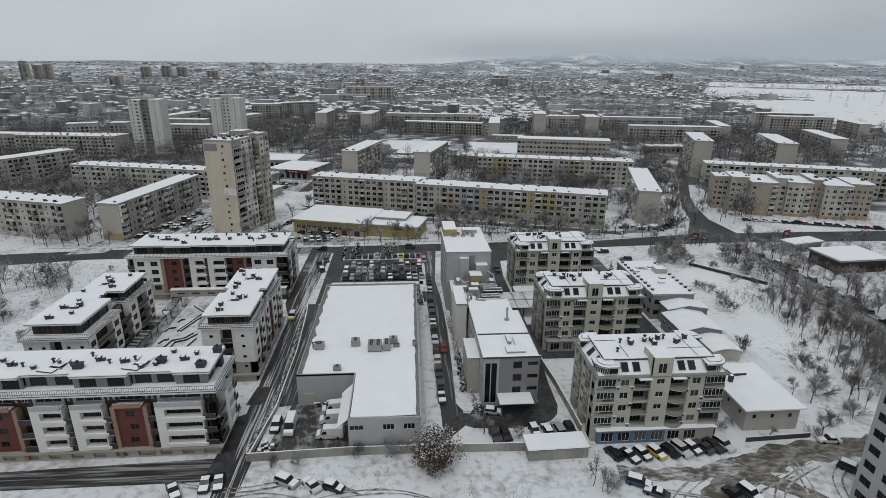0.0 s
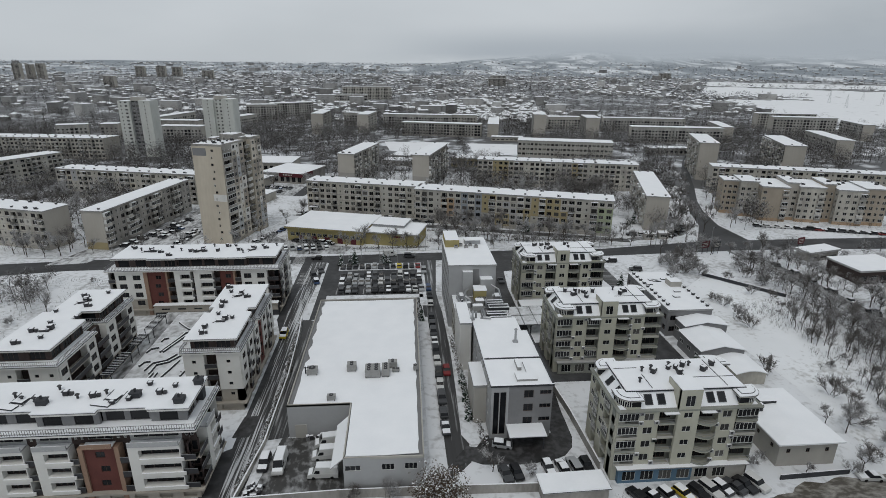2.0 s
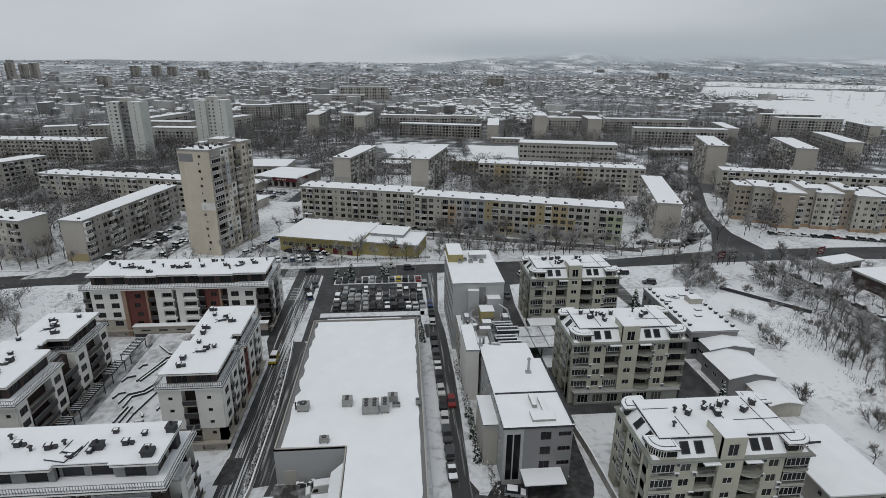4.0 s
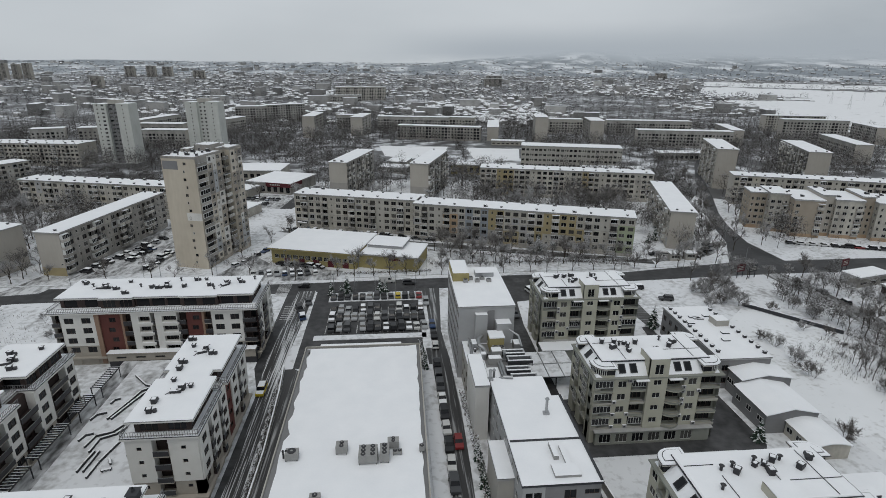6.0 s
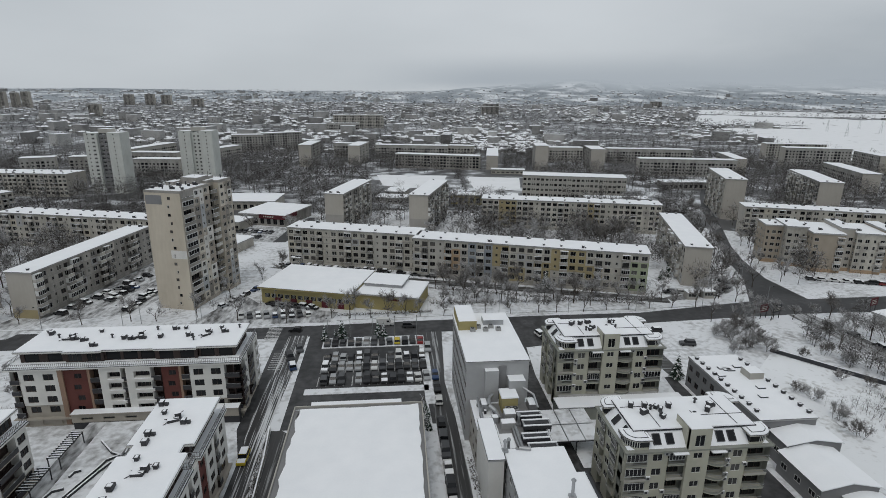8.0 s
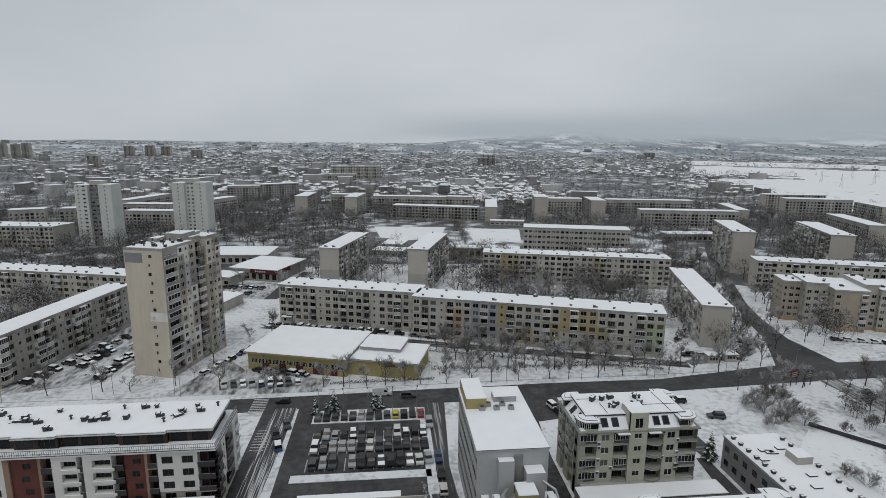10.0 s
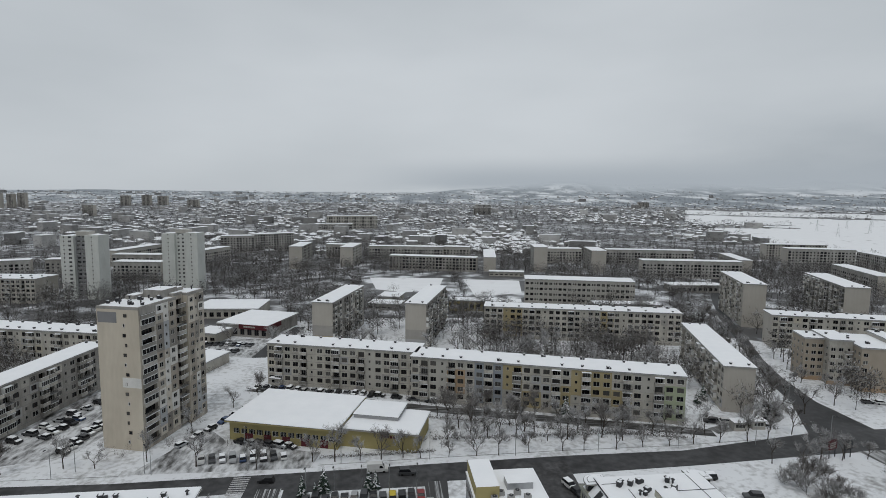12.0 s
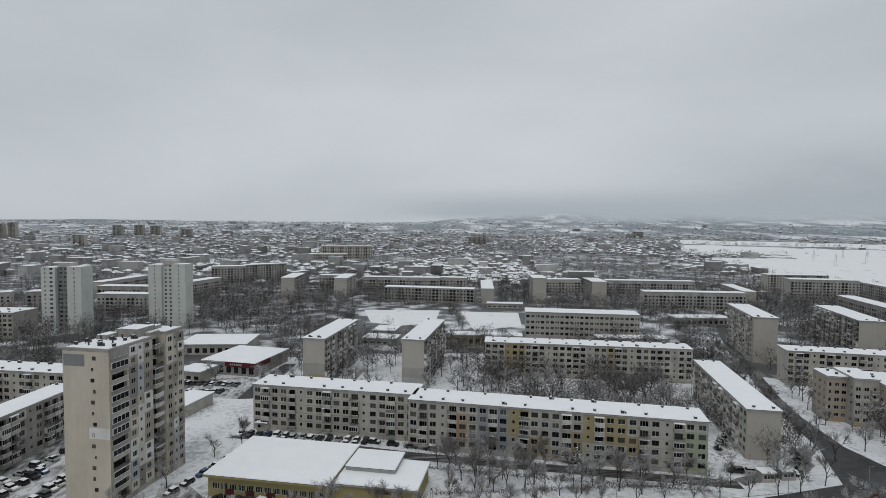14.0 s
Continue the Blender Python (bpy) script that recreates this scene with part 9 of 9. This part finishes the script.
# the store's car park: three rows
for k in range(13):
    x = -21.0 + k * 2.28
    if k == 9:
        car(x, 202.3, 180, "hatch", 6, False, 0.17)
    else:
        any_car(x, 202.3, 0, 0.12)
for k in range(13):
    x = -20.0 + k * 2.2
    if crnd.random() < 0.97:
        any_car(x, 193.0, 0, 0.15)
    if crnd.random() < 0.95:
        any_car(x, 187.2, 0, 0.2)
for k in range(13):
    if crnd.random() < 0.97:
        any_car(-19.5 + k * 2.2, 180.6, 0, 0.2)
for k in range(3):
    any_car(9.2, 169 + k * 6, 0, 0.5)
# the lane beside the store
for k in range(11):
    any_car(8.95 - 0.012 * k, 160 - k * 5.3, 0, 0.18)
car(10.9, 129.0, 0, "hatch", 4, False)
car(8.3, 197, 0, "estate", 2, False)
# delivery yard
car(-26.0, 98.9, 0, "estate", 0, True)
car(-23.0, 98.4, 0, "van", 3, True)
for y in (103.9, 100.3, 95.3):
    car(-14.6, y, -86 + (y - 100), "van", 3, True)
# foot of the picture, the cream house, the office
for x, y, a in ((-35.0, 83.0, 5), (-32.7, 83.2, 10), (-20.7, 82.6, 60), (-16.2, 81.6, 40), (-12.2, 80.8, 65), (-40.0, 81.6, 30), (42.5, 78.5, 60), (44.6, 75.8, 55), (58.2, 74.4, 20), (61.0, 74.6, 25), (85.8, 87.6, 85), (83.9, 79.3, 40)):
    any_car(x, y, a, 0.9)
for k, (x, y) in enumerate(((40.8, 86.2), (43.6, 85.4), (46.3, 85.8), (49.2, 86.0), (52.0, 86.2), (54.4, 86.5), (56.8, 86.8), (59.2, 87.1), (61.4, 87.3), (63.6, 87.5))):
    if k == 3:
        car(x, y, 25, "hatch", 6, True)
    else:
        any_car(x, y, 25, 0.3)
for x, y in ((27.1, 94.0), (29.7, 94.1), (32.1, 94.2), (34.5, 94.2), (18.8, 92.9), (20.9, 93.1)):
    any_car(x, y, 8, 0.25)
car(19.6, 101.0, 76, "hatch", 2, True)
car(-32.4, 150.6, 0, "estate", 6, True)
# beside the tower and before the pavilion
for k in range(9):
    any_car(-111.5 + k * 1.55, 231.5 + k * 4.7, 70, 0.8)
for k in range(7):
    any_car(-91 + k * 0.2, 233 + k * 2.9, 65, 0.8)
for k in range(5):
    any_car(-101.5 + k * 0.7, 243 + k * 3.2, 65, 0.95)
for k in range(9):
    any_car(-51.5 + k * 2.7, 224.6 + k * 0.05, 15, 0.6)
for k in range(6):
    any_car(-60.0 + k * 2.4, 234.5 + k * 5.2, -30, 0.5)
for k in range(6):
    any_car(-44.0 + k * 3.0, 235.0 - k * 0.9, 60, 0.2)
for k in range(15):
    any_car(-49 + k * 3.0, 279.2 - k * 0.75, -17, 0.5)
for k in range(4):
    any_car(-4 + k * 6, 268 - k * 2.4, 73, 0.4)
# on the crossing's corners and along the streets
for x, y, a in ((102.3, 236.4, 75), (107.1, 235.9, 80), (118.0, 233.6, 30), (121.0, 236.0, 35), (124.0, 238.6, 35), (127.2, 241.0, 35), (130, 246, 20), (86.3, 194.0, 80), (80.5, 203.5, 85), (-28.6, 199, 20), (-30.5, 194, 20), (-29.0, 189, 15), (43.6, 203, 15), (44.4, 199.6, 12), (34.6, 186, 3), (3.5, 213.1, 90), (-32, 212.4, 88)):
    any_car(x, y, a, 0.35)
car(-4.2, 215.2, 92, "van", 3, False)
for k in range(14):
    any_car(168 + k * 4.1, 243 - k * 1.35 + 4, 75, 0.7)
for k in range(8):
    any_car(street_x(196 - k * 8.5) + 6.9, 196 - k * 8.5, 176, 0.6)
for k in range(10):
    any_car(-89 + k * 2.7, 341.5 - k * 0.55, -14, 0.4)
for k in range(6):
    any_car(-82.5 + k * 2.7, 328 - k * 0.2, -12, 0.8)


# ---- walls, lamps, billboards, masts ----
def wall_run(name, pts, h, t, mat, label, cap=True):
    mb = MB()
    for p, q in zip(pts, pts[1:]):
        d = Vector((q[0] - p[0], q[1] - p[1]))
        n = Vector((-d.y, d.x)).normalized() * t / 2
        mb.prism([(p[0] - n.x, p[1] - n.y), (q[0] - n.x, q[1] - n.y), (q[0] + n.x, q[1] + n.y), (p[0] + n.x, p[1] + n.y)], 0, h, 0, 1 if cap else 0)
    return tagged(part(name, mb, [mat, SNOW]), label, "wall", kind="structure")


wall_run("boundary_wall", [(-29.3, 88.9), (-10.4, 89.6), (2.6, 89.4), (24.6, 88.8)], 1.9, 0.25, PANEL_W, "grey concrete boundary wall capped with snow")
wall_run("boundary_wall", [(-29.3, 88.9), (-27.3, 105), (-27.2, 129), (-28.2, 150), (-29.2, 160.5)], 1.1, 0.3, PALE, "low pale wall along the lane capped with snow")
wall_run("boundary_wall", [(36.6, 93.4), (35.9, 110), (34.6, 124)], 1.8, 0.25, PANEL_W, "grey yard wall capped with snow")
wall_run("boundary_wall", [(108.5, 188), (117, 178), (126, 167.5)], 1.2, 0.4, DARKGREY, "dark stone wall along the plot", True)
wall_run("boundary_wall", [(69.0, 88.6), (83.0, 89.2)], 1.1, 0.2, DARKGREY, "low dark garden wall by the house", True)
# hedge-like snow bank between the lane's two tracks
bank = MB()
rb = random.Random(3)
for k in range(36):
    y = 92 + k * 1.9
    x = (-29.2 + 0.115 * (y - 92) if y < 105 else -27.7 if y < 129 else -27.7 - 0.045 * (y - 129)) - 0.7 + rb.uniform(-0.2, 0.2)
    bank.prism([(x + 0.5 * math.cos(a * math.tau / 6) * rb.uniform(0.5, 1.1), y + 1.1 * math.sin(a * math.tau / 6)) for a in range(6)], 0.02, rb.uniform(0.25, 0.6), 0, inset=0.3)
tagged(part("snow_bank", bank, [GROUND_SNOW]), "ridge of cleared snow along the lane", "snow bank", kind="stuff")


def street_lamp(x, y, turn):
    root = thing("street_lamp", x, y, 0, turn, "grey steel street lamp with a single arm", "street lamp", "street lamps")
    p = MB()
    p.cyl(0, 0, 0, 8.0, 0.1, 0.06, n=8)
    part("pole", p, [METAL], root)
    a = MB()
    a.tube((0, 0, 8.0), (0, -1.6, 8.5), 0.045, n=6)
    part("arm", a, [METAL], root)
    hd = MB()
    hd.box(-0.16, 0.16, -2.2, -1.5, 8.45, 8.6)
    part("lamp_head", hd, [DARKMETAL], root)


for k in range(11):
    street_lamp(-110 + k * 24, 218.6 if k < 4 else 220.4, 0)
for k in range(5):
    street_lamp(-21 + k * 6.6, 203.9, 0)
for x, y in ((-82, 222), (-64, 219.6), (-41, 228), (140, 250), (152, 285)):
    street_lamp(x, y, 30)


def billboard(x, y, turn, mat):
    root = thing("billboard", x, y, 0, turn, "street billboard on steel legs", "billboard", "billboards")
    for px in (-1.4, 1.4):
        p = MB()
        p.box(px - 0.1, px + 0.1, -0.1, 0.1, 0, 2.6)
        part("leg", p, [DARKMETAL], root)
    b = MB()
    b.box(-2.0, 2.0, -0.12, 0.12, 2.4, 5.2)
    part("board", b, [mat], root)
    f = MB()
    for z in (3.0, 3.6, 4.2):
        f.box(-1.5, 1.2, -0.15, -0.125, z, z + 0.25)
    part("lettering", f, [PALE], root, "unreadable pale lettering bars")


billboard(122.3, 211.2, 20, RUST)
billboard(126.5, 210.6, 20, DARKGREY)
billboard(164.8, 214.0, 20, RUST)


def kiosk(x, y, turn):
    root = thing("kiosk", x, y, 0, turn, "small street kiosk with a snowy roof", "kiosk", "street kiosks")
    b = MB()
    mp = lambda u, o, z: (u, -o, z)
    facade(b, mp, 0, 4, 0, 2.7, [(0.5, 3.5, 1.0, 2.2)])
    b.face([(4, 0, 0), (4, 3, 0), (4, 3, 2.7), (4, 0, 2.7)])
    b.face([(4, 3, 0), (0, 3, 0), (0, 3, 2.7), (4, 3, 2.7)])
    b.face([(0, 3, 0), (0, 0, 0), (0, 0, 2.7), (0, 3, 2.7)])
    part("wall", b, [PALE], root)
    put_window(root, mp, 0, 2, 1.6, 3.0, 1.2, 0.0, 3)
    flat_roof(root, rect(-0.4, 4.4, -0.6, 3.3), 2.7, thick=0.15, snow=0.2)


kiosk(105.6, 229.6, -5)
kiosk(112.2, 230.2, -5)
kiosk(-45, 283, -17)


def mast(x, y, z, h):
    p = MB()
    p.cyl(0, 0, 0, h, 0.06, 0.03, n=6)
    for k in range(3):
        p.tube((-0.8 + k * 0.1, 0, h * (0.6 + 0.15 * k)), (0.8 - k * 0.1, 0, h * (0.6 + 0.15 * k)), 0.025)
    tagged(part("antenna_mast", p, [METAL], None, "", pose(x, y, z)), "thin steel antenna mast on the roof", "antenna", "antenna masts")


for x, y, h in ((-72, 246, 4), (-70, 250, 5), (-66, 256, 3.5)):
    mast(x, y, 43.2, h)


def heap(x, y, n, sx, sy, seed, label):
    """A heap of crates and scrap under patchy snow."""
    rnd = random.Random(seed)
    root = thing("scrap_heap", x, y, 0.03, 0, label, "scrap heap", "scrap heaps in the yard")
    for k in range(n):
        b = MB()
        w, d, h = rnd.uniform(0.4, 1.1), rnd.uniform(0.3, 0.8), rnd.uniform(0.3, 1.1)
        b.box(-w / 2, w / 2, -d / 2, d / 2, 0, h, 0, 1 if rnd.random() < 0.6 else 0)
        part("crate", b, [DARKMETAL if rnd.random() < 0.7 else MIDGREY, SNOW], root, "", pose(rnd.uniform(-sx, sx), rnd.uniform(-sy, sy), 0, 0, 0, rnd.uniform(0, 90)))


heap(-16.5, 105.6, 24, 2.6, 0.6, 1, "dark heap of crates under patchy snow by the store wall")
heap(-26.2, 91.8, 20, 1.4, 1.6, 2, "heap of scrap under snow by the yard wall")
